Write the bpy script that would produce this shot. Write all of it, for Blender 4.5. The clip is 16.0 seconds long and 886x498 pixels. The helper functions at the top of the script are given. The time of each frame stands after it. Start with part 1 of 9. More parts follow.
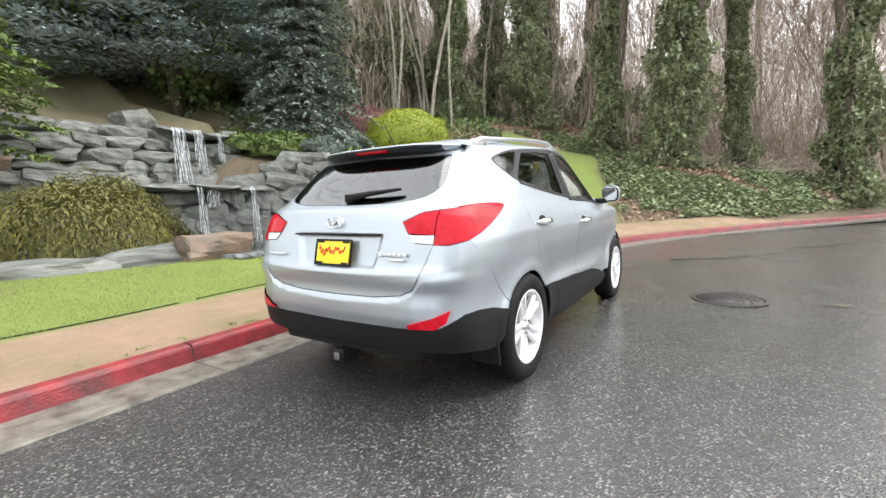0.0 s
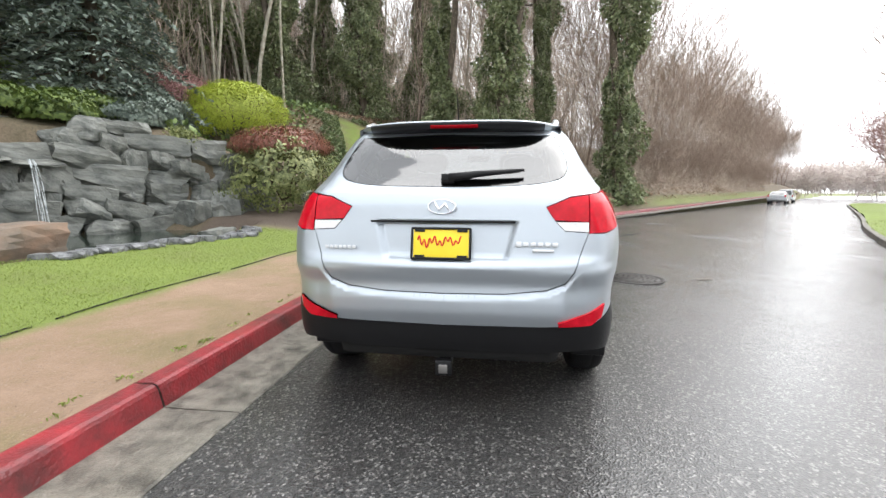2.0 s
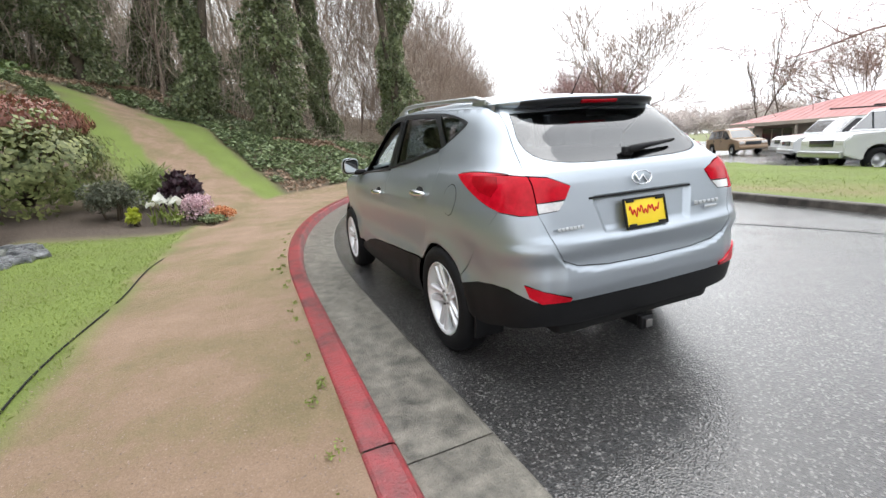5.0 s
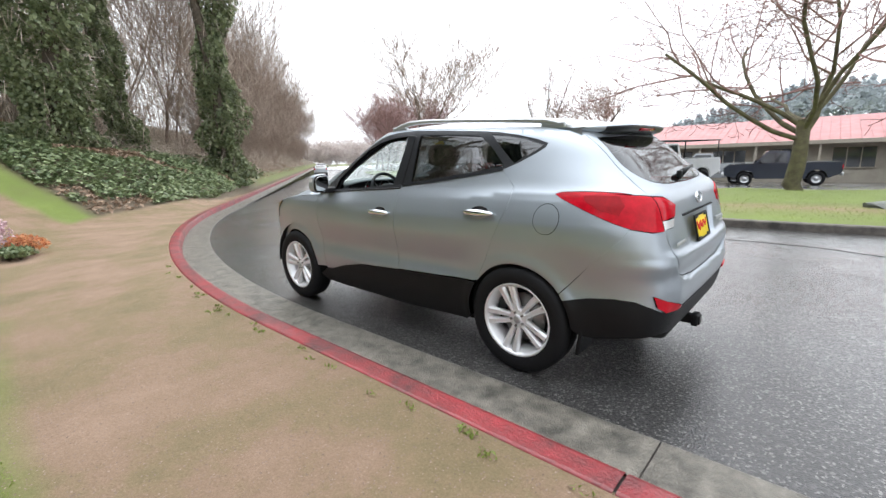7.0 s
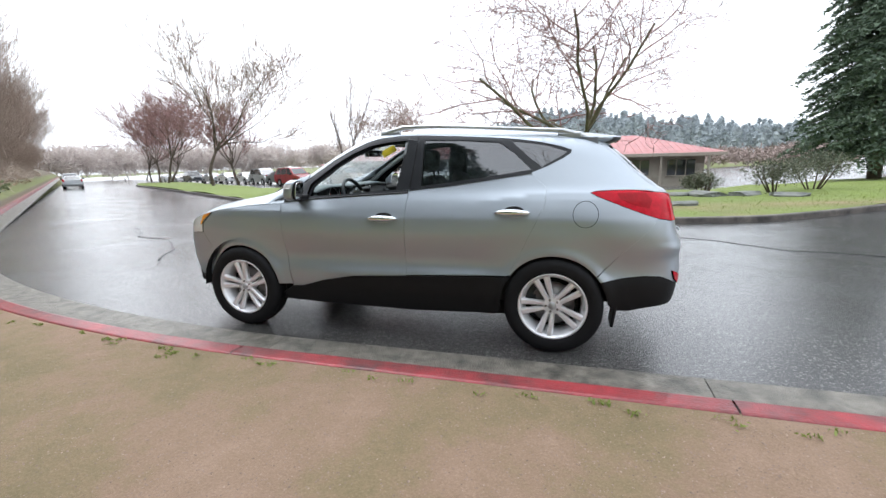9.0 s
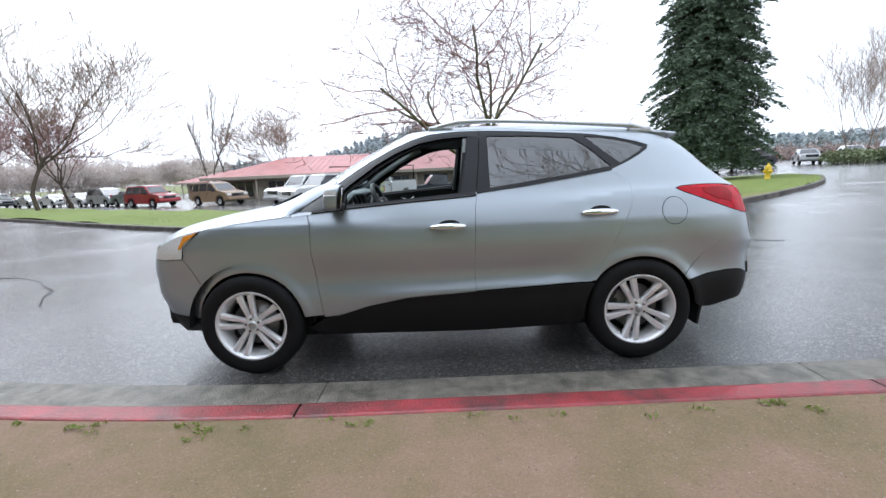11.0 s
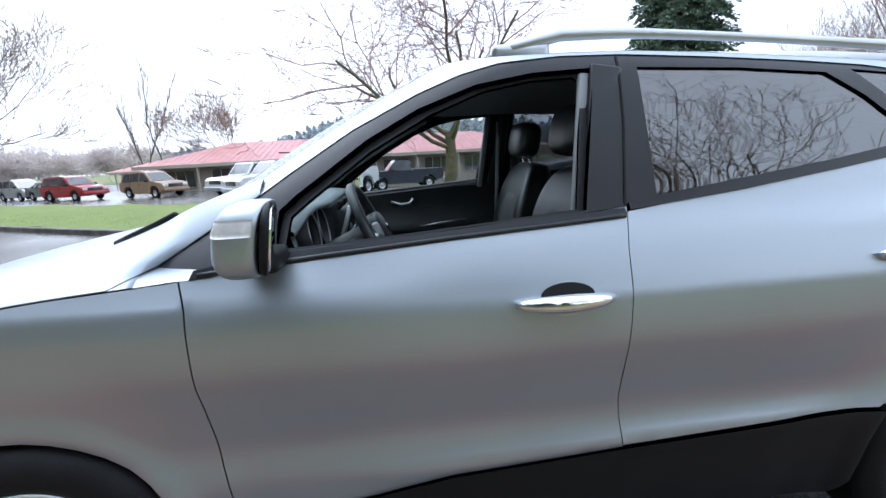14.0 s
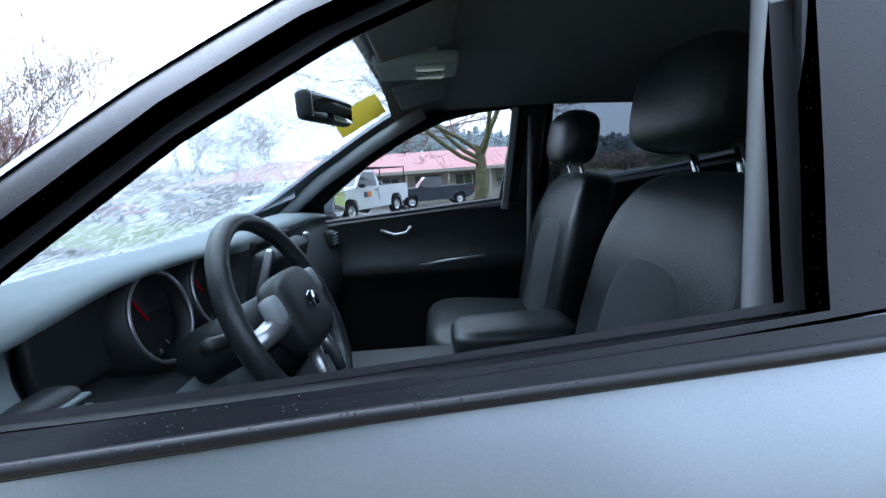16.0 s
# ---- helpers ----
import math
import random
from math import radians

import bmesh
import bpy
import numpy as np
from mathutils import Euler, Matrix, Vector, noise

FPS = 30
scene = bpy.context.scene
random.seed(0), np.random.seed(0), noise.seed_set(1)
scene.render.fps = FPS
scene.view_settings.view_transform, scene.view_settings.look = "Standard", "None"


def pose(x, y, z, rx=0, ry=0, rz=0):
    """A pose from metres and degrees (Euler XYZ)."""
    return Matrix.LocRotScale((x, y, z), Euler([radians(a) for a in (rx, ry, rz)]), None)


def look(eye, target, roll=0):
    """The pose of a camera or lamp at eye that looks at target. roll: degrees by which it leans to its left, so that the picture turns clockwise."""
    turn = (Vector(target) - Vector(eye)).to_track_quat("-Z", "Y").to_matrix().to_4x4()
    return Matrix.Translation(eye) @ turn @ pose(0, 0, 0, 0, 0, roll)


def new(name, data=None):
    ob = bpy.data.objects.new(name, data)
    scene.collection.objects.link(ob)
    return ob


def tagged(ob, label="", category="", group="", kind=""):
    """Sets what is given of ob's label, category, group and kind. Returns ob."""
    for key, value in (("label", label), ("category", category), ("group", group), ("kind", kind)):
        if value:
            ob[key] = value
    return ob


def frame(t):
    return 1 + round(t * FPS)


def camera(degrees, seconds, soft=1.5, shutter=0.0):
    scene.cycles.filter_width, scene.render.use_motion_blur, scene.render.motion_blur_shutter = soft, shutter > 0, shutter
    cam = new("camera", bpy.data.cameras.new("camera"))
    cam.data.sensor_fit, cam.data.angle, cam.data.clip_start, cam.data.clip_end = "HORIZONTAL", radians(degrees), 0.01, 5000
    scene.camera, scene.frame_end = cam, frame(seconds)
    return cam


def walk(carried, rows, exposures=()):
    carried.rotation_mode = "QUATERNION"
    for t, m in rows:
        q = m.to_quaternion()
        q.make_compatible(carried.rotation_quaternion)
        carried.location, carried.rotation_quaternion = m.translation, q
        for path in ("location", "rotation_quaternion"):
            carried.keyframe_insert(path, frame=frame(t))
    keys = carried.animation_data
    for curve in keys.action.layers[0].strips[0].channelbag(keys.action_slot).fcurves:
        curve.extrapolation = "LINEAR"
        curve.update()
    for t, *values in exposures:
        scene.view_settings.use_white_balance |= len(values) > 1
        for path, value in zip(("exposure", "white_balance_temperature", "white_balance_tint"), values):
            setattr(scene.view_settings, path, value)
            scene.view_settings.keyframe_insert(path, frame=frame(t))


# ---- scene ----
cam = camera(90.7, 16.0)
PATH = [
    (0, (-2.647, -1.954, 1.195), (-0.981, -0.87, 0.971), -2.0),
    (0.5, (-2.791, -1.547, 1.182), (-1.009, -0.667, 0.957), -2.1),
    (1, (-2.864, -1.126, 1.169), (-1.004, -0.434, 0.916), -1.9),
    (1.5, (-2.894, -0.707, 1.17), (-0.986, -0.161, 0.924), 0.0),
    (2, (-2.927, -0.29, 1.173), (-0.966, -0.011, 0.898), 0.0),
    (2.5, (-2.887, 0.116, 1.169), (-0.916, 0.23, 0.851), -0.6),
    (3, (-2.902, 0.517, 1.178), (-0.934, 0.374, 0.851), -1.6),
    (3.2, (-2.9, 0.662, 1.225), (-0.945, 0.46, 0.851), -2.4),
    (4.25, (-2.745, 1.41, 1.262), (-0.84, 0.86, 0.86), -2.7),
    (5.3, (-2.341, 2.189, 1.316), (-0.615, 1.28, 0.875), -3.0),
    (5.5, (-2.201, 2.378, 1.299), (-0.542, 1.333, 0.906), -1.1),
    (6, (-2.037, 2.665, 1.346), (-0.517, 1.433, 0.93), -0.6),
    (6.5, (-1.763, 2.918, 1.364), (-0.353, 1.575, 0.906), -2.9),
    (7, (-1.452, 3.132, 1.391), (-0.131, 1.69, 0.976), -2.2),
    (7.5, (-1.152, 3.418, 1.411), (-0.052, 1.798, 1.005), -1.0),
    (8, (-0.806, 3.613, 1.392), (0.143, 1.901, 0.982), -2.5),
    (8.5, (-0.474, 3.797, 1.393), (0.313, 1.997, 1.017), -1.6),
    (8.7, (-0.329, 3.876, 1.397), (0.353, 2.036, 1.009), -1.5),
    (9.75, (0.44, 4.02, 1.372), (0.79, 2.06, 0.98), -2.2),
    (10.8, (1.21, 3.831, 1.343), (1.222, 1.868, 0.957), -3.0),
    (11, (1.304, 3.727, 1.341), (1.311, 1.759, 0.983), -2.6),
    (11.5, (1.505, 3.459, 1.332), (1.361, 1.492, 1.0), -4.2),
    (12, (1.668, 3.141, 1.356), (1.472, 1.179, 1.025), -5.6),
    (12.5, (1.68, 2.75, 1.343), (1.611, 0.774, 1.04), -2.8),
    (13, (1.696, 2.447, 1.339), (1.576, 0.482, 0.983), -0.9),
    (13.5, (1.734, 2.195, 1.352), (1.511, 0.245, 0.965), -1.4),
    (14, (1.66, 1.903, 1.349), (1.487, -0.042, 0.917), -3.2),
    (14.5, (1.562, 1.705, 1.35), (1.479, -0.25, 0.935), -2.3),
    (15, (1.538, 1.456, 1.339), (1.398, -0.503, 0.958), -2.5),
    (15.5, (1.533, 1.269, 1.337), (1.341, -0.68, 0.927), -2.6),
    (16, (1.487, 1.132, 1.31), (1.457, -0.837, 0.959), -4.1),
]
walk(cam, [(t, look(eye, target, roll)) for t, eye, target, roll in PATH],
     exposures=[(0.0, 1.62, 6500, 10), (3.0, 1.26, 6400, 10), (6.0, 1.12, 6300, 10), (8.5, 1.05, 6150, 10), (11.0, 0.85, 5850, 10), (13.5, 0.98, 5550, 10), (14.5, 1.1, 5350, 10), (16.0, 1.40, 5050, 10)])

# ---- world, sun, exposure ----
world = bpy.data.worlds.new("overcast_sky")
scene.world = world
world.use_nodes = True
wn = world.node_tree.nodes
wl = world.node_tree.links
sky = wn.new("ShaderNodeTexSky")
sky.sky_type = "NISHITA"
sky.sun_disc = False
sky.sun_elevation = radians(48)
sky.sun_rotation = radians(140)
sky.air_density = 2.0
sky.dust_density = 6.0
hs = wn.new("ShaderNodeHueSaturation")
hs.inputs["Saturation"].default_value = 0.25
gain = wn.new("ShaderNodeMix")
gain.data_type = "RGBA"
gain.inputs["Factor"].default_value = 0.72
gain.inputs["B"].default_value = (9.6, 9.9, 10.3, 1)
wl.new(sky.outputs[0], hs.inputs["Color"])
wl.new(hs.outputs[0], gain.inputs["A"])
wl.new(gain.outputs["Result"], wn["Background"].inputs[0])
wn["Background"].inputs[1].default_value = 0.115
sun_data = bpy.data.lights.new("sun", "SUN")
sun_data.energy = 0.7
sun_data.angle = radians(55)
sun_data.color = (1.0, 0.98, 0.95)
sun = new("sun", sun_data)
sun.matrix_world = look((0, 0, 40), (-12, 8, 0))


# ---- materials ----
def mat(name, color, rough=0.6, metal=0.0, vary=0.15, scale=8.0, bump=0.0, bscale=60.0, spec=0.5, coat=0.0, color2=None, detail=6.0):
    """A principled surface whose colour wanders between two tones at two scales, with fine relief."""
    m = bpy.data.materials.new(name)
    m.use_nodes = True
    n, l = m.node_tree.nodes, m.node_tree.links
    b = n["Principled BSDF"]
    b.inputs["Roughness"].default_value = rough
    b.inputs["Metallic"].default_value = metal
    b.inputs["Specular IOR Level"].default_value = spec
    b.inputs["Coat Weight"].default_value = coat
    b.inputs["Coat Roughness"].default_value = 0.04
    c1 = tuple(color)
    c2 = tuple(color2) if color2 else tuple(c * (1 - vary) for c in c1)
    if color2 or vary > 0:
        tc = n.new("ShaderNodeTexCoord")
        n1 = n.new("ShaderNodeTexNoise")
        n1.inputs["Scale"].default_value = scale
        n1.inputs["Detail"].default_value = detail
        n1.inputs["Roughness"].default_value = 0.65
        r = n.new("ShaderNodeValToRGB")
        r.color_ramp.elements[0].position, r.color_ramp.elements[1].position = 0.35, 0.68
        r.color_ramp.elements[0].color = (*c2, 1)
        r.color_ramp.elements[1].color = (*c1, 1)
        l.new(tc.outputs["Object"], n1.inputs["Vector"])
        l.new(n1.outputs["Fac"], r.inputs[0])
        l.new(r.outputs[0], b.inputs["Base Color"])
    else:
        b.inputs["Base Color"].default_value = (*c1, 1)
    if bump > 0:
        tc2 = n.new("ShaderNodeTexCoord")
        n2 = n.new("ShaderNodeTexNoise")
        n2.inputs["Scale"].default_value = bscale
        n2.inputs["Detail"].default_value = 5
        bp = n.new("ShaderNodeBump")
        bp.inputs["Strength"].default_value = bump
        bp.inputs["Distance"].default_value = 0.02
        l.new(tc2.outputs["Object"], n2.inputs["Vector"])
        l.new(n2.outputs["Fac"], bp.inputs["Height"])
        l.new(bp.outputs[0], b.inputs["Normal"])
    return m


def leaf_mat(name, ca, cb, rough=0.55, trans=0.25):
    """Foliage: each leaf takes its own tone between two greens."""
    m = bpy.data.materials.new(name)
    m.use_nodes = True
    n, l = m.node_tree.nodes, m.node_tree.links
    b = n["Principled BSDF"]
    b.inputs["Roughness"].default_value = rough
    g = n.new("ShaderNodeNewGeometry")
    tc = n.new("ShaderNodeTexCoord")
    nz = n.new("ShaderNodeTexNoise")
    nz.inputs["Scale"].default_value = 1.3
    add = n.new("ShaderNodeMath")
    add.operation = "MULTIPLY_ADD"
    add.inputs[1].default_value = 0.5
    r = n.new("ShaderNodeValToRGB")
    r.color_ramp.elements[0].position, r.color_ramp.elements[1].position = 0.2, 0.85
    r.color_ramp.elements[0].color, r.color_ramp.elements[1].color = (*ca, 1), (*cb, 1)
    l.new(tc.outputs["Object"], nz.inputs["Vector"])
    l.new(g.outputs["Random Per Island"], add.inputs[0])
    sub = n.new("ShaderNodeMath")
    sub.operation = "MULTIPLY"
    sub.inputs[1].default_value = 0.5
    l.new(nz.outputs["Fac"], sub.inputs[0])
    l.new(sub.outputs[0], add.inputs[2])
    l.new(add.outputs[0], r.inputs[0])
    l.new(r.outputs[0], b.inputs["Base Color"])
    if trans > 0:
        t = n.new("ShaderNodeBsdfTranslucent")
        mx = n.new("ShaderNodeMixShader")
        mx.inputs[0].default_value = trans
        l.new(r.outputs[0], t.inputs[0])
        l.new(b.outputs[0], mx.inputs[1])
        l.new(t.outputs[0], mx.inputs[2])
        l.new(mx.outputs[0], n["Material Output"].inputs[0])
    return m


def glass_mat(name, tint, rough=0.0, clear=0.9, gloss=0.12, rise=0.8):
    """Thin glazing: mostly see-through, with a mirror part that grows towards grazing angles."""
    m = bpy.data.materials.new(name)
    m.use_nodes = True
    n, l = m.node_tree.nodes, m.node_tree.links
    n.remove(n["Principled BSDF"])
    tr = n.new("ShaderNodeBsdfTransparent")
    tr.inputs[0].default_value = (*(c * clear for c in tint), 1)
    gl = n.new("ShaderNodeBsdfGlossy")
    gl.inputs["Roughness"].default_value = rough
    fr = n.new("ShaderNodeLayerWeight")
    fr.inputs[0].default_value = 0.5
    pw = n.new("ShaderNodeMath")
    pw.operation = "POWER"
    pw.inputs[1].default_value = 4.0
    mx = n.new("ShaderNodeMixShader")
    ad = n.new("ShaderNodeMath")
    ad.operation = "MULTIPLY_ADD"
    ad.use_clamp = True
    ad.inputs[1].default_value = rise
    ad.inputs[2].default_value = 0.04 + gloss
    l.new(fr.outputs["Facing"], pw.inputs[0])
    l.new(pw.outputs[0], ad.inputs[0])
    l.new(ad.outputs[0], mx.inputs[0])
    l.new(tr.outputs[0], mx.inputs[1])
    l.new(gl.outputs[0], mx.inputs[2])
    l.new(mx.outputs[0], n["Material Output"].inputs[0])
    return m


def paint_mat():
    """Metallic silver paint: fine flake under a glossy clear coat, thinly beaded with rain."""
    m = bpy.data.materials.new("silver_paint")
    m.use_nodes = True
    n, l = m.node_tree.nodes, m.node_tree.links
    b = n["Principled BSDF"]
    tc = n.new("ShaderNodeTexCoord")
    fl = n.new("ShaderNodeTexVoronoi")
    fl.inputs["Scale"].default_value = 1400
    sc = n.new("ShaderNodeSeparateColor")
    film = n.new("ShaderNodeTexNoise")
    film.inputs["Scale"].default_value = 2.2
    film.inputs["Detail"].default_value = 8
    both = n.new("ShaderNodeMath")
    both.operation = "MULTIPLY_ADD"
    both.inputs[1].default_value = 0.55
    half = n.new("ShaderNodeMath")
    half.operation = "MULTIPLY"
    half.inputs[1].default_value = 0.45
    r = n.new("ShaderNodeValToRGB")
    r.color_ramp.elements[0].color = (0.37, 0.41, 0.45, 1)
    r.color_ramp.elements[1].color = (0.475, 0.515, 0.555, 1)
    l.new(tc.outputs["Object"], fl.inputs["Vector"])
    l.new(tc.outputs["Object"], film.inputs["Vector"])
    l.new(fl.outputs["Color"], sc.inputs[0])
    l.new(film.outputs["Fac"], half.inputs[0])
    l.new(sc.outputs[0], both.inputs[0])
    l.new(half.outputs[0], both.inputs[2])
    l.new(both.outputs[0], r.inputs[0])
    l.new(r.outputs[0], b.inputs["Base Color"])
    mr = n.new("ShaderNodeMapRange")
    mr.inputs["To Min"].default_value = 0.38
    mr.inputs["To Max"].default_value = 0.44
    l.new(film.outputs["Fac"], mr.inputs["Value"])
    l.new(mr.outputs[0], b.inputs["Roughness"])
    b.inputs["Metallic"].default_value = 0.78
    b.inputs["Coat Weight"].default_value = 0.45
    b.inputs["Coat Roughness"].default_value = 0.15
    dr = n.new("ShaderNodeTexVoronoi")
    dr.inputs["Scale"].default_value = 130
    rr = n.new("ShaderNodeValToRGB")
    rr.color_ramp.elements[0].position, rr.color_ramp.elements[1].position = 0.0, 0.16
    rr.color_ramp.elements[0].color, rr.color_ramp.elements[1].color = (1, 1, 1, 1), (0, 0, 0, 1)
    bp = n.new("ShaderNodeBump")
    bp.inputs["Strength"].default_value = 0.5
    bp.inputs["Distance"].default_value = 0.0010
    l.new(tc.outputs["Object"], dr.inputs["Vector"])
    l.new(dr.outputs["Distance"], rr.inputs[0])
    l.new(rr.outputs[0], bp.inputs["Height"])
    l.new(bp.outputs[0], b.inputs["Coat Normal"])
    return m


PAINT = paint_mat()
BLACK_TRIM = mat("black_cladding", (0.009, 0.009, 0.010), 0.5, spec=0.25, bump=0.08, bscale=400, vary=0.2)
BLACK_GLOSS = mat("black_frame", (0.018, 0.019, 0.022), 0.30, spec=0.4, vary=0.1, bump=0.05, bscale=420)


def add_beads(m, scale, size, strength):
    """Standing rain beads: small round bumps scattered over a surface."""
    n, l = m.node_tree.nodes, m.node_tree.links
    tc = n.new("ShaderNodeTexCoord")
    vo = n.new("ShaderNodeTexVoronoi")
    vo.inputs["Scale"].default_value = scale
    r = n.new("ShaderNodeValToRGB")
    r.color_ramp.elements[0].position, r.color_ramp.elements[1].position = 0.0, size
    r.color_ramp.elements[0].color, r.color_ramp.elements[1].color = (1, 1, 1, 1), (0, 0, 0, 1)
    bp = n.new("ShaderNodeBump")
    bp.inputs["Strength"].default_value = strength
    bp.inputs["Distance"].default_value = 0.002
    l.new(tc.outputs["Object"], vo.inputs["Vector"])
    l.new(vo.outputs["Distance"], r.inputs[0])
    l.new(r.outputs[0], bp.inputs["Height"])
    l.new(bp.outputs[0], n["Principled BSDF"].inputs["Normal"])


add_beads(BLACK_GLOSS, 190, 0.20, 0.45)
LINER = mat("wheel_well", (0.006, 0.006, 0.006), 0.9)
RUBBER = mat("tyre_rubber", (0.009, 0.009, 0.010), 0.7, spec=0.25, bump=0.15, bscale=120, vary=0.3)
ALLOY = mat("alloy", (0.86, 0.86, 0.87), 0.32, 0.45, vary=0.06, scale=20)
DISC = mat("brake_disc", (0.28, 0.27, 0.26), 0.4, 0.9)
CHROME = mat("chrome", (0.85, 0.86, 0.88), 0.06, 1.0, vary=0.03)
RED_LENS = mat("red_lens", (0.60, 0.006, 0.022), 0.14, vary=0.35, scale=25, coat=0.0, spec=0.22, color2=(0.42, 0.003, 0.012))
RED_DEEP = mat("red_lens_inner", (0.40, 0.003, 0.010), 0.14, vary=0.3, scale=40, coat=0.0, spec=0.22)
WHITE_LENS = mat("clear_lens", (0.75, 0.73, 0.72), 0.15, vary=0.2, scale=60, coat=1.0)
AMBER = mat("amber_lens", (0.85, 0.30, 0.03), 0.15, vary=0.15, scale=40, coat=1.0)
PLATE_Y = mat("plate_yellow", (0.90, 0.66, 0.02), 0.45, vary=0.06)
PLATE_RED = mat("plate_red", (0.70, 0.03, 0.02), 0.5, vary=0.1)
TINT = glass_mat("privacy_glass", (0.13, 0.145, 0.155), 0.02, 1.0, 0.15, 0.4)
REAR_TINT = glass_mat("rear_privacy_glass", (0.14, 0.15, 0.16), 0.05, 1.0, 0.11)
CLEAR = glass_mat("clear_glass", (0.90, 0.94, 0.93), 0.0, 0.93, 0.02)
WET_SCREEN = glass_mat("wet_windscreen", (0.76, 0.83, 0.82), 0.22, 0.95, 0.10)
wt = WET_SCREEN.node_tree
mist, veil = wt.nodes.new("ShaderNodeBsdfTranslucent"), wt.nodes.new("ShaderNodeMixShader")
mist.inputs[0].default_value = (0.75, 0.80, 0.80, 1)
drops, drop_ramp = wt.nodes.new("ShaderNodeTexNoise"), wt.nodes.new("ShaderNodeMapRange")
drops.inputs["Scale"].default_value, drops.inputs["Detail"].default_value = 45, 8
drop_ramp.inputs["From Min"].default_value, drop_ramp.inputs["From Max"].default_value = 0.35, 0.75
drop_ramp.inputs["To Min"].default_value, drop_ramp.inputs["To Max"].default_value = 0.10, 0.42
wt.links.new(drops.outputs["Fac"], drop_ramp.inputs["Value"])
wt.links.new(drop_ramp.outputs[0], veil.inputs[0])
wt.links.new(wt.nodes["Material Output"].inputs[0].links[0].from_socket, veil.inputs[1])
wt.links.new(mist.outputs[0], veil.inputs[2])
wt.links.new(veil.outputs[0], wt.nodes["Material Output"].inputs[0])
CHANNEL = mat("window_rubber", (0.016, 0.016, 0.018), 0.45, spec=0.35, vary=0.2, bump=0.05, bscale=300)
DASH = mat("dash_plastic", (0.20, 0.235, 0.24), 0.55, vary=0.15, bump=0.15, bscale=500)
INNER = mat("interior_black", (0.026, 0.029, 0.030), 0.5, vary=0.25, bump=0.1, bscale=300)
LEATHER = mat("black_leather", (0.030, 0.035, 0.037), 0.33, vary=0.3, bump=0.12, bscale=260)
LEATHER_PERF = mat("perforated_leather", (0.060, 0.068, 0.072), 0.48, vary=0.25, bump=0.35, bscale=700)
HEADLINER = mat("headliner", (0.20, 0.20, 0.20), 0.95, vary=0.1, bump=0.1, bscale=400)
GREY_TRIM = mat("grey_pillar_trim", (0.34, 0.36, 0.37), 0.6, vary=0.06)
SILVER_TRIM = mat("satin_silver", (0.55, 0.56, 0.57), 0.3, 0.8, vary=0.06)
MIRROR = mat("mirror_glass", (0.9, 0.9, 0.9), 0.01, 1.0, vary=0.0)
SCREEN = mat("radio_screen", (0.10, 0.12, 0.45), 0.2, vary=0.05)
SCREEN.node_tree.nodes["Principled BSDF"].inputs["Emission Color"].default_value = (0.18, 0.22, 1, 1)
SCREEN.node_tree.nodes["Principled BSDF"].inputs["Emission Strength"].default_value = 0.8


# ---- small mesh kit ----
def mesh_of(name, verts, faces, smooth=True, normals=None):
    me = bpy.data.meshes.new(name)
    me.from_pydata([tuple(v) for v in verts], [], faces)
    if smooth:
        me.polygons.foreach_set("use_smooth", [True] * len(me.polygons))
    if normals is not None:
        me.normals_split_custom_set_from_vertices([tuple(v) for v in normals])
    me.update()
    return me


def part(name, data, material, parent=None, label=""):
    """Links a bmesh or a mesh as one object, under parent if given."""
    if isinstance(data, bmesh.types.BMesh):
        me = bpy.data.meshes.new(name)
        data.to_mesh(me)
        data.free()
    else:
        me = data
    if material is not None and not me.materials:
        me.materials.append(material)
    ob = new(name, me)
    if parent is not None:
        ob.parent = parent
    if label:
        ob["label"] = label
    return ob


def thing(name, label, category, m=None, group="", kind=""):
    ob = new(name)
    if m is not None:
        ob.matrix_basis = m
    return tagged(ob, label, category, group, kind)


def box(sx, sy, sz, at=(0, 0, 0), bevel=0.0, seg=2, rot=None, bm=None):
    """A box, bevelled, into a bmesh."""
    own = bmesh.new()
    bmesh.ops.create_cube(own, size=1, matrix=Matrix.Diagonal((sx, sy, sz, 1)))
    if bevel > 0:
        bmesh.ops.bevel(own, geom=own.edges[:], offset=bevel, segments=seg, profile=0.6, affect="EDGES")
    mm = Matrix.Translation(at) @ (rot.to_4x4() if rot is not None else Matrix())
    bmesh.ops.transform(own, matrix=mm, verts=own.verts[:])
    for f in own.faces:
        f.smooth = bevel > 0 and seg > 1
    if bm is None:
        return own
    tmp = bpy.data.meshes.new("tmp")
    own.to_mesh(tmp)
    bm.from_mesh(tmp)
    bpy.data.meshes.remove(tmp)
    own.free()
    return bm


def lathe(profile, n=48, axis="y", close=False):
    """Verts and faces of a profile of (radius, along) turned round an axis."""
    vs, fs = [], []
    for i in range(n):
        a = 2 * math.pi * i / n
        for r, h in profile:
            if axis == "y":
                vs.append((r * math.cos(a), h, r * math.sin(a)))
            else:
                vs.append((r * math.cos(a), r * math.sin(a), h))
    k = len(profile)
    for i in range(n):
        j = (i + 1) % n
        for p in range(k if close else k - 1):
            q = (p + 1) % k
            fs.append((i * k + p, i * k + q, j * k + q, j * k + p))
    return vs, fs


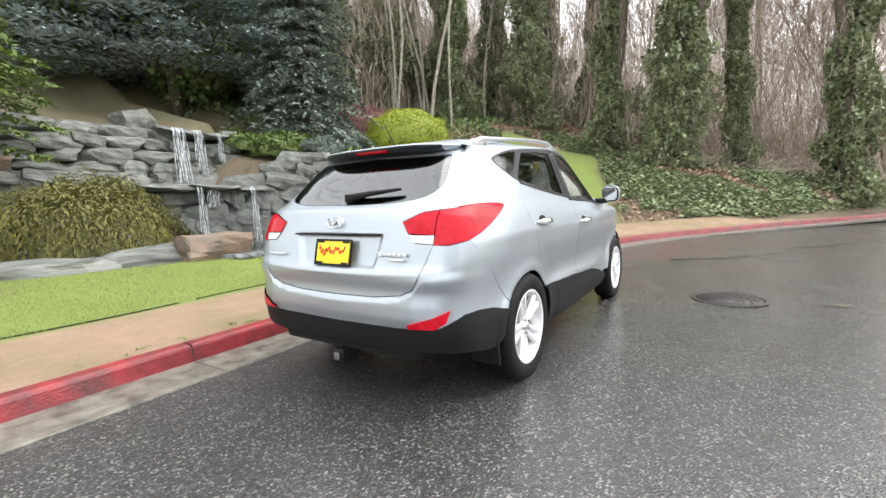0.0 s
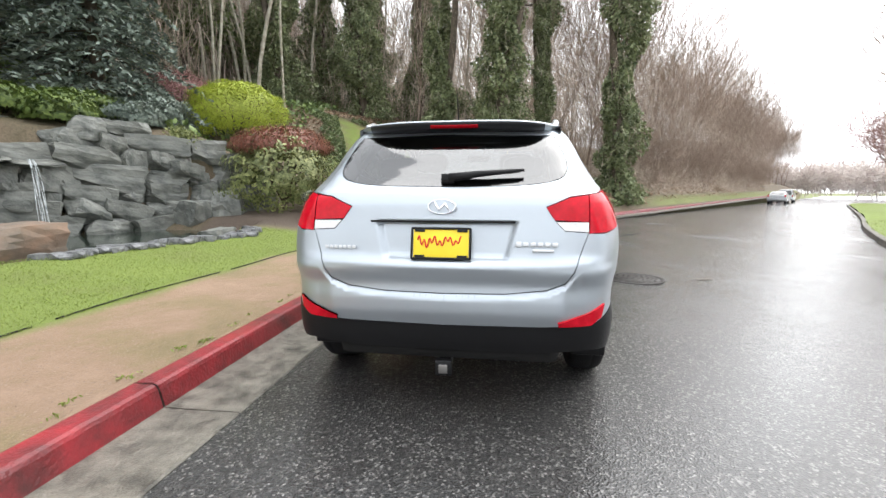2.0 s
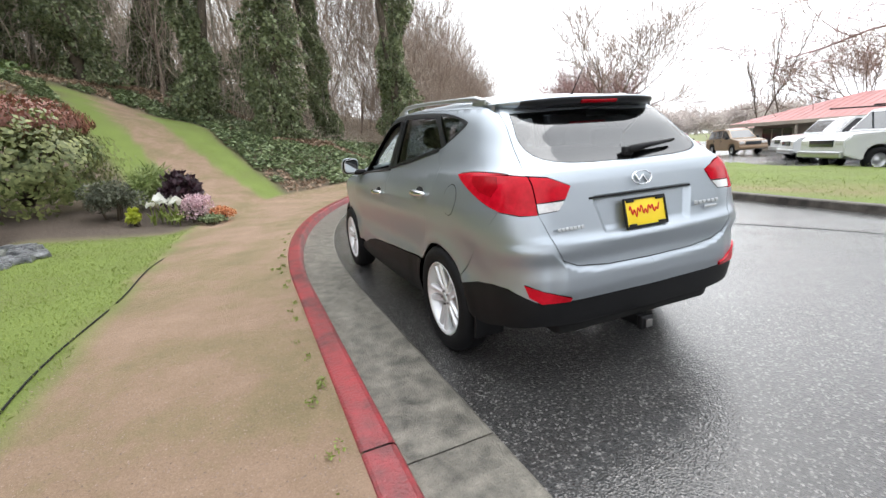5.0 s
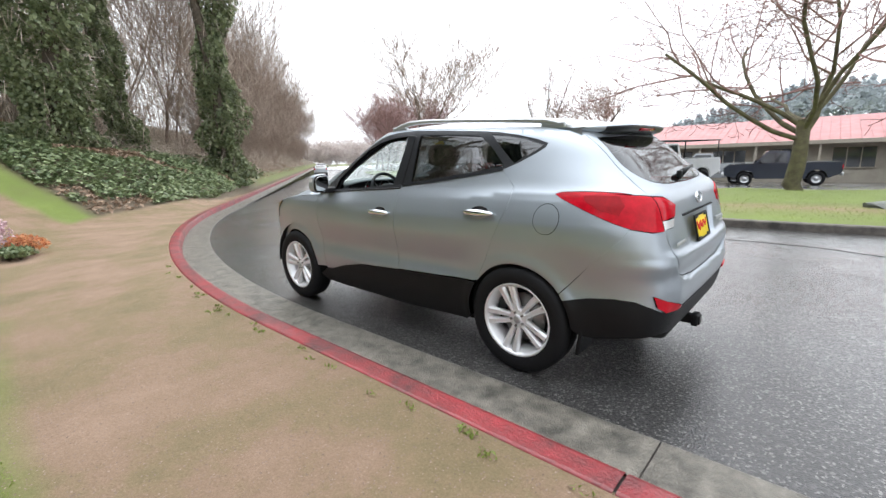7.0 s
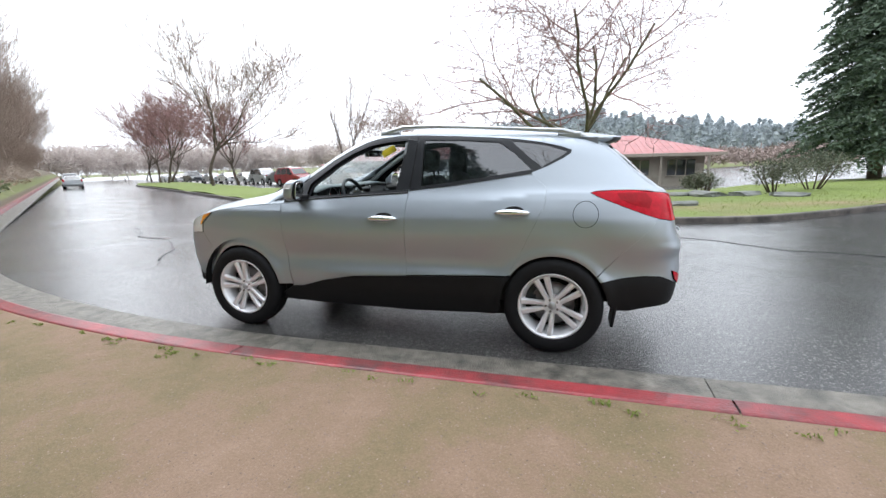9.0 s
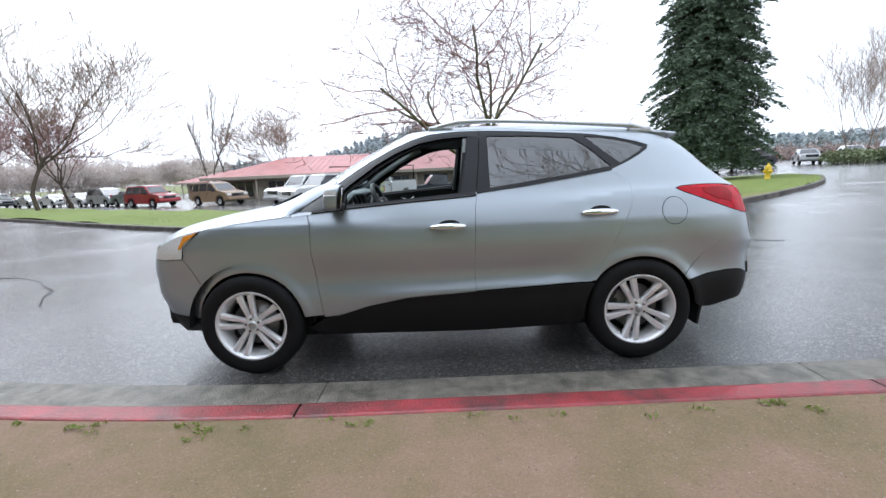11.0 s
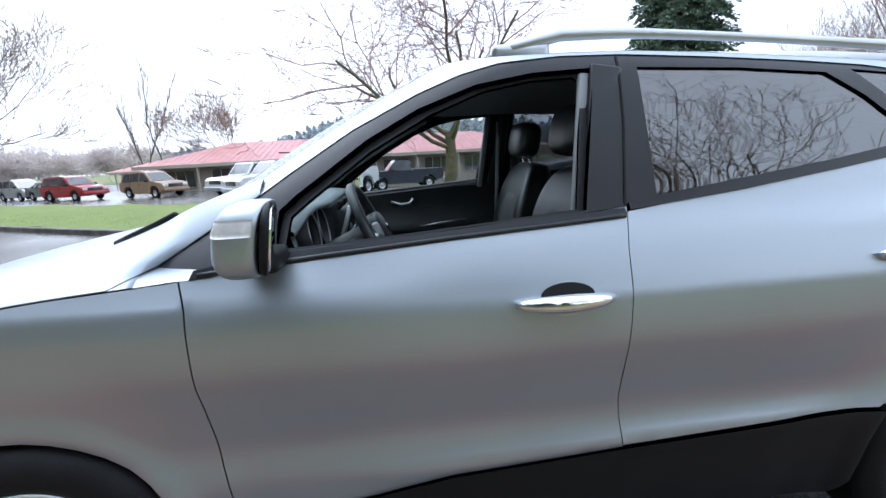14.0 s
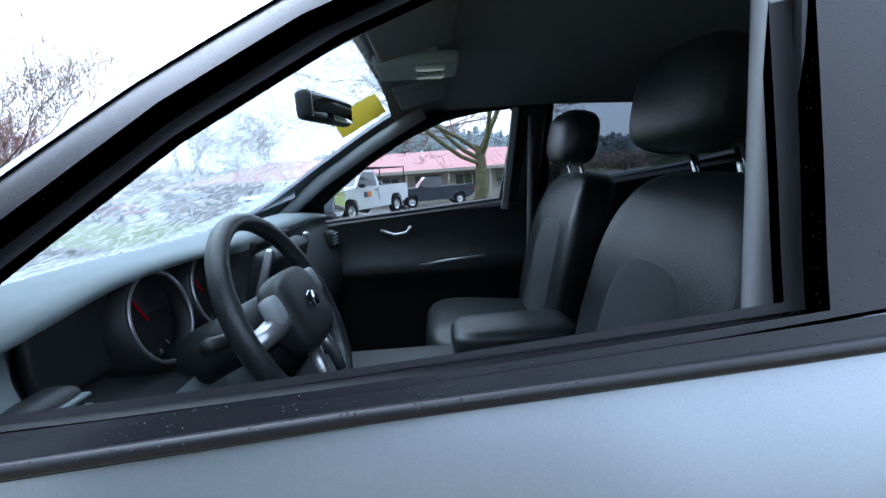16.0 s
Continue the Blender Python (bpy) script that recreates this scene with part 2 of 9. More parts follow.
def tube(points, radius, n=8, radii=None, caps=True):
    """Verts and faces of a round bar along points."""
    vs, fs = [], []
    pts = [Vector(p) for p in points]
    up = Vector((0.13, 0.21, 0.97))
    for i, p in enumerate(pts):
        d = (pts[min(i + 1, len(pts) - 1)] - pts[max(i - 1, 0)]).normalized()
        s = d.cross(up)
        s = s.normalized() if s.length > 1e-4 else Vector((1, 0, 0))
        t = s.cross(d)
        r = radii[i] if radii else radius
        for k in range(n):
            a = 2 * math.pi * k / n
            vs.append(p + s * (r * math.cos(a)) + t * (r * math.sin(a)))
    for i in range(len(pts) - 1):
        for k in range(n):
            j = (k + 1) % n
            fs.append((i * n + k, i * n + j, (i + 1) * n + j, (i + 1) * n + k))
    if caps:
        fs.append(tuple(range(n))[::-1])
        fs.append(tuple(range((len(pts) - 1) * n, len(pts) * n)))
    return vs, fs


def squad(rx, ry, rz, e1=0.5, e2=0.5, nu=20, nv=28):
    """Verts and faces of a superellipsoid: a cushion with soft corners."""
    vs, fs = [], []
    pw = lambda c, e: math.copysign(abs(c) ** e, c)
    for i in range(nu + 1):
        u = -math.pi / 2 + math.pi * i / nu
        for j in range(nv):
            v = 2 * math.pi * j / nv
            vs.append((rx * pw(math.cos(u), e1) * pw(math.cos(v), e2), ry * pw(math.cos(u), e1) * pw(math.sin(v), e2), rz * pw(math.sin(u), e1)))
    for i in range(nu):
        for j in range(nv):
            k = (j + 1) % nv
            fs.append((i * nv + j, i * nv + k, (i + 1) * nv + k, (i + 1) * nv + j))
    return vs, fs


def moved(vf, m):
    return [m @ Vector(v) for v in vf[0]], vf[1]


def joined(*many):
    vs, fs = [], []
    for v, f in many:
        o = len(vs)
        vs.extend(v)
        fs.extend(tuple(i + o for i in q) for q in f)
    return vs, fs


def lerp_table(tab, z):
    """Smooth value from a short table of (z, value)."""
    if z <= tab[0][0]:
        return tab[0][1]
    for (a, va), (b, vb) in zip(tab, tab[1:]):
        if z <= b:
            return va + (vb - va) * (z - a) / (b - a)
    return tab[-1][1]


def spline_table(tab):
    """A monotone cubic through a short table, sampled once."""
    xs = np.array([a for a, _ in tab], float)
    ys = np.array([b for _, b in tab], float)
    h = np.diff(xs)
    dl = np.diff(ys) / h
    m = np.concatenate([[dl[0]], np.where(dl[:-1] * dl[1:] > 0, 2 * dl[:-1] * dl[1:] / (dl[:-1] + dl[1:] + 1e-12), 0), [dl[-1]]])

    def f(x):
        x = min(max(x, xs[0]), xs[-1])
        i = int(min(max(np.searchsorted(xs, x) - 1, 0), len(h) - 1))
        t = (x - xs[i]) / h[i]
        return (ys[i] * (1 + 2 * t) * (1 - t) ** 2 + h[i] * m[i] * t * (1 - t) ** 2 + ys[i + 1] * t * t * (3 - 2 * t) + h[i] * m[i + 1] * t * t * (t - 1))
    return f


def sstep(a, b, x):
    t = min(max((x - a) / (b - a), 0.0), 1.0)
    return t * t * (3 - 2 * t)


# ---- the lie of the land ----
def kerb_y(x):
    """The back edge of the red kerb, which bends away with the road."""
    if x < 1.8:
        return 1.68
    if x < 12.5:
        return 1.68 - 0.67 * (x - 1.8) ** 2 / 21.4
    return 1.68 - 0.67 * 10.7 / 2 - 0.67 * (x - 12.5)


def kerb_slope(x):
    return 0.0 if x < 1.8 else -0.67 * min((x - 1.8) / 10.7, 1.0)


def lot_z(x, y):
    """Road, island and car park fall gently away from the camera's side."""
    z = 0.02 * min(0.0, y + 1) + 0.035 * max(0.0, -x - 4) * sstep(-3, -9, y)
    z = max(z, -3.0)
    if y < -16:
        z -= 0.032 * min(-y - 16, 40) * sstep(13, 4, x) * sstep(-24, -10, x)
    return min(z, 2.5)


def wall_y(x):
    """The foot of the rockery wall behind the pond."""
    t = [(-12, 11.2), (0, 10.9), (4.0, 10.4), (5.3, 9.8), (7.5, 8.5), (8.7, 7.7), (10.5, 7.2), (14, 7.6), (40, 12)]
    return lerp_table(t, x)


def pond_in(x, y):
    """How far inside the pond a place lies, 0 to 1."""
    front = lerp_table([(-6, 7.6), (-1, 6.9), (0.4, 6.1), (2.0, 5.6), (3.5, 5.35), (5.2, 4.9), (6.2, 5.6)], x)
    return sstep(0, 0.5, y - front) * sstep(0.4, -0.1, y - wall_y(x)) * sstep(7.6, 6.6, x) * sstep(-8, -6, x)


def bank_z(x, y):
    """The garden and the wooded bank."""
    d = (y - kerb_y(x)) / math.sqrt(1 + kerb_slope(x) ** 2)
    far = max(0.0, y - wall_y(x))
    top = lerp_table([(4.4, 1.65), (5.4, 2.15), (8.5, 2.0), (10.5, 1.1), (12, 0.6)], x)
    a = 0.125 + 0.16 * sstep(1.7, 4.5, d) + 0.25 * sstep(6.0, 9.0, x) * sstep(1.8, 5.0, d)
    hill = sstep(-7.0, 3.0, x)
    a += top * sstep(-0.05, 0.35, y - wall_y(x)) * (0.4 + 0.6 * hill) + (0.27 * min(far, 14) + 0.30 * max(0, min(far - 7, 18))) * (0.25 + 0.75 * hill)
    a += 0.95 * sstep(5.8, 5.2, x) * sstep(11.35, 11.75, y)
    a -= 0.45 * pond_in(x, y)
    b = 0.125 + lerp_table([(0, 0), (0.45, 0.02), (1.0, 0.6), (3.2, 1.6), (6, 2.2), (10, 3.3), (13, 4.9), (20, 6.8), (40, 10), (80, 12), (400, 14)], d)
    w = sstep(10.5, 19.0, x + 0.25 * max(0, y - 3))
    z = a * (1 - w) + b * w
    return min(z, 34.0) + 0.02 * noise.noise((x * 0.7, y * 0.7, 0)) * sstep(1.6, 3.0, d)


def path_mask(x, y):
    """1 on the gravel path: along the kerb, and up the bank."""
    d = (y - kerb_y(x)) / math.sqrt(1 + kerb_slope(x) ** 2)
    wob = 0.10 * noise.noise((x * 0.9, y * 0.9, 3)) + 0.05 * noise.noise((x * 3, y * 3, 5))
    width = lerp_table([(-30, 1.55), (2, 1.5), (5, 1.75), (8, 2.3), (10, 2.6), (12, 2.2), (14, 0.9), (16, 0.3), (18, 0.0)], x) + wob
    m = 1 - sstep(width - 0.08, width + 0.08, d)
    t = min(max((x - 10.0) / 9.5, 0), 1)
    cy = 2.0 + 4.3 * t ** 1.15
    half = 0.95 - 0.15 * t + wob
    if 9.0 < x < 20.2:
        m = max(m, 1 - sstep(half - 0.1, half + 0.1, abs(y - cy)))
    return m


def grass_mask(x, y):
    d = (y - kerb_y(x)) / math.sqrt(1 + kerb_slope(x) ** 2)
    wob = 0.12 * noise.noise((x * 0.8, y * 0.8, 9))
    t = min(max((x - 10.0) / 9.5, 0), 1)
    cy = 2.0 + 4.3 * t ** 1.15
    lawn = sstep(20.2, 19.6, x) * (1 - sstep(1.9, 2.3, (y - cy) + wob if y > cy else (cy - y) * lerp_table([(9, 1), (12, 1.15), (20, 0.75)], x) + wob)) * sstep(9.5, 10.5, x)
    near = sstep(10.0, 8.5, x) * sstep(0.12, -0.12, y - wall_y(x) + 0.3) * (1 - pond_in(x, y) * 1.0)
    bed = sstep(6.0, 6.8, x + wob) * sstep(2.0, 2.4, d) * sstep(10.2, 9.4, x)
    verge = sstep(20, 26, x) * sstep(0.3, 0.5, d) * (1 - sstep(0.7, 1.2, d)) * 0.55
    moss = sstep(0.6, 1.2, y - wall_y(x)) * sstep(9, 8, x) * 0.12
    return max(lawn, near * (1 - bed), verge, moss)


def bed_mask(x, y):
    """1 on the dug soil of the flower bed."""
    d = (y - kerb_y(x)) / math.sqrt(1 + kerb_slope(x) ** 2)
    wob = 0.15 * noise.noise((x * 1.3, y * 1.3, 12))
    return sstep(6.5, 6.9, x + wob) * sstep(2.15, 2.4, d + wob) * sstep(9.6, 9.2, x + wob) * sstep(7.6, 7.0, y) * (1 - path_mask(x, y) * sstep(9.0, 9.5, x))


def ground_mat(name):
    """Grass, gravel and leaf litter, mixed by where each lies."""
    m = bpy.data.materials.new(name)
    m.use_nodes = True
    n, l = m.node_tree.nodes, m.node_tree.links
    b = n["Principled BSDF"]
    b.inputs["Roughness"].default_value = 0.85
    tc = n.new("ShaderNodeTexCoord")

    def tone(scale, stops, detail=8.0, rough=0.7):
        nz = n.new("ShaderNodeTexNoise")
        nz.inputs["Scale"].default_value = scale
        nz.inputs["Detail"].default_value = detail
        nz.inputs["Roughness"].default_value = rough
        r = n.new("ShaderNodeValToRGB")
        e = r.color_ramp.elements
        e[0].position, e[0].color = stops[0][0], (*stops[0][1], 1)
        e[1].position, e[1].color = stops[-1][0], (*stops[-1][1], 1)
        for p, c in stops[1:-1]:
            k = e.new(p)
            k.color = (*c, 1)
        l.new(tc.outputs["Object"], nz.inputs["Vector"])
        l.new(nz.outputs["Fac"], r.inputs[0])
        return r.outputs[0]

    def mix(f, a, c):
        x = n.new("ShaderNodeMix")
        x.data_type = "RGBA"
        if isinstance(f, float):
            x.inputs["Factor"].default_value = f
        else:
            l.new(f, x.inputs["Factor"])
        l.new(a, x.inputs["A"])
        l.new(c, x.inputs["B"])
        return x.outputs["Result"]

    at = n.new("ShaderNodeVertexColor")
    at.layer_name = "cover"
    sp = n.new("ShaderNodeSeparateColor")
    l.new(at.outputs[0], sp.inputs[0])
    litter = mix(0.45, tone(0.9, [(0.3, (0.06, 0.066, 0.028)), (0.7, (0.17, 0.12, 0.08))]), tone(24, [(0.3, (0.03, 0.024, 0.016)), (0.7, (0.22, 0.16, 0.11))]))
    grass = mix(0.45, tone(0.8, [(0.3, (0.13, 0.135, 0.035)), (0.5, (0.145, 0.20, 0.028)), (0.7, (0.20, 0.265, 0.045))]), tone(70, [(0.25, (0.05, 0.085, 0.018)), (0.75, (0.28, 0.33, 0.085))]))
    gravel = mix(0.48, tone(1.15, [(0.36, (0.120, 0.120, 0.036)), (0.46, (0.20, 0.165, 0.075)), (0.53, (0.27, 0.185, 0.12)), (0.70, (0.40, 0.275, 0.20))], 12), tone(90, [(0.25, (0.10, 0.065, 0.04)), (0.55, (0.30, 0.20, 0.13)), (0.75, (0.55, 0.42, 0.33))], 10, 0.8))
    soil = tone(30, [(0.3, (0.03, 0.022, 0.016)), (0.7, (0.13, 0.095, 0.07))])
    col = mix(sp.outputs[2], mix(sp.outputs[1], mix(sp.outputs[0], litter, grass), gravel), soil)
    l.new(col, b.inputs["Base Color"])
    nb = n.new("ShaderNodeTexNoise")
    nb.inputs["Scale"].default_value = 45
    nb.inputs["Detail"].default_value = 9
    nb.inputs["Roughness"].default_value = 0.75
    bp = n.new("ShaderNodeBump")
    bp.inputs["Strength"].default_value = 0.7
    bp.inputs["Distance"].default_value = 0.03
    l.new(tc.outputs["Object"], nb.inputs["Vector"])
    l.new(nb.outputs["Fac"], bp.inputs["Height"])
    l.new(bp.outputs[0], b.inputs["Normal"])
    return m


def asphalt_mat():
    """Wet asphalt: dark stones, a water film in broad patches."""
    m = bpy.data.materials.new("wet_asphalt")
    m.use_nodes = True
    n, l = m.node_tree.nodes, m.node_tree.links
    b = n["Principled BSDF"]
    tc = n.new("ShaderNodeTexCoord")
    vo = n.new("ShaderNodeTexVoronoi")
    vo.inputs["Scale"].default_value = 98
    r = n.new("ShaderNodeValToRGB")
    # Random stone tones; the sparse palest ones also stand for wet glints.
    r.color_ramp.elements[0].color, r.color_ramp.elements[1].color = (0.022, 0.0215, 0.021, 1), (0.24, 0.233, 0.224, 1)
    r.color_ramp.elements[0].position, r.color_ramp.elements[1].position = 0.30, 1.0
    mid = r.color_ramp.elements.new(0.83)
    mid.color = (0.060, 0.058, 0.056, 1)
    l.new(tc.outputs["Object"], vo.inputs["Vector"])
    sc = n.new("ShaderNodeSeparateColor")
    l.new(vo.outputs["Color"], sc.inputs[0])
    l.new(sc.outputs[0], r.inputs[0])
    big = n.new("ShaderNodeTexNoise")
    big.inputs["Scale"].default_value = 0.45
    big.inputs["Detail"].default_value = 6
    l.new(tc.outputs["Object"], big.inputs["Vector"])
    r2 = n.new("ShaderNodeValToRGB")
    r2.color_ramp.elements[0].color, r2.color_ramp.elements[1].color = (0.75, 0.75, 0.76, 1), (1.25, 1.23, 1.2, 1)
    l.new(big.outputs["Fac"], r2.inputs[0])
    mx = n.new("ShaderNodeMix")
    mx.data_type = "RGBA"
    mx.blend_type = "MULTIPLY"
    mx.inputs["Factor"].default_value = 1.0
    l.new(r.outputs[0], mx.inputs["A"])
    l.new(r2.outputs[0], mx.inputs["B"])
    l.new(mx.outputs["Result"], b.inputs["Base Color"])
    mr = n.new("ShaderNodeMapRange")
    mr.inputs["From Min"].default_value = 0.35
    mr.inputs["From Max"].default_value = 0.65
    mr.inputs["To Min"].default_value = 0.30
    mr.inputs["To Max"].default_value = 0.52
    l.new(big.outputs["Fac"], mr.inputs["Value"])
    l.new(mr.outputs[0], b.inputs["Roughness"])
    wet = n.new("ShaderNodeMapRange")
    wet.inputs["From Min"].default_value = 0.38
    wet.inputs["From Max"].default_value = 0.60
    wet.inputs["To Min"].default_value = 0.19
    wet.inputs["To Max"].default_value = 0.09
    l.new(big.outputs["Fac"], wet.inputs["Value"])
    l.new(wet.outputs[0], b.inputs["Coat Roughness"])
    b.inputs["Coat Weight"].default_value = 1.0
    b.inputs["Specular IOR Level"].default_value = 0.35
    bp = n.new("ShaderNodeBump")
    bp.inputs["Strength"].default_value = 1.0
    bp.inputs["Distance"].default_value = 0.010
    l.new(vo.outputs["Distance"], bp.inputs["Height"])
    l.new(bp.outputs[0], b.inputs["Normal"])
    film = n.new("ShaderNodeBump")
    film.inputs["Strength"].default_value = 0.17
    film.inputs["Distance"].default_value = 0.010
    l.new(vo.outputs["Distance"], film.inputs["Height"])
    l.new(film.outputs[0], b.inputs["Coat Normal"])
    return m


GROUND = ground_mat("garden_ground")
ASPHALT = asphalt_mat()
RED_KERB = mat("red_kerb_paint", (0.33, 0.026, 0.034), 0.42, vary=0.4, scale=4, bump=0.4, bscale=60, color2=(0.085, 0.022, 0.022), coat=0.2, detail=14)
KERB_EDGE = mat("kerb_worn", (0.20, 0.10, 0.09), 0.6, vary=0.5, scale=14, bump=0.2)
GUTTER = mat("wet_concrete", (0.25, 0.23, 0.19), 0.34, vary=0.4, scale=7, bump=0.5, bscale=90, color2=(0.060, 0.056, 0.045), detail=14)
DARK_KERB = mat("weathered_kerb", (0.16, 0.14, 0.12), 0.6, vary=0.5, scale=3, bump=0.3, bscale=30, color2=(0.035, 0.030, 0.027))
WATER = mat("pond_water", (0.020, 0.030, 0.022), 0.03, vary=0.2, scale=1.5, bump=0.25, bscale=4, spec=0.6)
IRON = mat("cast_iron", (0.045, 0.04, 0.036), 0.5, 0.4, vary=0.4, scale=20, bump=0.3)


def spaced(a, b, fine_a, fine_b, step, grow=1.25):
    """Coordinates from a to b, fine between fine_a and fine_b."""
    xs = list(np.arange(fine_a, fine_b + step * 0.5, step))
    s = step
    while xs[-1] < b:
        s *= grow
        xs.append(min(xs[-1] + s, b))
    s = step
    while xs[0] > a:
        s *= grow
        xs.insert(0, max(xs[0] - s, a))
    return xs


def build_ground():
    """One sheet to the horizon: garden and bank on one side of the kerb, the bed of the roads on the other."""
    xs = spaced(-450, 450, -9, 24, 0.22)
    ds = [0.0, 0.05] + spaced(0.2, 450, 0.2, 10, 0.2, 1.22)[0:]
    vs, cols, fs = [], [], []
    for x in xs:
        for d in ds:
            y = kerb_y(min(x, 130)) + d - 0.01
            z = bank_z(x, y)
            vs.append((x, y, z))
            cols.append((grass_mask(x, y), path_mask(x, y) if d < 30 else 0.0, bed_mask(x, y), 1.0))
    m = len(ds)
    for i in range(len(xs) - 1):
        for j in range(m - 1):
            a = i * m + j
            fs.append((a, a + m, a + m + 1, a + 1))
    o = len(vs)
    es = [-0.02, -1, -3, -6, -12, -25, -50, -100, -200, -450]
    for x in xs:
        for e in es:
            y = kerb_y(min(x, 130)) + e
            vs.append((x, y, lot_z(x, y) - 0.16 - (0.3 if e < -40 else 0)))
            cols.append((0.55, 0.0, 0.0, 1.0))
    k = len(es)
    for i in range(len(xs) - 1):
        a = o + i * k
        fs.append((i * m, a, a + k, (i + 1) * m))
        for j in range(k - 1):
            fs.append((a + j, a + j + 1, a + j + 1 + k, a + j + k))
    me = mesh_of("ground", vs, fs)
    ca = me.color_attributes.new("cover", "FLOAT_COLOR", "POINT")
    ca.data.foreach_set("color", [c for q in cols for c in q])
    return tagged(part("ground", me, GROUND), "garden lawn, gravel path and leaf-littered wooded bank", "ground", kind="structure")


build_ground()


def strip(name, xs, rows, material, label, category, kind="structure", parent=None, smooth=False):
    """A sweep along the red kerb. rows: offsets from its back edge and heights."""
    vs, fs = [], []
    for x in xs:
        s = kerb_slope(x)
        nx, ny = -s / math.hypot(1, s), 1 / math.hypot(1, s)
        for off, z in rows:
            vs.append((x + nx * off, kerb_y(x) + ny * off, z))
    k = len(rows)
    for i in range(len(xs) - 1):
        for j in range(k - 1):
            a = i * k + j
            fs.append((a, a + 1, a + k + 1, a + k))
    return tagged(part(name, mesh_of(name, vs, fs, smooth), material, parent), label, category, kind=kind)


# kerb stones: separate lengths with open joints; one joint lies just behind the rear wheel
KERB_ROWS = [(0.012, 0.02), (0.012, 0.118), (0.0, 0.130), (-0.012, 0.134), (-0.118, 0.134), (-0.140, 0.126), (-0.150, 0.108), (-0.175, 0.0), (-0.178, -0.03)]
kerb = thing("red_kerb", "red-painted concrete kerb with scuffed edges", "kerb", kind="structure")
start = -0.945 - 3.06 * 4
for i in range(34):
    a, b = start + 3.06 * i + 0.006, start + 3.06 * (i + 1) - 0.006
    ob = strip("kerb_stone", list(np.linspace(a, b, 13)), KERB_ROWS, RED_KERB, "", "", "", kerb)
gut = thing("gutter", "wet concrete gutter along the red kerb", "gutter", kind="structure")
for i in range(34):
    a, b = start + 3.06 * i + 0.004, start + 3.06 * (i + 1) - 0.004
    strip("gutter_slab", list(np.linspace(a, b, 13)), [(-0.170, 0.006), (-0.30, 0.004), (-0.60, 0.010), (-0.612, 0.004), (-0.612, -0.05)], GUTTER, "", "", "", gut)
part("joint_bed", strip("joint_bed", list(np.linspace(start, start + 100, 120)), [(0.0, 0.11), (-0.14, 0.105), (-0.165, -0.004), (-0.62, -0.010)], DARK_KERB, "", "", "").data, None, gut)
bpy.data.objects.remove(bpy.data.objects["joint_bed"])

# the roadway, one wet sheet that also carries the car park
vs, fs = [], []
rx = spaced(-160, 260, -12, 30, 0.8, 1.3)
re = [-0.60, -0.9, -1.6, -2.6, -4, -6, -8, -10, -12.5, -15, -18, -22, -27, -33, -40, -50, -62, -80]
for x in rx:
    for e in re:
        s = kerb_slope(x)
        y = kerb_y(x) + e / (1 if e < -0.7 else 1)
        vs.append((x, y, lot_z(x, y)))
for i in range(len(rx) - 1):
    for j in range(len(re) - 1):
        a = i * len(re) + j
        fs.append((a, a + 1, a + len(re) + 1, a + len(re)))
tagged(part("road", mesh_of("road", vs, fs), ASPHALT), "wet dark asphalt roadway with a bend", "road", kind="structure")


# the grass island across the road
ISLAND = [(60, -43.2), (29, -22.7), (20, -16.7), (14.5, -12.8), (11.4, -10.8), (9.0, -9.3), (6.9, -8.1), (5.0, -7.4), (3.0, -7.0), (1.0, -6.6), (-1.0, -6.5), (-3.0, -6.8), (-5.0, -7.5), (-7.8, -9.3), (-10.0, -10.8), (-13.0, -13.0), (-15.6, -15.6),
          (-18.0, -18.8), (-19.6, -22.6), (-18.5, -26.0), (-13.0, -26.0), (-8, -21.5), (-3, -17.2), (2, -15.4), (6, -15.3), (10, -17.2), (14, -19.3), (20, -23.2), (29, -29.5), (60, -52)]


def rounded(poly, n=2):
    """Corner cutting."""
    p = [Vector(q) for q in poly]
    for _ in range(n):
        out = []
        for a, b in zip(p, p[1:] + p[:1]):
            out += [a * 0.75 + b * 0.25, a * 0.25 + b * 0.75]
        p = out
    return p


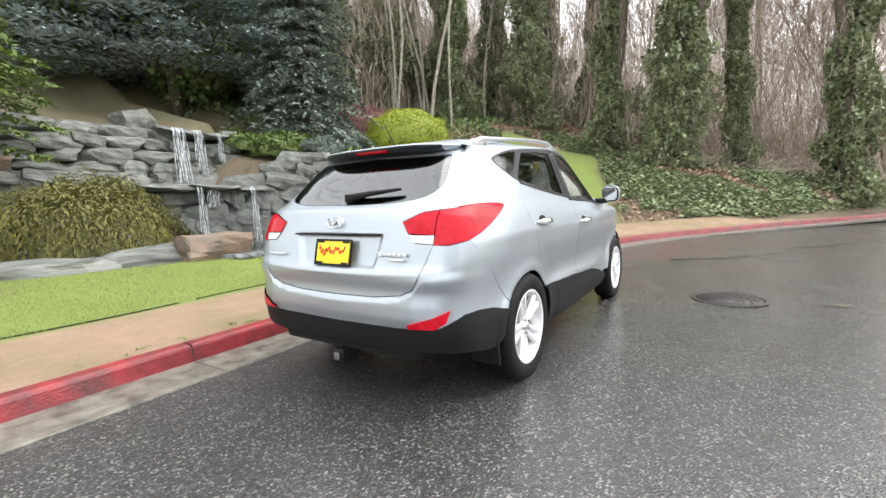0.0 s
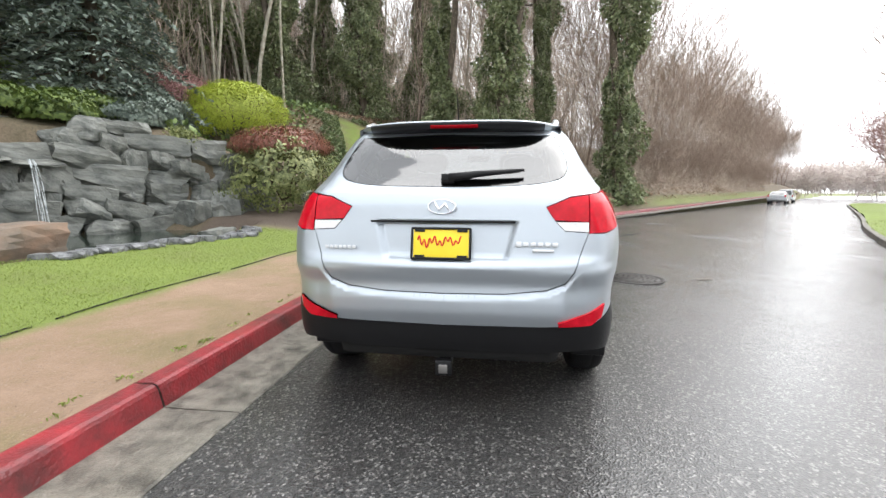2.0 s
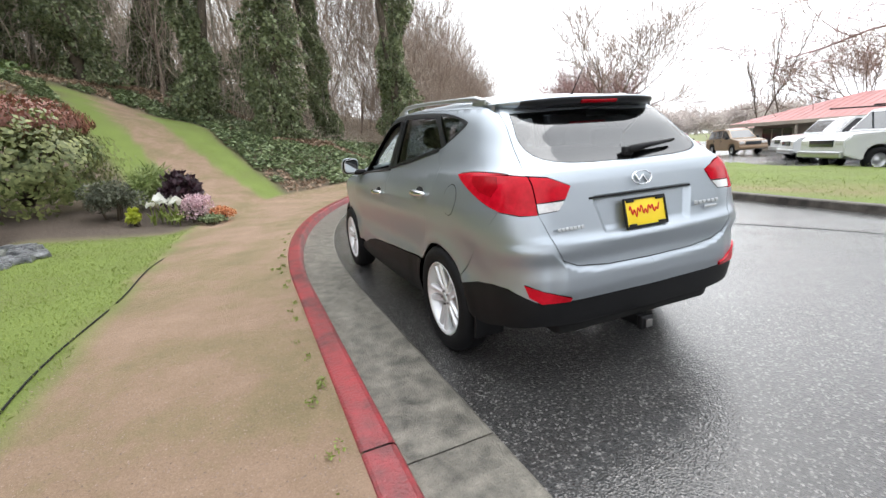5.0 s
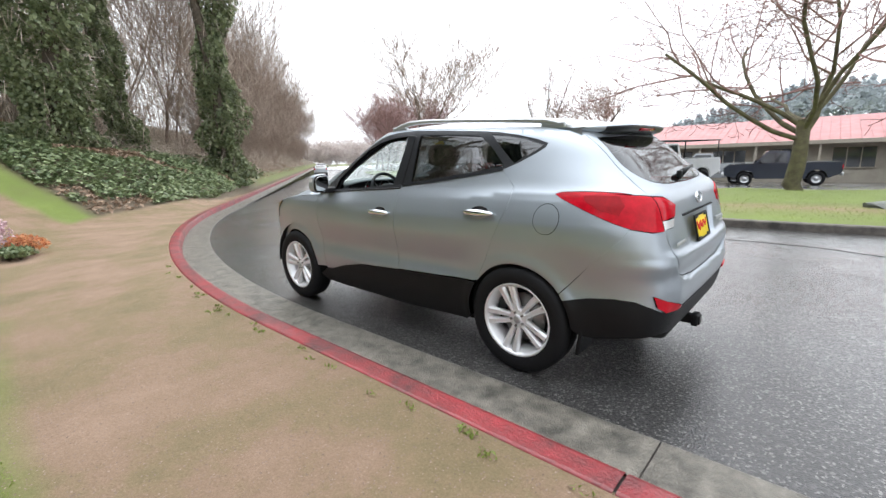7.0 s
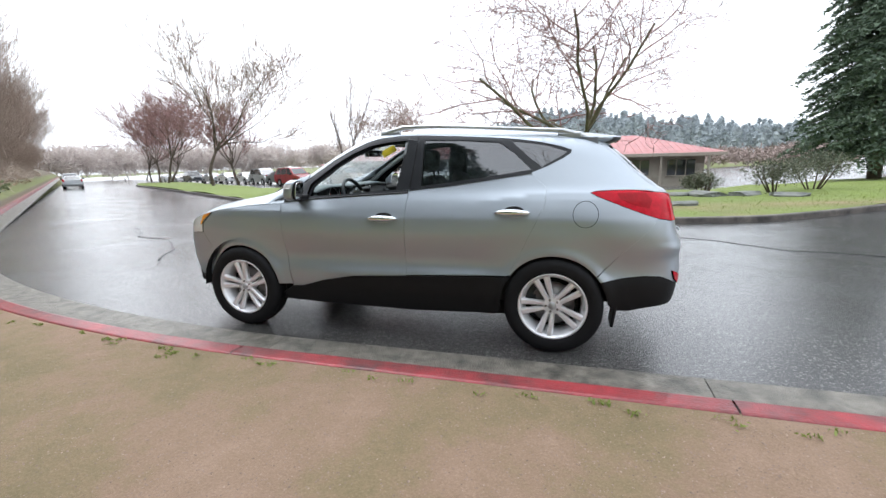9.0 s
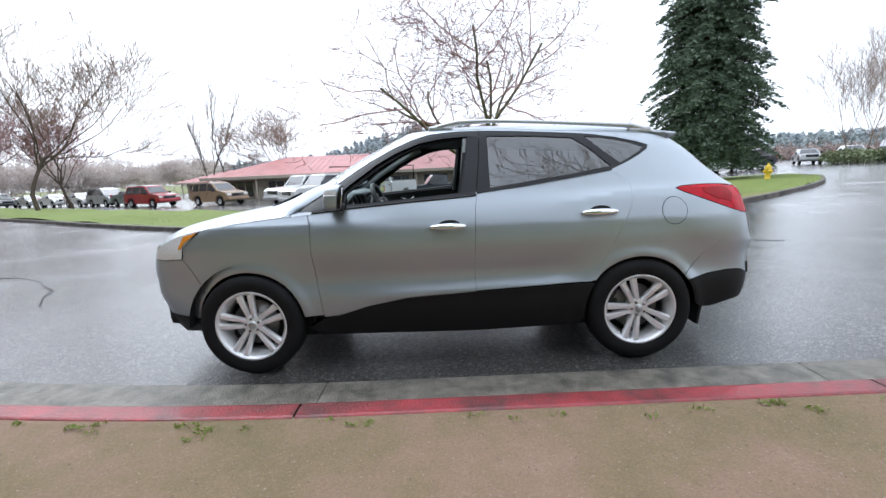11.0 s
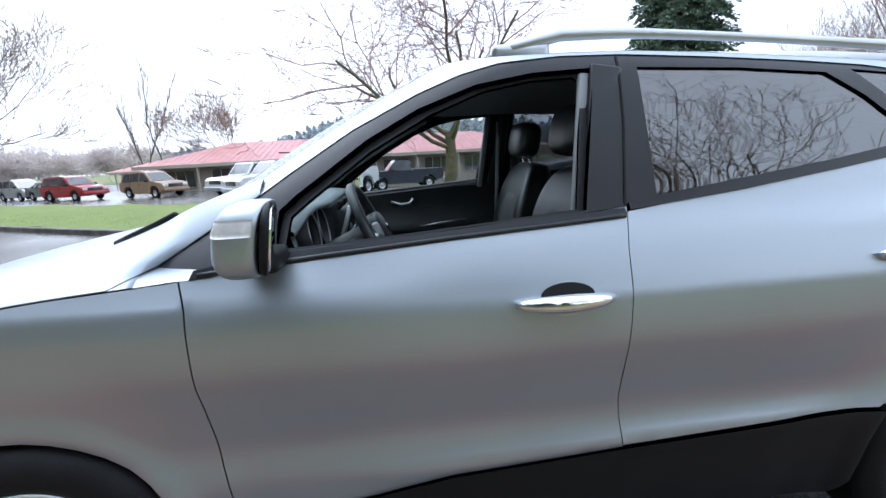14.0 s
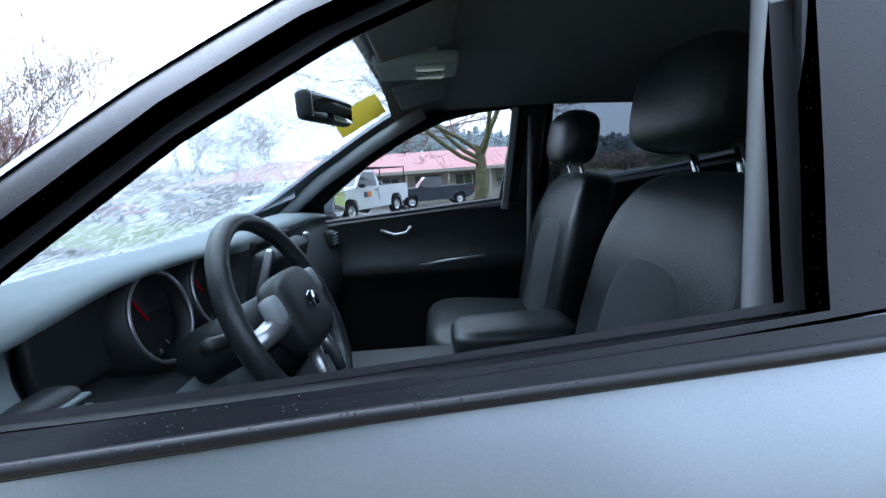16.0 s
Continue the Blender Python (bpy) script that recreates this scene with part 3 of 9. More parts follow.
def build_island():
    edge = rounded(ISLAND)
    n = len(edge)
    vs, fs = [], []
    cen = sum(edge, Vector((0, 0))) / n
    nor = []
    for i in range(n):
        e = edge[(i + 1) % n] - edge[i - 1]
        nor.append(Vector((e.y, -e.x)).normalized())
    if sum((edge[i] - cen).dot(nor[i]) for i in range(n)) < 0:
        nor = [-q for q in nor]
    prof = [(0.16, -0.05), (0.15, 0.11), (0.135, 0.13), (0.0, 0.135), (-0.01, 0.05)]
    for i in range(n):
        for off, z in prof:
            q = edge[i] + nor[i] * (off - 0.15)
            vs.append((q.x, q.y, lot_z(q.x, q.y) + z))
    k = len(prof)
    for i in range(n):
        j = (i + 1) % n
        for p in range(k - 1):
            fs.append((i * k + p, j * k + p, j * k + p + 1, i * k + p + 1))
    tagged(part("island_kerb", mesh_of("island_kerb", vs, fs, False), DARK_KERB), "dark weathered concrete kerb round the island", "kerb", kind="structure")
    pts = [q - m * 0.14 for q, m in zip(edge, nor)]
    inner = []
    for x in np.arange(-18, 60, 0.8):
        for y in np.arange(-52, -6, 0.8):
            p = Vector((float(x), float(y)))
            if inside2(p, pts):
                inner.append(p)
    rv, _, rf, *_ = cdt(pts + inner, [(i, (i + 1) % n) for i in range(n)], [], 1, 1e-4)
    gv = [(p.x, p.y, lot_z(p.x, p.y) + 0.12 + 0.10 * sstep(0, 3, min((p - q).length for q in edge[::4]) - 0.4)) for p in rv]
    me = mesh_of("island_grass", gv, rf)
    ca = me.color_attributes.new("cover", "FLOAT_COLOR", "POINT")
    cols = []
    for p in rv:
        g = 1.0
        dd = p.y + 8.9 - 0.15 * (p.x + 2) if -14 < p.x < 6 else 9
        gr = 0.75 * math.exp(-((dd) / 0.55) ** 2)
        gap_bed = 0.7 * math.exp(-(((p.x + 3.9) / 0.6) ** 2 + ((p.y + 7.4) / 0.5) ** 2))
        cols += [g, max(gr, gap_bed), 0, 1]
    ca.data.foreach_set("color", cols)
    tagged(part("island_grass", me, GROUND), "mown grass island with a worn gravel line", "lawn", kind="structure")


from mathutils.geometry import delaunay_2d_cdt as cdt


def inside2(p, poly):
    c = False
    j = len(poly) - 1
    for i in range(len(poly)):
        a, b = poly[i], poly[j]
        if (a.y > p.y) != (b.y > p.y) and p.x < (b.x - a.x) * (p.y - a.y) / (b.y - a.y) + a.x:
            c = not c
        j = i
    return c


build_island()

# pond
pv, pf = [], []
px = list(np.arange(-8, 7.9, 0.5))
for x in px:
    for t in (0, 0.25, 0.5, 0.75, 1):
        f = lerp_table([(-6, 7.6), (-1, 6.9), (0.4, 6.1), (2.0, 5.6), (3.5, 5.35), (5.2, 4.9), (6.2, 5.4), (8, 7.4)], x) + 0.1
        pv.append((x, f + (wall_y(x) + 0.3 - f) * t, 0.115))
for i in range(len(px) - 1):
    for j in range(4):
        a = i * 5 + j
        pf.append((a, a + 5, a + 6, a + 1))
tagged(part("pond_water", mesh_of("pond_water", pv, pf), WATER), "still dark green pond water", "water", kind="structure")


# ---- the silver car: body surface ----
from mathutils.geometry import delaunay_2d_cdt

W_TAB = spline_table([(0.15, 0.80), (0.30, 0.855), (0.42, 0.878), (0.52, 0.881), (0.62, 0.871), (0.75, 0.886), (0.88, 0.905), (0.96, 0.902), (1.02, 0.885), (1.10, 0.853),
                      (1.18, 0.815), (1.30, 0.772), (1.42, 0.728), (1.52, 0.690), (1.57, 0.665), (1.60, 0.640)])
R_TAB = spline_table([(0.15, -0.62), (0.25, -0.74), (0.38, -0.82), (0.50, -0.845), (0.62, -0.850), (0.70, -0.842), (0.775, -0.858), (0.83, -0.834), (0.95, -0.806), (1.02, -0.790),
                      (1.10, -0.772), (1.17, -0.745), (1.21, -0.700), (1.33, -0.598), (1.46, -0.495), (1.54, -0.415), (1.60, -0.345)])
F_LOW = spline_table([(0.15, 3.28), (0.28, 3.38), (0.42, 3.44), (0.58, 3.49), (0.70, 3.495), (0.80, 3.47), (0.90, 3.43), (1.00, 3.36), (1.10, 3.2)])
F_UP = spline_table([(1.00, 2.60), (1.10, 2.47), (1.20, 2.31), (1.30, 2.14), (1.40, 1.97), (1.50, 1.78), (1.60, 1.56)])
MID_X = 1.0


def nose_n(zone):
    return 5.0


def tail_n(z):
    return 9.0 - 1.5 * sstep(1.1, 1.4, z)


def sag(x, z):
    """How far the roof line drops towards the tail."""
    return 0.067 * max(0.0, 1.0 - x) ** 1.2 * max(0.0, (z - 1.1) / 0.48)


def unsag(x, z):
    if z <= 1.1:
        return z
    k = 0.067 * max(0.0, 1.0 - x) ** 1.2 / 0.48
    return (z - 1.1 * k) / (1 - k)


def ridge(s):
    """A crease in section: a sharp brow that falls away quickly above and slowly below."""
    return math.exp(-s / 0.055) if s > 0 else math.exp(s / 0.11)


def swell(x, y, z):
    """Flares, creases and the plate recess, in metres outwards."""
    d = 0.0
    for cx in (0.0, 2.64):
        r = math.hypot(x - cx, z - 0.345)
        d += 0.016 * math.exp(-((r - 0.385) / 0.045) ** 2) - 0.005 * math.exp(-((r - 0.56) / 0.08) ** 2)
    if abs(y) > 0.55:
        # the shoulder line of the wing runs out on the front door; the rear one climbs from the handle to the lamp
        d += 0.018 * ridge(z - 1.022 + 0.035 * max(0.0, x - 2.6)) * sstep(1.52, 1.98, x) * (1 - sstep(2.75, 3.05, x))
        zc = 1.074 + 0.15 * min(0.656 - x, 0.62)
        d += 0.012 * ridge(z - zc) * (1 - sstep(0.15, 0.72, x)) * sstep(-0.75, -0.4, x)
        d -= 0.008 * math.exp(-((z - 0.66) / 0.09) ** 2) * sstep(0.3, 0.6, x) * (1 - sstep(2.0, 2.25, x))
        d += 0.009 * math.exp(-((z - 0.535 + 0.03 * (x - 1.1)) / 0.035) ** 2) * sstep(0.25, 0.6, x) * (1 - sstep(1.6, 1.95, x))
    if x < -0.55 and abs(y) < 0.6:
        w = 0.345 - 0.25 * (1.01 - z)
        d -= 0.026 * (1 - sstep(w - 0.025, w + 0.02, abs(y))) * sstep(0.815, 0.85, z) * (1 - sstep(1.0, 1.012, z))
    if x < -0.6 and abs(y) < 0.66:
        zs = lerp_table([(0.0, 0.652), (0.30, 0.656), (0.49, 0.676), (0.575, 0.712), (0.66, 0.80)], abs(y))
        d += 0.020 * (1 - sstep(zs - 0.016, zs + 0.006, z)) * sstep(0.48, 0.58, z) * (1 - sstep(0.56, 0.66, abs(y)))
    if x < -0.4:
        d += 0.012 * math.exp(-((z - 0.80 - 0.05 * y * y) / 0.022) ** 2) * (1 - sstep(0.62, 0.80, abs(y)))
    return d


def skin(a, z, zone, off=0.0):
    """A point of the body: a runs from 0 at the nose over 90 at the side to 180 at the tail."""
    rear = a > 90
    phi = radians(180 - a if rear else a)
    c, s = abs(math.cos(phi)), abs(math.sin(phi))
    n = tail_n(z) if rear else nose_n(zone)
    r = (c ** n + s ** n) ** (-1 / n)
    u, v = r * c, r * s
    ln = MID_X - R_TAB(z) if rear else (F_LOW(z) if zone == "low" else F_UP(z)) - MID_X
    x, y = MID_X + (-u if rear else u) * ln, v * W_TAB(z)
    gx, gy = u ** (n - 1) / ln, v ** (n - 1) / W_TAB(z)
    g = math.hypot(gx, gy)
    d = off + swell(x, y, z)
    return Vector((x + (-gx if rear else gx) / g * d, y + gy / g * d, z - sag(x, z)))


def to_az(p, zone):
    k, h, z = p
    if k == "a":
        return h, z
    if k == "s":
        zz = unsag(h, z)
        rear = h < MID_X
        n = tail_n(zz) if rear else nose_n(zone)
        ln = MID_X - R_TAB(zz) if rear else (F_LOW(zz) if zone == "low" else F_UP(zz)) - MID_X
        u = min(abs(h - MID_X) / ln, 0.9999)
        v = (1 - u ** n) ** (1 / n)
        f = math.degrees(math.atan2(v, u))
        return (180 - f if rear else f), zz
    rear = k == "r"
    zz = unsag(R_TAB(z), z) if rear else z
    n = tail_n(zz) if rear else nose_n(zone)
    v = min(abs(h) / W_TAB(zz), 0.9999)
    u = (1 - v ** n) ** (1 / n)
    f = math.degrees(math.atan2(v, u))
    return (180 - f if rear else f), zz


def arc(cx, r, a0, a1, n=14):
    return [("s", cx + r * math.cos(radians(a0 + (a1 - a0) * i / n)), 0.345 + r * math.sin(radians(a0 + (a1 - a0) * i / n))) for i in range(n + 1)]


K = 0.042


def dense(points, zone, step=0.03):
    out = []
    n = len(points)
    for i in range(n):
        p, q = points[i], points[(i + 1) % n]
        if p[0] == q[0] and p[0] != "a":
            m = max(1, int(math.hypot(q[1] - p[1], q[2] - p[2]) / step))
            for j in range(m):
                t = j / m
                out.append(to_az((p[0], p[1] + (q[1] - p[1]) * t, p[2] + (q[2] - p[2]) * t), zone))
        else:
            a, b = to_az(p, zone), to_az(q, zone)
            m = max(1, int(math.hypot((b[0] - a[0]) * K, b[1] - a[1]) / step))
            for j in range(m):
                t = j / m
                out.append((a[0] + (b[0] - a[0]) * t, a[1] + (b[1] - a[1]) * t))
    return [Vector((a * K, z)) for a, z in out]


def inside(p, poly):
    c = False
    j = len(poly) - 1
    for i in range(len(poly)):
        a, b = poly[i], poly[j]
        if (a.y > p.y) != (b.y > p.y) and p.x < (b.x - a.x) * (p.y - a.y) / (b.y - a.y) + a.x:
            c = not c
        j = i
    return c


def shrink(poly, d):
    area = sum(a.x * b.y - b.x * a.y for a, b in zip(poly, poly[1:] + poly[:1]))
    s = 1 if area > 0 else -1
    out = []
    for i, p in enumerate(poly):
        e = (poly[(i + 1) % len(poly)] - poly[i - 1])
        if e.length < 1e-9:
            out.append(p.copy())
            continue
        e.normalize()
        out.append(p + Vector((-e.y, e.x)) * (d * s))
    return out


def panel(name, points, material, parent, zone="low", gap=0.0013, rim=0.014, off=0.0, sides=(1,), grid=0.026, hole=None, label=""):
    """One sheet of the body, cut out of its surface, with a turned-in rim. sides (1,), (-1,) or (1, -1) for a sheet over the middle."""
    raw = dense(points, zone)
    poly = [Vector((a.x if (a.x > 179.9 * K or a.x < 0.1 * K) else b.x, b.y)) for a, b in zip(raw, shrink(raw, gap))]
    holes = [shrink(dense(h, zone), -gap) for h in (hole or [])]
    xs, ys = [p.x for p in poly], [p.y for p in poly]
    verts = list(poly)
    edges = [(i, (i + 1) % len(poly)) for i in range(len(poly))]
    for h in holes:
        o = len(verts)
        verts += h
        edges += [(o + i, o + (i + 1) % len(h)) for i in range(len(h))]
    border = np.array([[v.x, v.y] for v in verts])
    gx = np.arange(min(xs) + grid * 0.5, max(xs), grid)
    gy = np.arange(min(ys) + grid * 0.5, max(ys), grid)
    for x in gx:
        for y in gy:
            p = Vector((x, y))
            if inside(p, poly) and not any(inside(p, h) for h in holes) and np.min(np.hypot(border[:, 0] - x, border[:, 1] - y)) > grid * 0.45:
                verts.append(p)
    rv, _, rf, *_ = delaunay_2d_cdt(verts, edges, [], 1, 1e-5)
    if holes:
        cen = lambda f: sum((rv[i] for i in f), Vector((0, 0))) / len(f)
        rf = [f for f in rf if not any(inside(cen(f), h) for h in holes)]
    pos, nor = [], []
    for p in rv:
        a, z = p.x / K, p.y
        q = skin(a, z, zone, off)
        da = skin(a + 0.15, z, zone, off) - skin(a - 0.15, z, zone, off)
        dz = skin(a, z + 0.004, zone, off) - skin(a, z - 0.004, zone, off)
        nn = da.cross(dz)
        nn = nn.normalized() if nn.length > 1e-12 else Vector((0, 0, 1))
        pos.append(q)
        nor.append(nn)
    vs, fs, ns = [], [], []
    count = {}
    for f in rf:
        for i in range(len(f)):
            e = (f[i], f[(i + 1) % len(f)])
            count[e] = count.get(e, 0) + 1
    for sgn in sides:
        o = len(vs)
        fl = lambda q: Vector((q.x, q.y * sgn, q.z))
        vs += [fl(q) for q in pos]
        ns += [fl(q) for q in nor]
        for f in rf:
            a, b, c = (pos[i] for i in f[:3])
            good = (b - a).cross(c - a).dot(nor[f[0]]) > 0
            ff = tuple(i + o for i in f)
            fs.append(ff if good == (sgn > 0) else ff[::-1])
        if rim > 0:
            for (i, j) in count:
                if (j, i) not in count and max(pos[i].y, pos[j].y) > 0.004:
                    e = (pos[j] - pos[i])
                    side_n = e.cross(nor[i]).normalized() if e.length > 1e-9 else nor[i]
                    k = len(vs)
                    for q, m in ((pos[i], nor[i]), (pos[j], nor[j]), (pos[j] - nor[j] * rim, nor[j]), (pos[i] - nor[i] * rim, nor[i])):
                        vs.append(fl(q))
                        ns.append(fl(side_n))
                    fs.append((k, k + 1, k + 2, k + 3))
    me = mesh_of(name, vs, fs, True, ns)
    return part(name, me, material, parent, label)


def build_suv():
    suv = thing("suv", "silver metallic compact SUV with wet paint, parked beside the red kerb", "car")
    both = (1, -1)
    arch_f = arc(2.64, 0.374, 172, 36)
    arch_r = arc(0.0, 0.374, 141, 36)
    seam_f = [("s", 2.195, 1.085), ("s", 2.175, 1.02), ("s", 2.182, 0.83), ("s", 2.168, 0.60), ("s", 2.14, 0.40)]
    seam_b = [("s", 1.075, 1.172), ("s", 1.09, 1.08), ("s", 1.108, 0.67), ("s", 1.10, 0.53)]
    seam_r = [("s", 0.17, 1.285), ("s", 0.055, 1.19), ("s", 0.065, 1.07), ("s", 0.19, 0.81), ("s", 0.310, 0.570)]
    clad = [("s", 2.14, 0.385), ("s", 2.04, 0.392), ("s", 1.84, 0.45), ("s", 1.57, 0.498), ("s", 1.10, 0.525)]
    surround = [("s", 2.31, 1.078), ("s", 2.30, 1.098), ("s", 2.10, 1.218), ("s", 1.95, 1.316), ("s", 1.78, 1.419), ("s", 1.60, 1.505), ("s", 1.48, 1.551), ("s", 1.37, 1.577), ("s", 1.20, 1.589), ("s", 1.03, 1.588),
                ("s", 0.75, 1.572), ("s", 0.48, 1.552), ("s", 0.28, 1.533), ("s", 0.10, 1.503), ("s", -0.03, 1.472), ("s", -0.105, 1.445), ("s", -0.095, 1.42), ("s", -0.04, 1.385), ("s", 0.06, 1.335), ("s", 0.17, 1.292)]
    belt = [("s", 0.45, 1.254), ("s", 0.75, 1.216), ("s", 1.075, 1.185), ("s", 1.5, 1.148), ("s", 1.97, 1.115)]
    for sg in both:
        s1 = (sg,)
        panel("front_fender", seam_f + arch_f + [("s", 3.02, 0.70), ("s", 3.09, 0.815), ("s", 3.075, 0.90), ("s", 2.93, 1.005), ("s", 2.75, 1.035), ("s", 2.5, 1.062)], PAINT, suv, sides=s1)
        panel("front_door", seam_f[::-1] + belt[::-1][:3] + seam_b + clad[::-1], PAINT, suv, sides=s1)
        panel("rear_door", seam_b[::-1] + belt[1::-1] + seam_r + [("s", 0.33, 0.560)], PAINT, suv, sides=s1)
        panel("quarter_panel", seam_r[::-1] + surround[13:][::-1] + [("a", to_az(("s", 0.10, 1.56), "up")[0], 1.60), ("a", 137.0, 1.60), ("r", 0.590, 1.455), ("r", 0.617, 1.36), ("r", 0.665, 1.215), ("r", 0.69, 1.145),
                   ("r", 0.735, 1.151), ("r", 0.78, 1.157), ("s", -0.63, 1.161), ("s", -0.57, 1.166), ("s", -0.48, 1.171), ("s", -0.38, 1.172), ("s", -0.27, 1.167), ("s", -0.230, 1.155), ("s", -0.28, 1.127), ("s", -0.38, 1.087), ("s", -0.48, 1.047), ("s", -0.58, 1.009), ("s", -0.66, 0.983), ("s", -0.63, 0.93), ("s", -0.47, 0.77)] + arch_r, PAINT, suv, sides=s1, gap=0.0002)
        panel("roof_side", [("s", 2.36, 1.074), ("f", 0.60, 1.10), ("f", 0.632, 1.17), ("f", 0.640, 1.25), ("f", 0.61, 1.42), ("f", 0.575, 1.55), ("a", 41.0, 1.60)] + [("a", 60, 1.60), ("a", 80, 1.60), ("a", 90, 1.60), ("a", to_az(("s", 0.10, 1.56), "up")[0], 1.60)]
              + surround[13::-1], PAINT, suv, zone="up", sides=s1)
        # black window surround with its openings
        fwin = [("s", 1.985, 1.128), ("s", 1.975, 1.225), ("s", 1.93, 1.262), ("s", 1.74, 1.392), ("s", 1.60, 1.465), ("s", 1.44, 1.521), ("s", 1.28, 1.546), ("s", 1.110, 1.553), ("s", 1.182, 1.181), ("s", 1.5, 1.158)]
        fopen = [("s", 1.965, 1.132), ("s", 1.955, 1.205), ("s", 1.90, 1.248), ("s", 1.74, 1.360), ("s", 1.57, 1.450), ("s", 1.42, 1.505), ("s", 1.28, 1.528), ("s", 1.160, 1.533), ("s", 1.142, 1.515), ("s", 1.198, 1.181), ("s", 1.5, 1.160)]
        rwin = [("s", 0.985, 1.55), ("s", 0.68, 1.538), ("s", 0.41, 1.515), ("s", 0.30, 1.44), ("s", 0.165, 1.315), ("s", 0.45, 1.272), ("s", 0.985, 1.207)]
        qwin = [("s", 0.325, 1.522), ("s", 0.20, 1.508), ("s", 0.06, 1.482), ("s", -0.075, 1.437), ("s", -0.03, 1.40), ("s", 0.10, 1.332), ("s", 0.20, 1.41)]
        panel("window_surround", surround + belt, BLACK_GLOSS, suv, zone="up", sides=s1, off=-0.004, hole=[fwin, rwin, qwin], rim=0.03, gap=0.0)
        panel("window_channel", [("s", 2.0, 1.120), ("s", 1.99, 1.235), ("s", 1.74, 1.405), ("s", 1.44, 1.535), ("s", 1.10, 1.565), ("s", 1.170, 1.175), ("s", 1.5, 1.155)], CHANNEL, suv, zone="up", sides=s1, off=-0.030, rim=0.012, gap=0.0, hole=[fopen], label="black rubber window channel")
        panel("pillar_seam", [("s", 1.080, 1.19), ("s", 1.052, 1.40), ("s", 1.040, 1.583), ("s", 1.034, 1.583), ("s", 1.046, 1.40), ("s", 1.074, 1.19)], LINER, suv, zone="up", sides=s1, off=-0.0015, rim=0.004, gap=0.0, grid=0.02, label="dark gap between the door frames")
        panel("rear_door_glass", rwin, TINT, suv, zone="up", sides=s1, off=-0.012, rim=0, gap=-0.004, label="dark tinted door glass")
        panel("quarter_glass", qwin, TINT, suv, zone="up", sides=s1, off=-0.010, rim=0, gap=-0.004, label="dark tinted quarter glass")
        if sg < 0:
            panel("front_door_glass", fwin, CLEAR, suv, zone="up", sides=s1, off=-0.012, rim=0, gap=-0.004, label="raised clear door glass with raindrops")
        strip_pts = [("s", 2.16, 1.108), ("s", 2.02, 1.128), ("s", 1.5, 1.156), ("s", 1.165, 1.177), ("s", 1.082, 1.183), ("s", 1.078, 1.165), ("s", 1.5, 1.136), ("s", 2.03, 1.103), ("s", 2.17, 1.088)]
        panel("belt_moulding", strip_pts, BLACK_GLOSS, suv, sides=s1, off=0.004, rim=0.05, gap=0.0, grid=0.02)
        lip = []
        for i in range(40):
            x = 2.15 - 1.066 * i / 39
            zb = lerp_table([(1.08, 1.163), (1.222, 1.155), (1.545, 1.139), (1.83, 1.122), (1.98, 1.112), (2.17, 1.094)], x)
            q = skin(*to_az(("s", x, zb), "low"), "low", 0.004)
            lip.append(Vector((q.x, q.y * sg, q.z)))
        part("belt_lip", mesh_of("belt_lip", *tube(lip, 0.0065, 10)), BLACK_GLOSS, suv, "rounded black rubber lip under the window")
        panel("belt_moulding", [("s", 1.070, 1.195), ("s", 0.75, 1.228), ("s", 0.45, 1.266), ("s", 0.175, 1.308), ("s", 0.165, 1.288), ("s", 0.45, 1.247), ("s", 0.75, 1.208), ("s", 1.068, 1.177)], BLACK_GLOSS, suv, zone="up", sides=s1, off=0.006, rim=0.03, gap=0.0, grid=0.02)
        panel("sill_cladding", [("s", 2.14, 0.378)] + clad[1:] + [("s", 0.33, 0.554)] + arc(0.0, 0.374, 33, -6, 6) + [("s", 0.42, 0.255), ("s", 1.1, 0.235), ("s", 2.17, 0.255), ("s", 2.235, 0.32)], BLACK_TRIM, suv, sides=s1, off=0.010, rim=0.05, gap=0)
        # tail lamp
        lamp = panel("tail_lamp", [("r", 0.688, 1.141), ("r", 0.735, 1.148), ("r", 0.78, 1.154), ("s", -0.63, 1.158), ("s", -0.57, 1.163), ("s", -0.48, 1.168), ("s", -0.38, 1.169), ("s", -0.27, 1.164), ("s", -0.235, 1.155), ("s", -0.28, 1.130), ("s", -0.38, 1.090), ("s", -0.48, 1.050), ("s", -0.58, 1.012), ("s", -0.665, 0.983), ("r", 0.765, 0.964), ("r", 0.688, 0.960)], RED_LENS, suv, sides=s1, off=0.005, rim=0.02, gap=0.0006, grid=0.025, label="red wraparound tail lamp")
        panel("lamp_inner", [("s", -0.40, 1.150), ("s", -0.50, 1.152), ("s", -0.58, 1.148), ("s", -0.62, 1.10), ("s", -0.60, 1.05), ("s", -0.50, 1.075), ("s", -0.42, 1.115)], RED_DEEP, lamp, sides=s1, off=0.0075, rim=0.004, gap=0.001, grid=0.025)
        lamp2 = panel("tail_lamp", [("r", 0.683, 1.140), ("r", 0.60, 1.130), ("r", 0.485, 1.082), ("r", 0.525, 1.022), ("r", 0.683, 1.015)], RED_LENS, suv, sides=s1, off=0.005, rim=0.02, gap=0.0006, grid=0.025, label="red tailgate lamp section")
        panel("reversing_lens", [("r", 0.683, 1.013), ("r", 0.532, 1.014), ("r", 0.572, 0.972), ("r", 0.683, 0.966)], WHITE_LENS, lamp2, sides=s1, off=0.005, rim=0.03, gap=0.001, grid=0.02, label="clear white reversing lens")
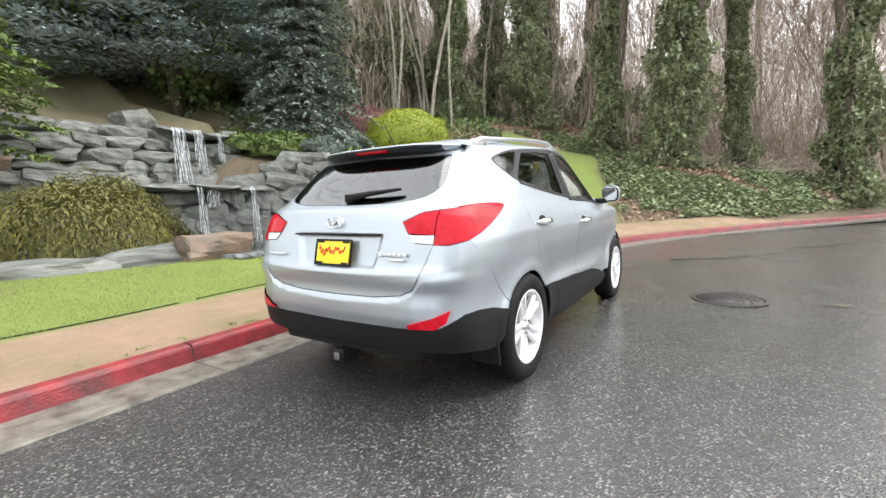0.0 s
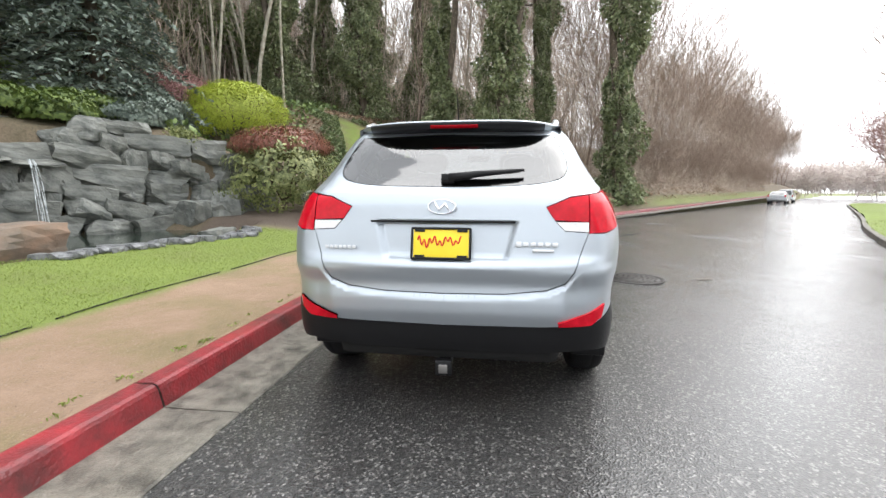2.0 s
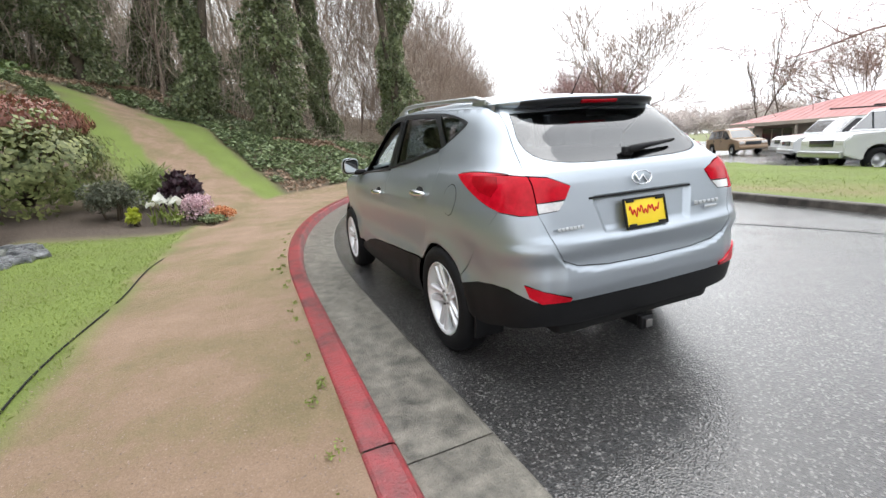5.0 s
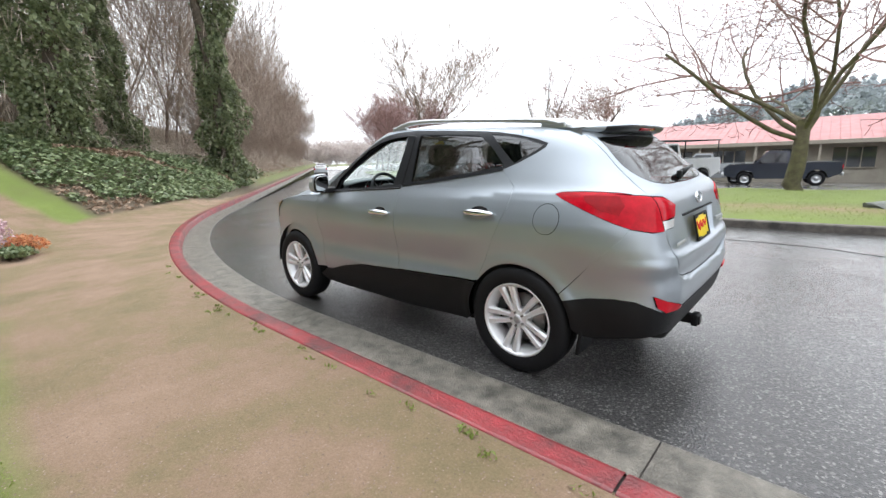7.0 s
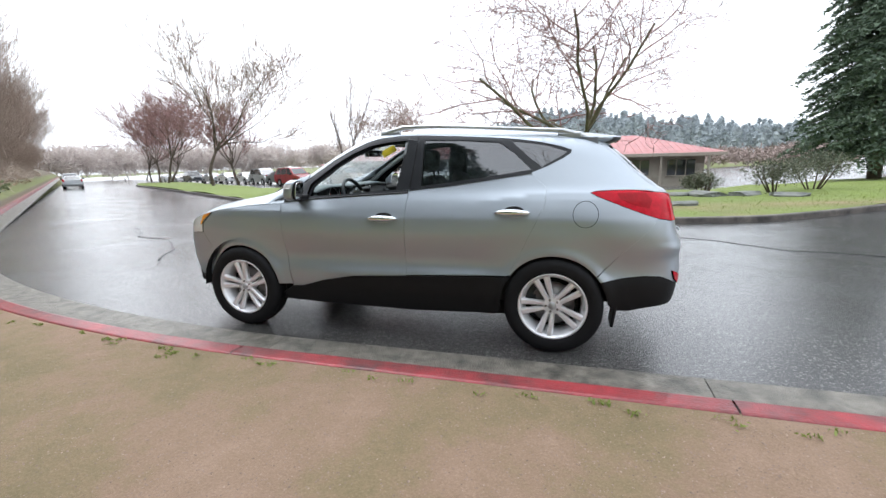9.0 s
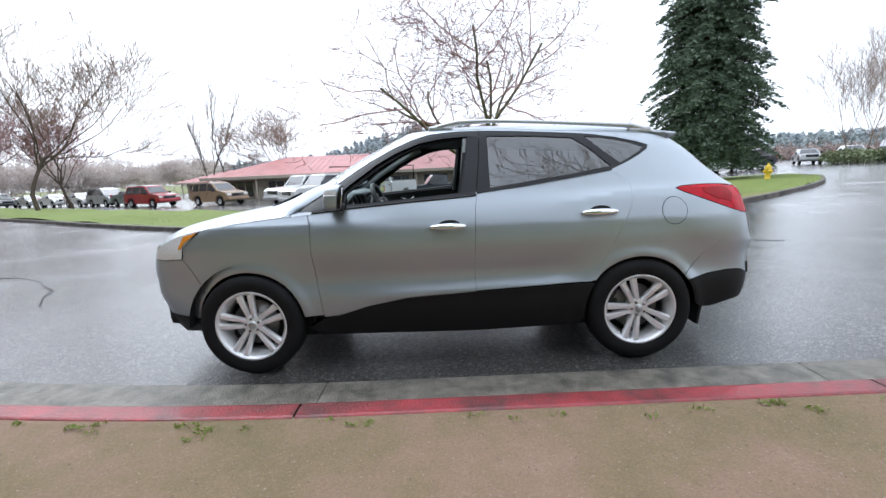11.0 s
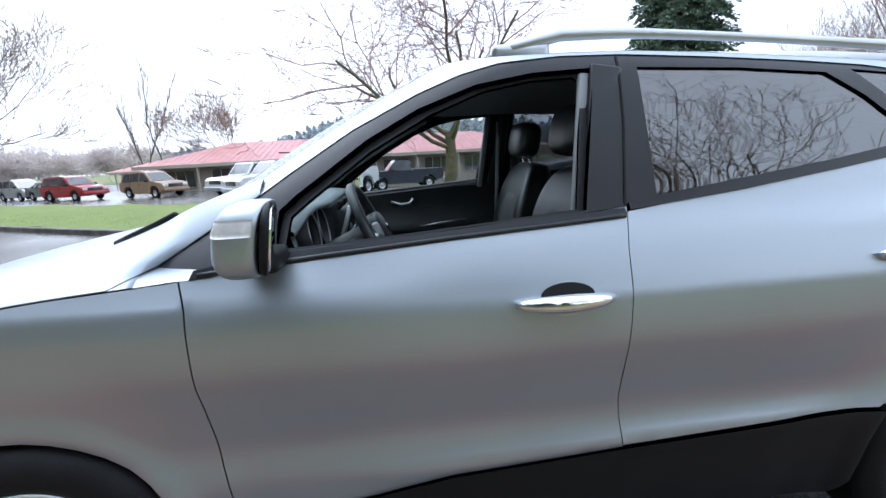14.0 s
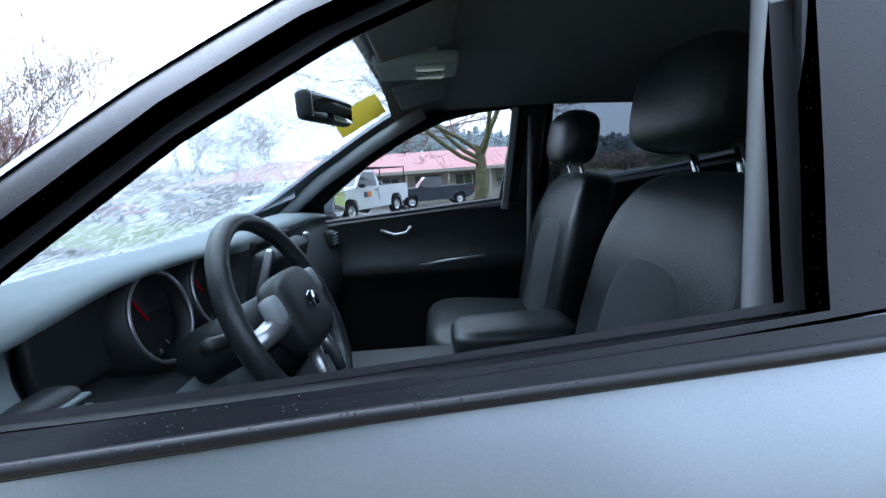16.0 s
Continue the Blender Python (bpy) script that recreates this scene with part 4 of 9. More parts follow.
        panel("rear_reflector", [("r", 0.765, 0.622), ("r", 0.69, 0.585), ("r", 0.545, 0.535), ("r", 0.55, 0.516), ("r", 0.70, 0.523), ("r", 0.75, 0.56)], RED_LENS, suv, sides=s1, off=0.012, rim=0.03, gap=0, grid=0.02, label="red bumper reflector")
        # head lamp
        hl = panel("head_lamp", [("s", 3.09, 0.818), ("s", 3.24, 0.805), ("f", 0.50, 0.80), ("f", 0.52, 0.885), ("s", 3.27, 0.905), ("s", 3.13, 0.962), ("s", 2.94, 1.003), ("s", 3.07, 0.90)], WHITE_LENS, suv, sides=s1, off=0.006, rim=0.03, grid=0.025, label="clear headlamp")
        panel("indicator", [("s", 2.945, 1.0), ("s", 3.06, 0.972), ("s", 3.11, 0.885), ("s", 3.085, 0.885), ("s", 3.06, 0.92)], AMBER, hl, sides=s1, off=0.011, rim=0.005, grid=0.02, label="amber indicator strip")
        # fuel cap, only on the kerb side
        if sg > 0:
            ring = [("s", -0.205 + 0.082 * math.cos(radians(i * 15)), 1.012 + 0.088 * math.sin(radians(i * 15))) for i in range(24)]
            panel("fuel_flap", ring, PAINT, suv, sides=s1, off=0.0025, rim=0.008, gap=0.002, grid=0.025)
            panel("fuel_flap_gap", ring, LINER, suv, sides=s1, off=0.0008, rim=0, gap=-0.002, grid=0.025)
        # handles
        for hx, hz, tilt in ((1.275, 0.972, -2), (0.285, 1.022, 1)):
            cup = [("s", hx - 0.01 + 0.07 * math.cos(radians(i * 18)), hz + 0.004 + 0.043 * math.sin(radians(i * 18))) for i in range(20)]
            base = panel("handle_cup", cup, SILVER_TRIM, suv, sides=s1, off=0.0012, rim=0.002, gap=0, grid=0.02)
            # Black half-oval on the cup: the shade of its upper hollow as colour.
            up = [("s", hx - 0.01 + 0.07 * math.cos(radians(i * 18)), hz + 0.012 + 0.032 * math.sin(radians(i * 18))) for i in range(11)]
            panel("handle_recess_shade", up, LINER, base, sides=s1, off=0.003, rim=0.001, gap=0, grid=0.02, label="dark sheet standing for the shade in the handle recess")
            pts, rad = [], []
            for i in range(13):
                t = i / 12
                x = hx - 0.125 + 0.25 * t
                a, z = to_az(("s", x, hz + 0.004 * math.sin(math.pi * t)), "low")
                p = skin(a, z, "low", 0.006 + 0.030 * math.sin(math.pi * min(max((t - 0.03) / 0.94, 0), 1)) ** 0.6)
                pts.append(Vector((p.x, p.y * sg, p.z)))
                rad.append(0.009 + 0.015 * math.sin(math.pi * t) ** 0.7)
            vf = tube(pts, 0.015, 12, rad)
            part("door_handle", mesh_of("door_handle", *vf), CHROME, suv, "chrome pull handle")
        # door mirror: a deep rounded shell, open towards the rear
        at = Vector((1.972, 0.975 * sg, 1.196))
        pw = lambda c, e: math.copysign(abs(c) ** e, c)

        def shell(u, v, k=1.0):
            cu, su = pw(math.cos(u), 0.62), pw(math.sin(u), 0.62)
            x, y, z = 0.062 * k * cu * pw(math.cos(v), 0.7), 0.084 * k * cu * pw(math.sin(v), 0.7), 0.079 * k * su
            x = max(x, -0.034) - 0.014 * (z / 0.08) + 0.008 * (1 - (z / 0.08) ** 2)
            return at + Vector((x, y * sg, z))

        vs = [shell(-math.pi / 2 + math.pi * i / 24, 2 * math.pi * j / 40) for i in range(25) for j in range(40)]
        fs = [(i * 40 + j, i * 40 + (j + 1) % 40, (i + 1) * 40 + (j + 1) % 40, (i + 1) * 40 + j) for i in range(24) for j in range(40)]
        mir = part("door_mirror", mesh_of("door_mirror", vs, fs), PAINT, suv, "silver door mirror housing")
        vs = [shell(radians(4 + 22 * i / 5), radians(-20 + 128 * j / 16), 1.03) for i in range(6) for j in range(17)]
        vs += [shell(radians(4 + 22 * i / 5), radians(-20 + 128 * j / 16), 0.98) for i in range(6) for j in range(17)]
        fs = [(i * 17 + j, i * 17 + j + 1, (i + 1) * 17 + j + 1, (i + 1) * 17 + j) for i in range(5) for j in range(16)]
        ring = [j for j in range(17)] + [i * 17 + 16 for i in range(1, 6)] + [5 * 17 + j for j in range(15, -1, -1)] + [i * 17 for i in range(4, 0, -1)]
        fs += [(a, b, b + 102, a + 102) for a, b in zip(ring, ring[1:] + ring[:1])]
        part("mirror_indicator", mesh_of("mirror_indicator", vs, fs), WHITE_LENS, mir, "clear indicator strip on the mirror")
        lean = Matrix.Translation(at + Vector((-0.030, 0, 0))) @ Matrix.Rotation(radians(-9), 4, "Y") @ Matrix.Rotation(radians(10 * sg), 4, "Z")
        part("mirror_bezel", mesh_of("mirror_bezel", *moved(squad(0.010, 0.080, 0.075, 0.62, 0.3, 16, 28), lean)), BLACK_TRIM, mir)
        part("mirror_glass", mesh_of("mirror_glass", *moved(squad(0.006, 0.071, 0.066, 0.62, 0.12, 16, 28), lean @ Matrix.Translation((-0.007, 0, 0)))), MIRROR, mir, "mirror glass")
        part("mirror_arm", box(0.10, 0.12, 0.05, Vector((1.99, 0.880 * sg, 1.130)), 0.02, 3), BLACK_TRIM, mir)
        # roof rail
        rp, rr = [], []
        for i in range(25):
            t = i / 24
            x = 1.38 - 1.62 * t
            lift = 0.052 * min(1, math.sin(math.pi * t) * 2.6) ** 0.8
            p = skin(to_az(("s", x, 1.56 - sag(x, 1.58)), "up")[0], 1.598, "up", 0)
            rp.append(Vector((x, (p.y - 0.045) * sg, 1.615 - sag(x, 1.6) + lift - 0.012)))
            rr.append(0.021 - 0.008 * math.sin(math.pi * t) if 0 < i < 24 else 0.010)
        rail = part("roof_rail", mesh_of("roof_rail", *tube(rp, 0.02, 10, rr)), SILVER_TRIM, suv, "silver roof rail")
        for t in (0.06, 0.94):
            i = int(t * 24)
            b = rp[i]
            part("rail_foot", box(0.17, 0.036, 0.050, b + Vector((-0.02 if t < 0.5 else 0.02, 0, -0.014)), 0.018, 3), SILVER_TRIM, rail)
    # sheets over the middle
    tg = panel("tailgate", [("r", 0.0, 0.662), ("r", 0.30, 0.668), ("r", 0.49, 0.690), ("r", 0.575, 0.725), ("r", 0.612, 0.78), ("r", 0.65, 0.88), ("r", 0.683, 0.963), ("r", 0.572, 0.969), ("r", 0.525, 1.02), ("r", 0.482, 1.083), ("r", 0.60, 1.134), ("r", 0.69, 1.145),
               ("r", 0.662, 1.215), ("r", 0.615, 1.36), ("r", 0.588, 1.455), ("r", 0.551, 1.455), ("r", 0.570, 1.41), ("r", 0.587, 1.37), ("r", 0.601, 1.33), ("r", 0.607, 1.295), ("r", 0.603, 1.261), ("r", 0.586, 1.234), ("r", 0.553, 1.214), ("r", 0.50, 1.200), ("r", 0.42, 1.189), ("r", 0.30, 1.182), ("r", 0.0, 1.178)], PAINT, suv, sides=both, gap=0.0009, grid=0.016, label="silver tailgate")
    panel("rear_glass", [("r", 0.0, 1.18), ("r", 0.30, 1.184), ("r", 0.42, 1.191), ("r", 0.50, 1.202), ("r", 0.551, 1.216), ("r", 0.584, 1.236), ("r", 0.601, 1.262), ("r", 0.605, 1.295), ("r", 0.599, 1.33), ("r", 0.585, 1.37), ("r", 0.568, 1.41), ("r", 0.549, 1.455), ("r", 0.0, 1.47)], REAR_TINT, suv, sides=both, off=-0.003, rim=0.006, gap=0.001, label="tinted rear window")
    panel("rear_header", [("r", 0.0, 1.468), ("r", 0.590, 1.452), ("a", 137.0, 1.60), ("a", 180.0, 1.60)], PAINT, suv, sides=both)
    panel("rear_bumper", [("r", 0.0, 0.658), ("r", 0.30, 0.664), ("r", 0.49, 0.686), ("r", 0.578, 0.722), ("r", 0.615, 0.778), ("r", 0.653, 0.88), ("r", 0.684, 0.960), ("r", 0.765, 0.958), ("s", -0.66, 0.98), ("s", -0.63, 0.93), ("s", -0.47, 0.77)] + arc(0.0, 0.374, 142, 148, 2)
          + [("s", -0.46, 0.578), ("s", -0.60, 0.595), ("s", -0.70, 0.59), ("r", 0.72, 0.528), ("r", 0.47, 0.510), ("r", 0.0, 0.502)], PAINT, suv, sides=both, gap=0.0002, grid=0.016, label="silver rear bumper")
    panel("rear_bumper_cladding", [("r", 0.0, 0.500), ("r", 0.47, 0.508), ("r", 0.72, 0.526), ("s", -0.70, 0.588), ("s", -0.60, 0.593), ("s", -0.46, 0.576)] + arc(0.0, 0.374, 148, 174, 5) + [("s", -0.42, 0.345), ("s", -0.50, 0.340), ("s", -0.66, 0.375), ("r", 0.70, 0.392), ("r", 0.47, 0.368), ("r", 0.0, 0.362)],
          BLACK_TRIM, suv, sides=both, off=0.003, rim=0.05, gap=0)
    panel("front_bumper", [("f", 0.0, 0.40), ("f", 0.62, 0.40), ("s", 3.25, 0.40)] + arc(2.64, 0.374, 8, 35.8, 5) + [("s", 3.02, 0.70), ("s", 3.09, 0.815), ("s", 3.24, 0.80), ("f", 0.50, 0.795), ("f", 0.52, 0.89), ("f", 0.0, 0.88)], PAINT, suv, sides=both)
    panel("front_bumper_cladding", [("f", 0.0, 0.395), ("f", 0.62, 0.395), ("s", 3.25, 0.395)] + arc(2.64, 0.374, 7, -2, 2) + [("s", 3.05, 0.30), ("s", 3.2, 0.28), ("f", 0.0, 0.26)], BLACK_TRIM, suv, sides=both, rim=0.05)
    panel("grille", [("f", 0.0, 0.66), ("f", 0.42, 0.68), ("f", 0.46, 0.80), ("f", 0.0, 0.82)], BLACK_GLOSS, suv, sides=both, off=0.004, rim=0.01)
    panel("front_bumper_cladding", [("f", 0.0, 0.23), ("f", 0.60, 0.24), ("s", 3.18, 0.265), ("s", 3.05, 0.29)] + arc(2.64, 0.374, -4, 8, 2) + [("s", 3.25, 0.398), ("f", 0.62, 0.398), ("f", 0.0, 0.398)], BLACK_TRIM, suv, sides=both, off=0.002, rim=0.04, gap=0)
    panel("windscreen", [("a", 0.0, 1.115), ("f", 0.35, 1.11), ("f", 0.596, 1.097), ("f", 0.628, 1.17), ("f", 0.636, 1.25), ("f", 0.606, 1.42), ("f", 0.57, 1.55), ("a", 41.0, 1.60), ("a", 0.0, 1.60)], WET_SCREEN, suv, zone="up", sides=both, off=-0.003, rim=0, gap=0.0, label="windscreen beaded with rain")
    # roof and bonnet
    nr, na = 14, 96
    vs, fs = [], []
    cen = Vector((0.55, 0, 0))
    for i in range(1, nr + 1):
        r = i / nr
        for j in range(na):
            ang = 360 * j / na
            aa = ang if ang <= 180 else 360 - ang
            q = skin(aa, 1.60, "up")
            x = cen.x + (q.x - cen.x) * r
            y = q.y * r * (1 if ang <= 180 else -1)
            vs.append(Vector((x, y, 1.60 + 0.058 * (1 - r ** 2.6) + 0.038 * sstep(0.95, -0.1, x) * (1 - r ** 9) - sag(x, 1.60))))
    vs.append(Vector((cen.x, 0, 1.658 - sag(cen.x, 1.6))))
    for i in range(nr - 1):
        for j in range(na):
            k = (j + 1) % na
            fs.append((i * na + j, (i + 1) * na + j, (i + 1) * na + k, i * na + k))
    for j in range(na):
        fs.append((len(vs) - 1, j, (j + 1) % na))
    part("roof", mesh_of("roof", vs, fs), PAINT, suv)
    zc = spline_table([(2.25, 1.142), (2.56, 1.125), (2.85, 1.083), (3.15, 1.01), (3.35, 0.935), (3.44, 0.87)])
    ze = spline_table([(2.20, 1.088), (2.5, 1.064), (2.75, 1.037), (2.93, 1.007), (3.13, 0.965), (3.27, 0.905), (3.40, 0.84)])
    vs, fs = [], []
    nx, ny = 30, 24
    for i in range(-1, nx + 1):
        for j in range(ny + 1):
            v = -1 + 2 * j / ny
            x0 = 2.30 + 0.155 * (1 - v * v)
            x = x0 + (3.36 - x0) * max(i, 0) / nx
            zz = ze(x)
            e = skin(*to_az(("s", min(x, F_LOW(zz) - 0.01), zz), "low"), "low")
            crown = 0.012 * math.exp(-((abs(v) - 0.62) / 0.1) ** 2) * sstep(2.3, 2.7, x)
            xx = x + 0.10 * (1 - v * v) * sstep(2.6, 3.2, x)
            vs.append(Vector((xx, v * e.y, zc(x) - (zc(x) - zz) * abs(v) ** 2.6 + crown - (0.05 if i < 0 else 0))))
    for i in range(nx + 1):
        for j in range(ny):
            k = i * (ny + 1) + j
            fs.append((k, k + ny + 1, k + ny + 2, k + 1))
    part("bonnet", mesh_of("bonnet", vs, fs), PAINT, suv)
    vs, fs = [], []
    for i in range(9):
        for j in range(21):
            v = -1 + 2 * j / 20
            x = 2.20 + 0.21 * (1 - v * v) + 0.14 * i / 8
            vs.append(Vector((x - 0.02, v * 0.815, 1.072 + 0.045 * (1 - v * v) + 0.0015 * i)))
    for i in range(8):
        for j in range(20):
            k = i * 21 + j
            fs.append((k, k + 1, k + 22, k + 21))
    part("cowl", mesh_of("cowl", vs, fs, False), BLACK_TRIM, suv, "black slotted scuttle panel below the windscreen")
    for sg in both:
        vs, fs = [], []
        for i in range(9):
            x = 2.14 + 0.20 * i / 8
            e = skin(*to_az(("s", x, ze(x)), "low"), "low")
            for j in range(9):
                v = 1 - 0.24 * j / 8
                vs.append(Vector((x, v * (e.y - 0.001) * sg, zc(x) - (zc(x) - ze(x)) * v ** 2.6 - 0.002)))
        fs = [(i * 9 + j, i * 9 + j + 1, (i + 1) * 9 + j + 1, (i + 1) * 9 + j) for i in range(8) for j in range(8)]
        part("scuttle_corner", mesh_of("scuttle_corner", vs, fs), PAINT, suv, "silver corner between wing and windscreen pillar")
        # the wing flows up into the windscreen pillar behind the bonnet's corner
        crest = [Vector((x, y * sg, z)) for x, y, z in ((2.58, 0.47, 1.113), (2.50, 0.52, 1.139), (2.42, 0.56, 1.165), (2.34, 0.60, 1.192), (2.26, 0.635, 1.226), (2.19, 0.650, 1.253), (2.11, 0.655, 1.28), (2.03, 0.648, 1.306))]
        outer = []
        for x in (2.60, 2.52, 2.44, 2.36):
            e = skin(*to_az(("s", x, ze(x)), "low"), "low")
            outer.append(Vector((x, (e.y - 0.001) * sg, e.z + 0.002)))
        for x, z in ((2.295, 1.103), (2.22, 1.149), (2.12, 1.209), (2.03, 1.267)):
            e = skin(*to_az(("s", x, z), "up"), "up", 0.003)
            outer.append(Vector((e.x, e.y * sg, e.z)))
        vs, m, n = [], 29, 13
        for i in range(m):
            f = 7 * i / (m - 1)
            k = min(int(f), 6)
            o, c = outer[k].lerp(outer[k + 1], f - k), crest[k].lerp(crest[k + 1], f - k)
            for j in range(n):
                t = j / (n - 2)
                if j == n - 1:
                    q = c + Vector((0.004, -0.012 * sg, -0.06))
                else:
                    q = o.lerp(c, t)
                    q.z += (0.014 + 0.018 * max(0.0, 1 - f / 2)) * math.sin(math.pi * t ** 0.8) * (1 - 0.6 * sstep(3.5, 5.5, f))
                vs.append(q)
        for _ in range(6):
            vs = [p if i % n in (0, n - 2, n - 1) or i < n or i >= (m - 1) * n else (p * 2 + vs[i - n] + vs[i + n]) / 4 for i, p in enumerate(vs)]
        fs = [(i * n + j, i * n + j + 1, (i + 1) * n + j + 1, (i + 1) * n + j) for i in range(m - 1) for j in range(n - 1)]
        part("pillar_foot", mesh_of("pillar_foot", vs, fs), PAINT, suv, "silver wing corner flowing up into the windscreen pillar")
        if sg > 0:
            arm = [(2.57, 0.44, 1.122), (2.50, 0.49, 1.146), (2.40, 0.545, 1.180), (2.30, 0.595, 1.217)]
            part("wiper_arm", mesh_of("wiper_arm", *tube(arm, 0.009, 8)), BLACK_TRIM, suv, "black wiper arm lying in the scuttle")
    # spoiler with brake lamp
    crest = spline_table([(-0.60, 1.515), (-0.45, 1.544), (-0.30, 1.567), (-0.10, 1.588), (0.10, 1.602), (0.30, 1.608)])
    sp_v, sp_f = [], []
    nj = 36
    for j in range(nj + 1):
        v = -1 + 2 * j / nj
        half = 0.598
        back = -0.462 + 0.235 * abs(v) ** 6
        drop = 0.048 * abs(v) ** 4
        tops = [0.30, 0.18, 0.06, -0.06, -0.18, -0.28, back + 0.03, back + 0.006]
        row = [(x, crest(x) - drop) for x in tops]
        zb = crest(back) - drop
        th = 1 - 0.9 * abs(v) ** 10
        row += [(back, zb - 0.006 * th), (back + 0.002, zb - 0.020 * th), (back + 0.02, zb - 0.036 * th), (back + 0.075, zb - 0.050 * th), (max(-0.30, back + 0.10), zb - 0.058 * th)]
        for k, (x, z) in enumerate(row):
            sp_v.append(Vector((x, v * (half - (0.03 * sstep(-0.05, 0.3, x) if k < 8 else 0)), z)))
    m = 13
    for j in range(nj):
        for q in range(m - 1):
            sp_f.append((j * m + q, (j + 1) * m + q, (j + 1) * m + q + 1, j * m + q + 1))
    for e, base in ((1, 0), (-1, nj * m)):
        o = len(sp_v)
        for k in range(8):
            q = sp_v[base + k]
            sp_v.append(Vector((q.x, q.y * 0.995, q.z - 0.09)))
        for k in range(7):
            sp_f.append((base + k, base + k + 1, o + k + 1, o + k))
    sp_me = mesh_of("spoiler", sp_v, sp_f, True)
    sp_me.materials.append(PAINT)
    sp_me.materials.append(BLACK_GLOSS)
    for f in sp_me.polygons:
        if 3 * (m - 1) <= f.index < (nj - 3) * (m - 1) and f.index % (m - 1) >= 8:
            f.material_index = 1
    sp = part("spoiler", sp_me, None, suv, "silver roof spoiler, black underneath")
    part("brake_lamp", box(0.012, 0.265, 0.020, (-0.452, 0.0, 1.512), 0.004, rot=Euler((0, radians(-35), 0)).to_matrix()), RED_DEEP, sp, "high brake lamp")
    # plate, badges, groove, wiper
    rot = Euler((0, radians(13), 0)).to_matrix()
    pl = part("licence_plate", box(0.004, 0.275, 0.140, (-0.822, 0.02, 0.905), 0.0015, rot=rot), PLATE_Y, suv, "yellow dealer plate with red script")
    for yy, zz, w, h in ((0, 0.074, 0.295, 0.012), (0, -0.074, 0.295, 0.012)):
        part("plate_frame", box(0.012, w, h, Vector((-0.824, 0.02, 0.905)) + rot @ Vector((0, yy, zz)), 0.003, rot=rot), BLACK_TRIM, pl)
    for yy in (0.145, -0.145):
        part("plate_frame", box(0.012, 0.010, 0.15, Vector((-0.824, 0.02, 0.905)) + rot @ Vector((0, yy, 0)), 0.003, rot=rot), BLACK_TRIM, pl)
    for yy, zz in ((0.105, 0.063), (-0.105, 0.063), (0.105, -0.063), (-0.105, -0.063)):
        part("plate_corner", box(0.010, 0.05, 0.012, Vector((-0.8255, 0.02, 0.905)) + rot @ Vector((0, yy, zz)), 0.002, rot=rot), BLACK_TRIM, pl)
    scr = []
    for i in range(120):
        t = i / 119
        scr.append(Vector((-0.8265, 0.02, 0.905)) + rot @ Vector((0, 0.115 - 0.215 * t, 0.006 - 0.014 * t * 0 + 0.013 * math.sin(t * 52) * (1.5 - 0.7 * t) + 0.012 * math.sin(t * 19 + 1) + 0.010 * t)))
    part("plate_script", mesh_of("plate_script", *tube(scr, 0.0035, 5)), PLATE_RED, pl, "red scribble in place of lettering")
    ev, ef = lathe([(0.062, 0.0), (0.066, 0.006), (0.070, 0.006), (0.074, 0.0)], 40, "y", True)
    em = Matrix.Translation((-0.789, 0.02, 1.083)) @ rot.to_4x4() @ Matrix.Rotation(radians(90), 4, "Z") @ Matrix.Diagonal((1, 1, 0.52, 1))
    emb = part("emblem", mesh_of("emblem", *moved((ev, ef), em)), CHROME, suv, "oval chrome emblem")
    part("emblem_bar", mesh_of("emblem_bar", *tube([em @ Vector((-0.04, -0.004, -0.045)), em @ Vector((-0.015, -0.006, 0.03)), em @ Vector((0.015, -0.006, -0.03)), em @ Vector((0.04, -0.004, 0.045))], 0.006, 6)), CHROME, emb)
    for k in range(7):
        part("badge_bar", box(0.005, 0.018, 0.017, (-0.838, 0.60 - k * 0.0235, 0.882), 0.002, rot=rot), SILVER_TRIM, suv)
    for k in range(6):
        part("badge_bar", box(0.005, 0.026, 0.026 - 0.006 * (k > 0), (-0.832, -0.355 - k * 0.034, 0.908), 0.003, rot=rot), SILVER_TRIM, suv)
    part("badge_bar", box(0.005, 0.10, 0.013, (-0.838, -0.47, 0.880), 0.003, rot=rot), SILVER_TRIM, suv)
    part("tailgate_groove", box(0.012, 0.72, 0.010, (-0.796, 0.02, 1.010), 0.003), LINER, suv, "dark grip groove above the plate")
    wv = tube([(-0.672, 0.0, 1.225), (-0.665, -0.16, 1.246), (-0.652, -0.36, 1.262)], 0.012, 8, [0.024, 0.016, 0.010])
    wip = part("rear_wiper", mesh_of("rear_wiper", *wv), BLACK_TRIM, suv, "rear wiper arm")
    part("wiper_blade", mesh_of("wiper_blade", *tube([(-0.682, 0.03, 1.212), (-0.66, -0.20, 1.245), (-0.648, -0.38, 1.264)], 0.008, 6)), RUBBER, wip)
    part("wiper_pivot", box(0.03, 0.07, 0.05, (-0.672, 0.005, 1.222), 0.012, 3), BLACK_TRIM, wip)
    # aerial, hitch, flaps, exhaust
    part("aerial", mesh_of("aerial", *tube([(-0.20, 0.0, 1.565), (-0.22, 0, 1.59), (-0.33, 0, 1.74)], 0.003, 6, [0.010, 0.0035, 0.002])), BLACK_TRIM, suv, "black whip aerial")
    hb = box(0.20, 0.060, 0.060, (-0.76, 0.005, 0.275), 0.006)
    box(0.04, 0.085, 0.078, (-0.83, 0.005, 0.275), 0.008, bm=hb)
    part("tow_hitch", hb, BLACK_TRIM, suv, "black square tow hitch receiver")
    part("hitch_socket", box(0.02, 0.046, 0.046, (-0.852, 0.005, 0.275), 0.003), DISC, suv)
